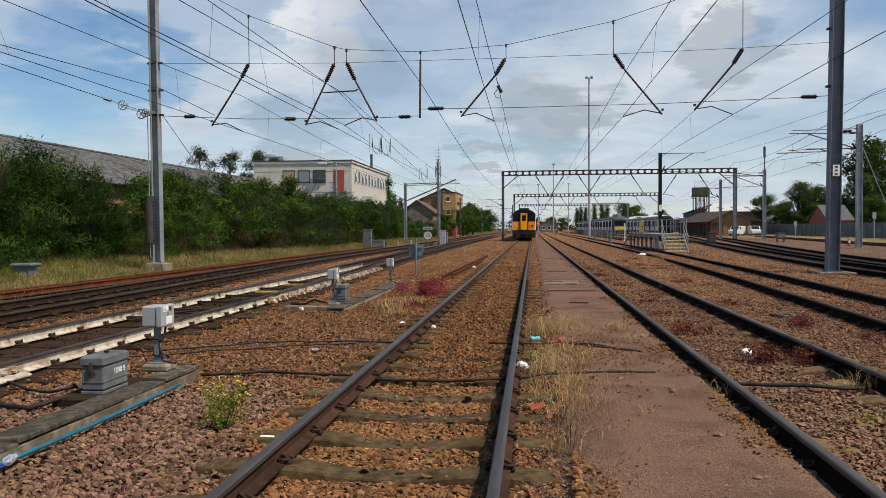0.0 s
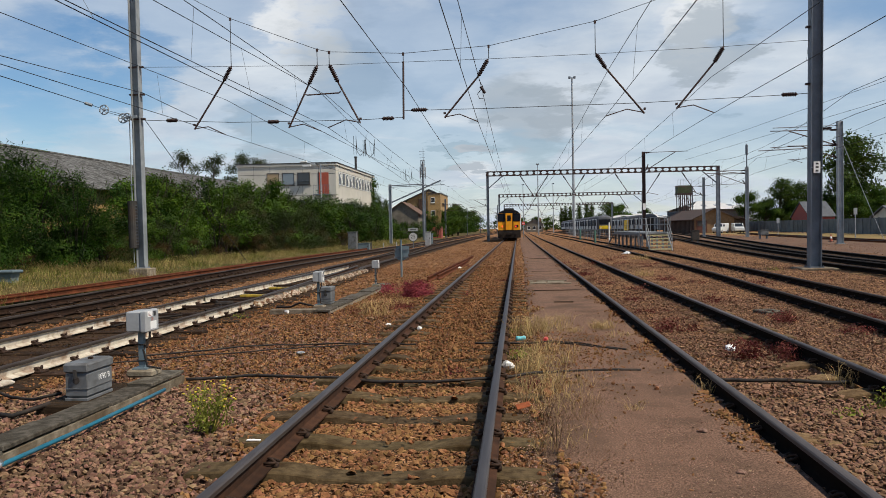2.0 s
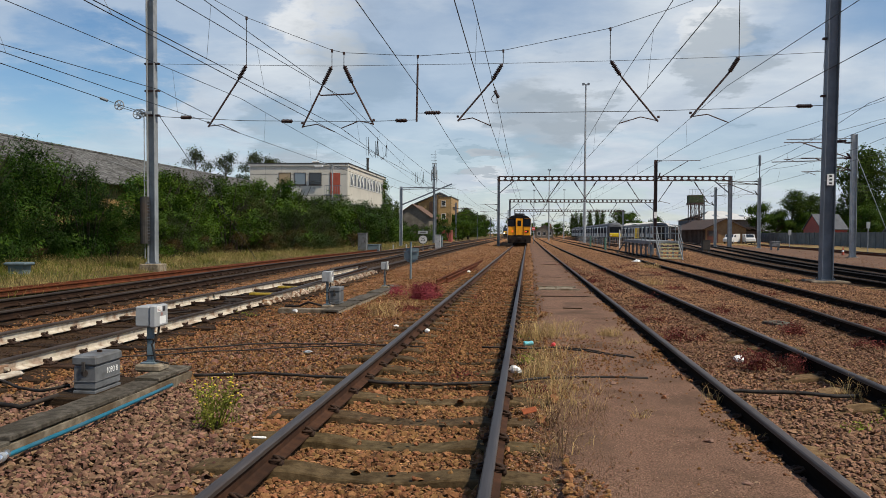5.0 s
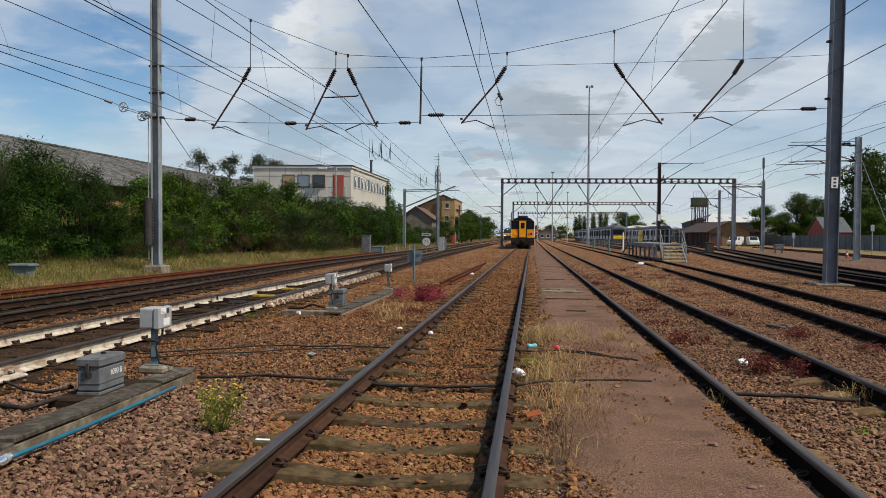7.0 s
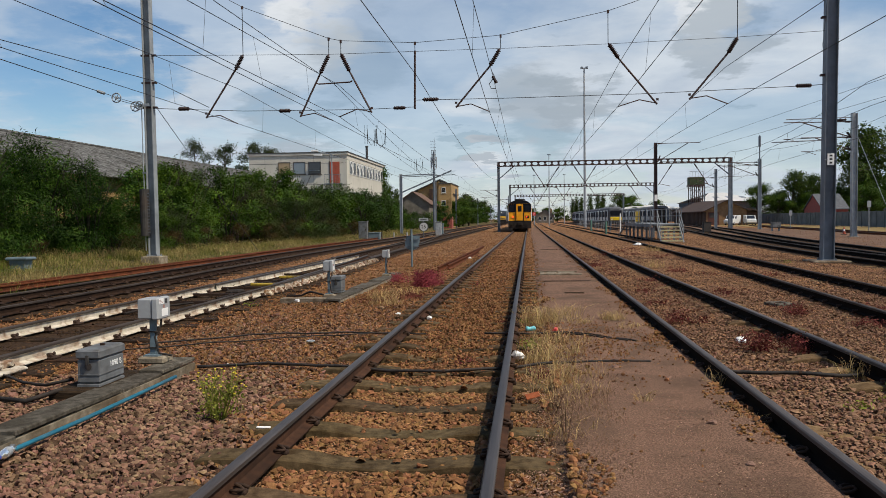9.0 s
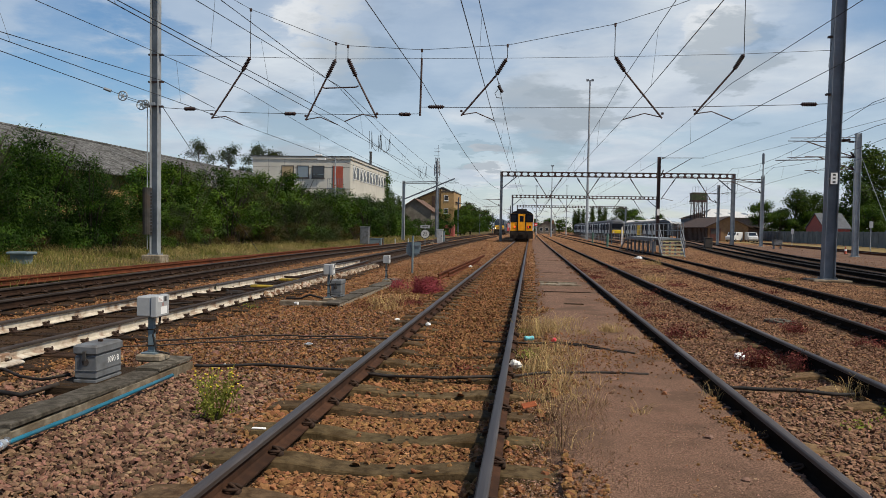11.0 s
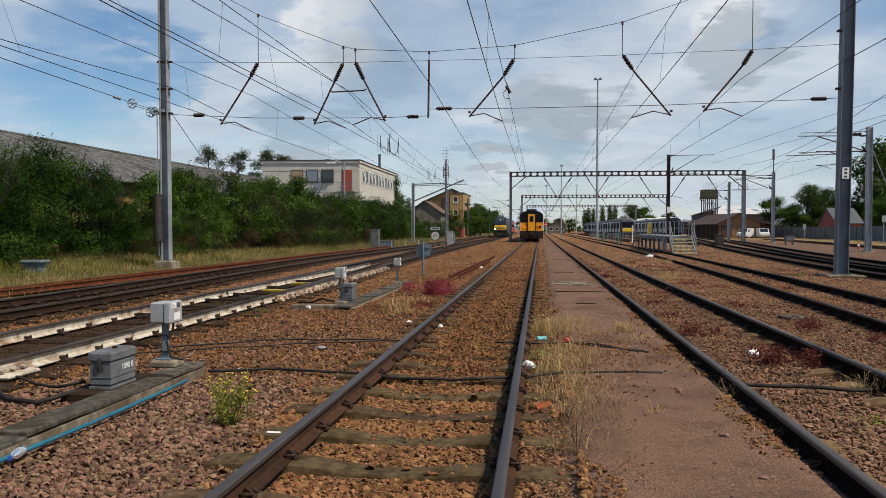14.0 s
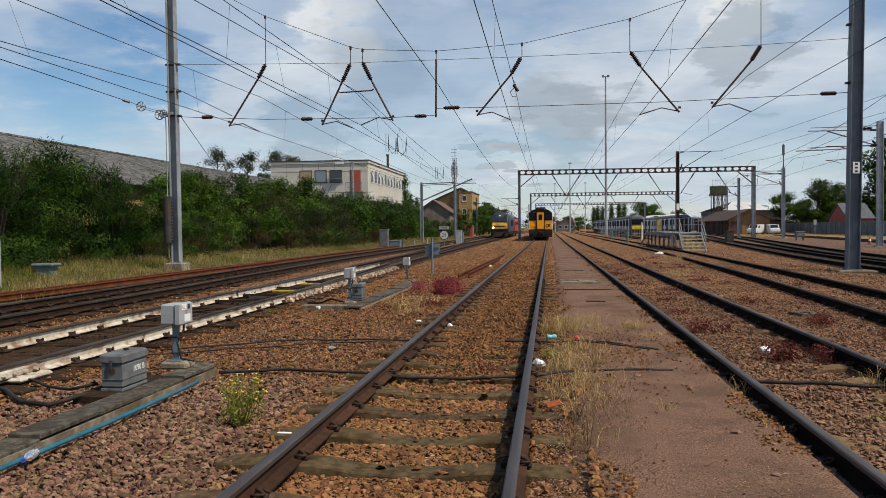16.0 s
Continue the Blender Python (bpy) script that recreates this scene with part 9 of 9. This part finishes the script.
# signs
dsc = thing("track_sign", "back of a round grey sign on a slim post", "sign", at=pose(-3.98, 27.5, 0))
part("post", Shape().tube([(0, 0, 0), (0, 0, 1.28)], 0.035, 8), M_TEAL, dsc)
part("disc", Shape().tube([(0, 0.05, 0.80), (0, 0.065, 0.80)], 0.24, 24), M_TEAL, dsc, "blue-grey sign back")
part("square_plate", Shape().box(-0.19, 0.27, 0.068, 0.08, 0.80, 1.06), M_TEAL, dsc)
for z in (0.66, 0.92):
    part("bracket", Shape().box(-0.25, 0.25, 0.02, 0.049, z, z + 0.035), M_GALVDARK, dsc)
sp = thing("speed_sign", "round white 25 speed sign with a plate above", "sign", at=pose(-9.07, 70, 0))
part("post", Shape().tube([(0, 0.03, -0.02), (0, 0.03, 1.9)], 0.035, 8), M_GALVDARK, sp)
part("rim", Shape().tube([(0, -0.01, 1.0), (0, 0.0, 1.0)], 0.41, 28), M_INK, sp, "dark rim")
part("face", Shape().tube([(0, -0.016, 1.0), (0, -0.0105, 1.0)], 0.35, 28), M_SIGNFACE, sp, "white face")
lettering("lettering", "25", 0.44, Matrix.Translation((0, -0.021, 1.0)) @ Euler((radians(90), 0, 0)).to_matrix().to_4x4(), M_INK, sp)
part("arrow_plate", Shape().box(-0.42, 0.42, -0.01, 0.0, 1.50, 1.76), M_PALEBOX, sp)
part("arrow_bar", Shape().box(-0.27, 0.27, -0.016, -0.0105, 1.60, 1.66), M_INK, sp)


def cabinet(x, y, w, d, h, material, label, z=0.0, legs=0.0):
    t = thing("trackside_cabinet", label, "cabinet", "trackside cabinets", at=pose(x, y, z))
    part("body", Shape().box(-w / 2, w / 2, -d / 2, d / 2, legs, h, bev=0.02), material, t)
    part("roof", Shape().box(-w / 2 - 0.04, w / 2 + 0.04, -d / 2 - 0.05, d / 2 + 0.05, h + 0.001, h + 0.06, bev=0.015), material, t)
    part("door", Shape().box(-w / 2 + 0.05, w / 2 - 0.05, -d / 2 - 0.02, -d / 2 - 0.001, legs + 0.08, h - 0.05), material, t)
    part("handle", Shape().box(w / 2 - 0.14, w / 2 - 0.10, -d / 2 - 0.05, -d / 2 - 0.021, h * 0.5, h * 0.62), M_CLIP, t)
    if legs:
        for sx in (-1, 1):
            part("leg", Shape().box(sx * w * 0.4 - 0.04, sx * w * 0.4 + 0.04, -d * 0.3, d * 0.3, 0, legs), M_GALVDARK, t)
    return t


cabinet(-13.38, 65, 0.70, 0.5, 1.40, M_DARKGREYBOX, "tall grey relay cabinet in the verge grass", 0.1)
cabinet(-12.75, 66.5, 0.95, 0.6, 0.5, M_TEAL, "low blue-grey box in the verge grass", 0.05)
cabinet(-8.65, 78, 0.56, 0.45, 1.30, M_PALEBOX, "white louvred location cabinet beside the line", 0.05)
cabinet(-9.3, 86, 0.55, 0.5, 1.1, M_TEAL, "small green-grey cabinet beside the line", 0.05)
cabinet(25.2, 86, 0.85, 0.7, 0.85, M_DARKGREYBOX, "grey equipment cabinet on legs in the yard", 0.03, 0.35)
cabinet(16.2, 76, 0.7, 0.5, 1.05, M_IRON, "dark small cabinet between yard tracks", 0.0, 0.15)
st = thing("grey_stand", "blue-grey metal housing with a broad cap in grass", "housing", at=pose(-15.47, 23.3, 0.16) @ Matrix.Diagonal((0.72, 0.9, 1.05, 1.0)))
part("cap", Shape().box(-0.50, 0.46, -0.3, 0.3, 0.34, 0.43, bev=0.03), M_TEAL, st)
part("body", Shape().loft([[(-0.30, -0.22, -0.1), (0.26, -0.22, -0.1), (0.26, 0.22, -0.1), (-0.30, 0.22, -0.1)], [(-0.36, -0.24, 0.34), (0.32, -0.24, 0.34), (0.32, 0.24, 0.34), (-0.36, 0.24, 0.34)]]), M_TEAL, st)
for x, y, h, m in ((7.30, 77.5, 1.25, M_GREENPAINT), (7.4, 97.0, 1.35, M_GREENPAINT), (8.9, 80.0, 2.0, M_LABEL), (9.2, 93.0, 1.25, M_TEAL), (-12.6, 69, 0.6, M_INK), (-12.2, 73, 0.5, M_PALEBOX), (-11.6, 77, 0.5, M_PALEBOX)):
    solid("marker_post", Shape().tube([(x, y, 0), (x, y, h * 0.9), (x, y, h)], 0.06, 8, ends=[0.10, 0.10, 0.07] if m == M_GREENPAINT else [0.06, 0.06, 0.04]), m, "short painted marker post in the yard", "post", "marker posts", smooth=False)
for x, y, h in ((31.9, 80, 2.9), (31.0, 100, 2.2)):
    s = thing("yard_sign", "small pale sign on a thin post in grass", "sign", "yard signs", at=pose(x, y, 0))
    part("post", Shape().tube([(0, 0, 0), (0, 0, h)], 0.04, 7), M_GALV, s)
    part("plate", Shape().box(-0.17, 0.17, -0.06, -0.045, h - 0.62, h - 0.02), M_GREYBOX, s)
cn = thing("traffic_cone", "orange traffic cone with a white band", "cone", at=pose(25.0, 67.4, 0.02) @ Matrix.Scale(0.85, 4))
part("base", Shape().box(-0.2, 0.2, -0.2, 0.2, 0, 0.04), M_INK, cn)
part("cone", Shape().tube([(0, 0, 0.04), (0, 0, 0.75)], 0.1, 14, ends=[0.14, 0.03]), M_CONE, cn)
part("band", Shape().tube([(0, 0, 0.32), (0, 0, 0.5)], 0.1, 14, ends=[0.106, 0.083]), M_LABEL, cn)
stp = thing("stop_sign", "red and white stop board by the stabled train", "sign", at=pose(0.85, 118, 0))
part("post", Shape().tube([(0, 0, 0), (0, 0, 2.6)], 0.04, 7), M_GALVDARK, stp)
part("board", Shape().box(-0.22, 0.22, -0.05, -0.03, 2.05, 2.5), M_SIGNRED, stp)
part("board_bar", Shape().box(-0.17, 0.17, -0.056, -0.0505, 2.24, 2.31), M_LABEL, stp)

solid("marker_post", Shape().box(-14.02, -13.89, 18.93, 19.03, 0.0, 1.42, bev=0.02), M_GREYBOX, "pale blue-grey marker post in long grass", "post", "marker posts")
# drain cover framed in the path
cv = thing("drain_cover", "pale concrete drain cover framed in the path", "drain cover", at=pose(0, 0, 0.03))
for a in ((0.24, 1.46, 22.42, 22.52), (0.30, 1.40, 23.55, 23.64)):
    part("kerb_bar", Shape().box(a[0], a[1], a[2], a[3], -0.02, 0.045, bev=0.01), M_CONCRETE, cv)
for i in range(2):
    part("slab", Shape().box(0.34 + i * 0.5, 0.80 + i * 0.5, 22.72, 23.50, -0.03, 0.012 + 0.02 * i, bev=0.01), M_CONCRETE, cv)
blk2 = thing("concrete_block", "old brown concrete block with a slot in ballast", "block", at=pose(4.45, 14.9, -0.03, 0, 0, 18))
for a in ((-0.17, 0.17, -0.22, -0.13), (-0.17, 0.17, 0.13, 0.22), (-0.17, -0.08, -0.128, 0.128), (0.08, 0.17, -0.128, 0.128)):
    part("edge", Shape().box(a[0], a[1], a[2], a[3], -0.05, 0.08, bev=0.015), M_LID, blk2)
for x, y, l in ((0.95, 20.2, 1.2), (0.95, 17.0, 0.4), (0.85, 29.0, 0.7), (1.0, 41.0, 0.8)):
    solid("path_bar", Shape().box(x - l / 2, x + l / 2, y - 0.05, y + 0.05, 0.02, 0.05, bev=0.006), M_TIMBER, "dark timber strip set across the path", "strip", "strips across the path")


# ---------------------------------------------------------------- weeds and litter
def clump(name, x, y, r, h, material, count, size, label, category, z=0.0, seed=1):
    rng = random.Random(seed)
    blobs = []
    for i in range(7):
        a, q = rng.uniform(0, 6.28), rng.uniform(0, 0.75)
        blobs.append(((r * q * math.cos(a), r * q * math.sin(a), h * rng.uniform(0.2, 0.6)), (r * rng.uniform(0.3, 0.5), r * rng.uniform(0.3, 0.5), h * rng.uniform(0.3, 0.5))))
    me = leaf_cloud(name, blobs, count, size, material, seed)
    ob = new(name, me)
    ob.matrix_basis = pose(x, y, z - 0.05)
    return tagged(ob, label, category, "weeds in the ballast", "stuff")


REDS = [(-2.64, 19.8, 0.74, 0.44, 2600), (-2.50, 19.2, 0.50, 0.26, 900), (-2.45, 16.6, 0.50, 0.16, 500), (-2.95, 15.7, 0.40, 0.12, 350), (2.31, 12.4, 0.34, 0.20, 600), (2.68, 9.9, 0.30, 0.22, 600), (3.20, 10.0, 0.32, 0.28, 700), (4.30, 13.6, 0.50, 0.20, 700),
        (2.15, 26.7, 0.45, 0.14, 350), (2.25, 14.9, 0.26, 0.12, 250), (4.9, 12.2, 0.55, 0.16, 450), (5.5, 13.8, 0.45, 0.16, 350), (2.5, 17.4, 0.3, 0.12, 250), (2.9, 20.5, 0.35, 0.12, 250), (1.95, 31, 0.4, 0.12, 250), (4.0, 17.2, 0.5, 0.14, 350), (4.4, 24, 0.6, 0.16, 350),
        (-0.4, 24.5, 0.3, 0.10, 200), (0.0, 9.6, 0.12, 0.12, 150), (0.12, 8.1, 0.14, 0.14, 200), (-0.72, 9.0, 0.16, 0.08, 160), (-0.45, 12.5, 0.2, 0.08, 160), (-2.3, 34, 0.5, 0.18, 300), (-1.2, 19.5, 0.25, 0.08, 150), (3.1, 34, 0.5, 0.16, 250), (6.3, 22, 0.5, 0.14, 250), (1.75, 40, 0.4, 0.14, 200), (5.2, 33, 0.7, 0.16, 250)]
rw = random.Random(17)
for i in range(26):
    yy = 10.5 + 30 * rw.random() ** 1.4
    REDS.append((spline(TRACK_B, yy) + rw.uniform(-0.6, 0.6) if i % 3 else spline(TRACK_B, yy) + rw.uniform(1.0, 2.6), yy, rw.uniform(0.22, 0.5), rw.uniform(0.05, 0.12), int(rw.uniform(90, 260))))
for i, (x, y, r, h, n) in enumerate(REDS):
    clump("red_weeds", x, y, r, h, M_PINKWEED if i < 2 else M_REDWEED, int(n * 1.5), 0.014 + 0.0006 * y, "low dark red weeds growing in the ballast", "weeds", seed=100 + i)
GREENS = [(0.03, 9.9, 0.10, 0.20, 160), (3.15, 7.15, 0.10, 0.25, 200), (2.75, 6.95, 0.09, 0.10, 120), (3.3, 6.4, 0.12, 0.3, 220), (8.5, 27.9, 0.3, 0.15, 250), (-5.2, 14.8, 0.2, 0.1, 100), (-0.05, 12.4, 0.10, 0.10, 100)]
for i, (x, y, r, h, n) in enumerate(GREENS):
    clump("green_weeds", x, y, r, h, M_WEED, n, 0.022, "small fresh green weeds beside the rail", "weeds", seed=200 + i)


def tuft(x, y, r, h, n, material, label, seed, lean=0.8, z=0.0, width=0.0022):
    rng = np.random.default_rng(seed)
    a, q = rng.uniform(0, 6.28, n), r * np.sqrt(rng.random(n))
    v, f = blades(rng, x + q * np.cos(a), y + q * np.sin(a), np.full(n, z - 0.02), h * rng.uniform(0.45, 1.1, n), lean, width)
    return tagged(new("grass_tuft", raw_mesh("grass_tuft", v, f, material)), label, "grass", "grass tufts in the yard", "stuff")


for i, (x, y, r, h, n) in enumerate([(0.18, 12.2, 0.34, 0.46, 270), (0.50, 12.8, 0.34, 0.38, 180), (0.75, 12.2, 0.22, 0.20, 120), (1.30, 12.6, 0.20, 0.28, 230), (1.45, 11.6, 0.2, 0.2, 90), (0.30, 6.9, 0.26, 0.24, 60), (0.20, 7.7, 0.24, 0.36, 110), (0.42, 7.4, 0.28, 0.24, 110), (0.45, 8.1, 0.3, 0.26, 120), (0.36, 8.35, 0.10, 0.52, 40), (0.98, 6.95, 0.05, 0.22, 30), (0.10, 9.0, 0.22, 0.38, 140), (0.35, 9.4, 0.30, 0.30, 150), (0.30, 5.9, 0.22, 0.20, 80), (0.25, 10.2, 0.25, 0.36, 130), (0.45, 10.3, 0.35, 0.22, 110),
                                      (-2.75, 15.4, 0.36, 0.34, 120), (-3.0, 16.6, 0.34, 0.30, 90), (-2.6, 17.4, 0.34, 0.26, 80), (3.2, 8.3, 0.16, 0.30, 60), (1.72, 7.7, 0.1, 0.28, 30), (1.70, 6.3, 0.1, 0.2, 25), (0.6, 13.8, 0.3, 0.18, 110), (0.3, 15.5, 0.25, 0.16, 80), (3.9, 26, 0.4, 0.4, 120), (5.6, 38, 0.5, 0.45, 120), (8.9, 29.3, 0.4, 0.12, 120)]):
    tuft(x, y, r, h, n, M_STRAWDRY, "tuft of dry straw-coloured grass in the ballast", 300 + i, lean=1.15, width=0.0017 + 0.00013 * y)


def stalky_weed(x, y, h, seed, label, material, flowers=0, count=16, spread=0.16, leaves=400):
    """An upright weed: several branching stalks with small leaves and, if it blooms, flower heads."""
    rng = random.Random(seed)
    t = thing("weed", label, "weed", at=pose(x, y, -0.02))
    s = Shape()
    tips, blobs = [], []
    for i in range(count):
        a, q = rng.uniform(0, 6.28), rng.uniform(0.3, 1.0) * spread
        top = Vector((q * math.cos(a), q * math.sin(a), h * rng.uniform(0.6, 1.0)))
        s.tube([(top.x * 0.15, top.y * 0.15, 0), (top.x * 0.6, top.y * 0.6, top.z * 0.55), top], 0.004, 4, ends=[0.005, 0.004, 0.002])
        for b in range(3):
            f = rng.uniform(0.55, 0.9)
            e = top * f + Vector((rng.uniform(-1, 1), rng.uniform(-1, 1), 0.8)) * h * 0.12
            s.tube([top * f, e], 0.0025, 4)
            tips.append(e)
        tips.append(top)
        blobs.append(((top.x * 0.6, top.y * 0.6, top.z * 0.55), (0.035, 0.035, h * 0.30)))
    part("stalk", s, material, t)
    if leaves:
        part("foliage", leaf_cloud("foliage", blobs, leaves, 0.020, material, seed), None, t)
    if flowers:
        fl = Shape()
        for e in rng.sample(tips, min(flowers, len(tips))):
            fl.tube([e, e + Vector((0, 0, 0.007))], 0.009, 6)
        tagged(part("bloom", fl, M_FLOWER, t), "small yellow flower heads", kind="stuff")
    return t


M_RUSTSCRAP = surface("rust_orange_scrap", (0.17, 0.045, 0.018), (0.30, 0.085, 0.032), 0.85, scale=25, bump=0.2, gloss=0.2)
M_TWIG = surface("dead_twig", (0.11, 0.066, 0.038), (0.30, 0.19, 0.11), 0.9, scale=9, bump=0, per_piece=0.4, island=True, gloss=0.1)
for i, (x, y, r, h, n) in enumerate([(0.36, 5.55, 0.30, 0.06, 190), (0.24, 6.15, 0.24, 0.09, 150), (0.50, 6.35, 0.28, 0.08, 220), (0.42, 6.75, 0.26, 0.13, 260), (0.42, 5.0, 0.30, 0.05, 160), (0.50, 7.2, 0.26, 0.12, 240), (0.62, 7.9, 0.30, 0.06, 200)]):
    tuft(x, y, r, h, n, M_TWIG, "mat of dead brown twigs beside the rail", 360 + i, lean=1.6, z=0.05, width=0.0018)
stalky_weed(-2.50, 6.30, 0.45, 5, "bushy green ragwort with yellow flowers in ballast", M_WEED, 40, 22, 0.21, 520)
stalky_weed(3.28, 6.35, 0.40, 6, "slim green weed with yellow flowers between rails", M_WEED, 6, 6, 0.10, 160)
stalky_weed(0.27, 5.75, 0.36, 7, "dead brown branching weed beside the path", M_TWIG, 0, 5, 0.20, 14)
stalky_weed(0.20, 6.6, 0.30, 8, "dead brown branching weed near the rail", M_TWIG, 0, 4, 0.16, 10)
stalky_weed(0.05, 7.2, 0.34, 9, "thin dry weed stem beside the rail", M_DEADSTALK, 0, 3, 0.10, 16)


def crumple(x, y, z, r, material, label, category, seed, flat=0.5):
    rng = random.Random(seed)
    s = Shape()
    rings = []
    for i in range(5):
        g = math.pi * (i + 0.5) / 5
        rings.append([(r * math.sin(g) * rng.uniform(0.55, 1.2) * math.cos(2 * math.pi * k / 9), r * math.sin(g) * rng.uniform(0.55, 1.2) * math.sin(2 * math.pi * k / 9), -flat * r * math.cos(g) * rng.uniform(0.7, 1.2)) for k in range(9)])
    s.loft(rings)
    ob = solid("litter", s, material, label, category, "litter in the yard")
    ob.matrix_basis = pose(x, y, z + r * flat * 0.7, 0, 0, rng.uniform(0, 360))
    return ob


crumple(-0.12, 9.05, 0.03, 0.085, M_LITTERWHITE, "crumpled white plastic bag beside the rail", "litter", 1, 0.6)
crumple(2.64, 10.35, 0.02, 0.085, M_LITTERWHITE, "crumpled white wrapper between the rails", "litter", 2, 0.5)
crumple(6.04, 45.6, 0.0, 0.28, M_LITTERWHITE, "white bag on the ballast", "litter", 3, 0.4)
crumple(-2.35, 32.6, 0.0, 0.08, M_LITTERWHITE, "white scrap beside the rusty rail", "litter", 4, 0.6)
crumple(-2.19, 13.5, 0.0, 0.05, M_LITTERWHITE, "white scrap beside the rail", "litter", 5, 0.4)
crumple(-1.58, 12.8, 0.0, 0.045, M_LITTERWHITE, "small pale scrap by the rail foot", "litter", 6, 0.8)
crumple(-3.3, 8.55, 0.01, 0.03, M_LITTERWHITE, "tiny white scrap on the cable", "litter", 7, 0.6)
crumple(1.85, 12.1, 0.02, 0.05, M_LITTERWHITE, "small white scrap by the path's edge", "litter", 8, 0.5)
crumple(-2.87, 10.4, 0.0, 0.07, M_GREYBOX, "tangled scrap of grey wire on the ballast", "litter", 21, 0.25)
for i in range(6):
    rr = random.Random(70 + i)
    crumple(-4.4 + rr.uniform(-0.3, 0.3), 11.1 + rr.uniform(-0.3, 0.3), 0.0, rr.uniform(0.012, 0.024), M_CONCRETE, "pale broken crumb lying on the ballast", "crumb", 80 + i, 0.5)
solid("litter", Shape().box(-2.08, -1.97, 5.96, 5.99, 0.01, 0.022, m=pose(0, 0, 0, 0, 0, 0), bev=0.004), M_LITTERWHITE, "flat white wooden stick on the ballast", "litter", "litter in the yard")
for nm, x, y, m, lab, turn in (("drink_can", 0.37, 11.15, M_CANRED, "crushed red drink can lying on the path's edge", 80), ("drink_can", 0.03, 11.3, M_CANBLUE, "crushed turquoise drink can beside the rail", 20)):
    c = thing(nm, lab, "can", "litter in the yard", at=pose(x, y, 0.062, 0, 0, turn))
    part("body", Shape().tube([(-0.07, 0, 0), (-0.06, 0, 0), (0.0, 0.008, -0.006), (0.055, 0, 0), (0.068, 0, 0)], 0.033, 14, ends=[0.024, 0.034, 0.029, 0.034, 0.025]), m, c)
    part("can_end", Shape().tube([(0.0682, 0, 0), (0.0705, 0, 0)], 0.024, 12), M_GALV, c)
scrap = solid("litter", Shape().loft([[(-0.075, -0.03, 0.0), (0.06, -0.045, 0.012), (0.085, 0.02, 0.02), (-0.05, 0.045, 0.006)], [(-0.072, -0.028, 0.006), (0.058, -0.042, 0.018), (0.082, 0.018, 0.026), (-0.048, 0.042, 0.012)]]), M_RUSTSCRAP, "flat rust orange metal scrap on a sleeper's end", "scrap", "litter in the yard")
scrap.matrix_basis = pose(0.03, 7.02, 0.045, 14, -6, 35)
cup = thing("paper_cup", "white paper cup lying beside the trough", "cup", "litter in the yard", at=pose(-4.55, 15.55, 0.035, 0, 0, -25) @ Matrix.Scale(0.7, 4))
part("cup_body", Shape().tube([(-0.06, 0, 0), (0.06, 0, 0)], 0.04, 14, ends=[0.032, 0.045]), M_LITTERWHITE, cup)
bt = thing("plastic_bottle", "crushed clear plastic bottle with a blue cap", "bottle", "litter in the yard", at=pose(-3.53, 5.10, 0.05, 0, 0, -77))
part("bottle_body", Shape().tube([(-0.10, 0, 0), (-0.095, 0, 0), (-0.03, 0.006, 0), (0.02, -0.004, 0), (0.07, 0, 0), (0.11, 0, 0), (0.125, 0, 0)], 0.03, 14, ends=[0.02, 0.032, 0.028, 0.033, 0.031, 0.014, 0.013]), M_BOTTLE, bt, smooth=True)
part("cap", Shape().tube([(0.126, 0, 0), (0.145, 0, 0)], 0.016, 12), M_BLUECAP, bt, "blue screw cap")
part("bottle_label", Shape().tube([(-0.02, 0, 0), (0.03, 0, 0)], 0.0335, 14), M_GREYBOX, bt)
for i in range(9):
    rr = random.Random(900 + i)
    crumple(rr.uniform(1.75, 2.0) if i < 5 else rr.uniform(0.9, 1.6), rr.uniform(5.0, 8.5), 0.03, rr.uniform(0.03, 0.055), M_STONECHUNK, "loose brown stone at the path's edge", "stone", 40 + i, 0.4)


# ---------------------------------------------------------------- what moves
def on_line(y):
    d = spline(TRACK_D, y + 1) - spline(TRACK_D, y - 1)
    return pose(spline(TRACK_D, y), y, 0, 0, 0, -math.degrees(math.atan(d / 2)))


def motions():
    """The train on the running line comes on at a steady 15 m/s."""
    times = [0.0, 2.0, 4.0, 6.0, 8.0, 10.0, 12.0, 13.0, 14.0, 15.0, 16.0]
    walk(LOCO, [(t, on_line(119.8 + 15.0 * (16.0 - t))) for t in times])
    for i, c in enumerate(COACHES):
        walk(c, [(t, on_line(119.8 + 15.0 * (16.0 - t) + 21.2 + 20.8 * i)) for t in times])


motions()
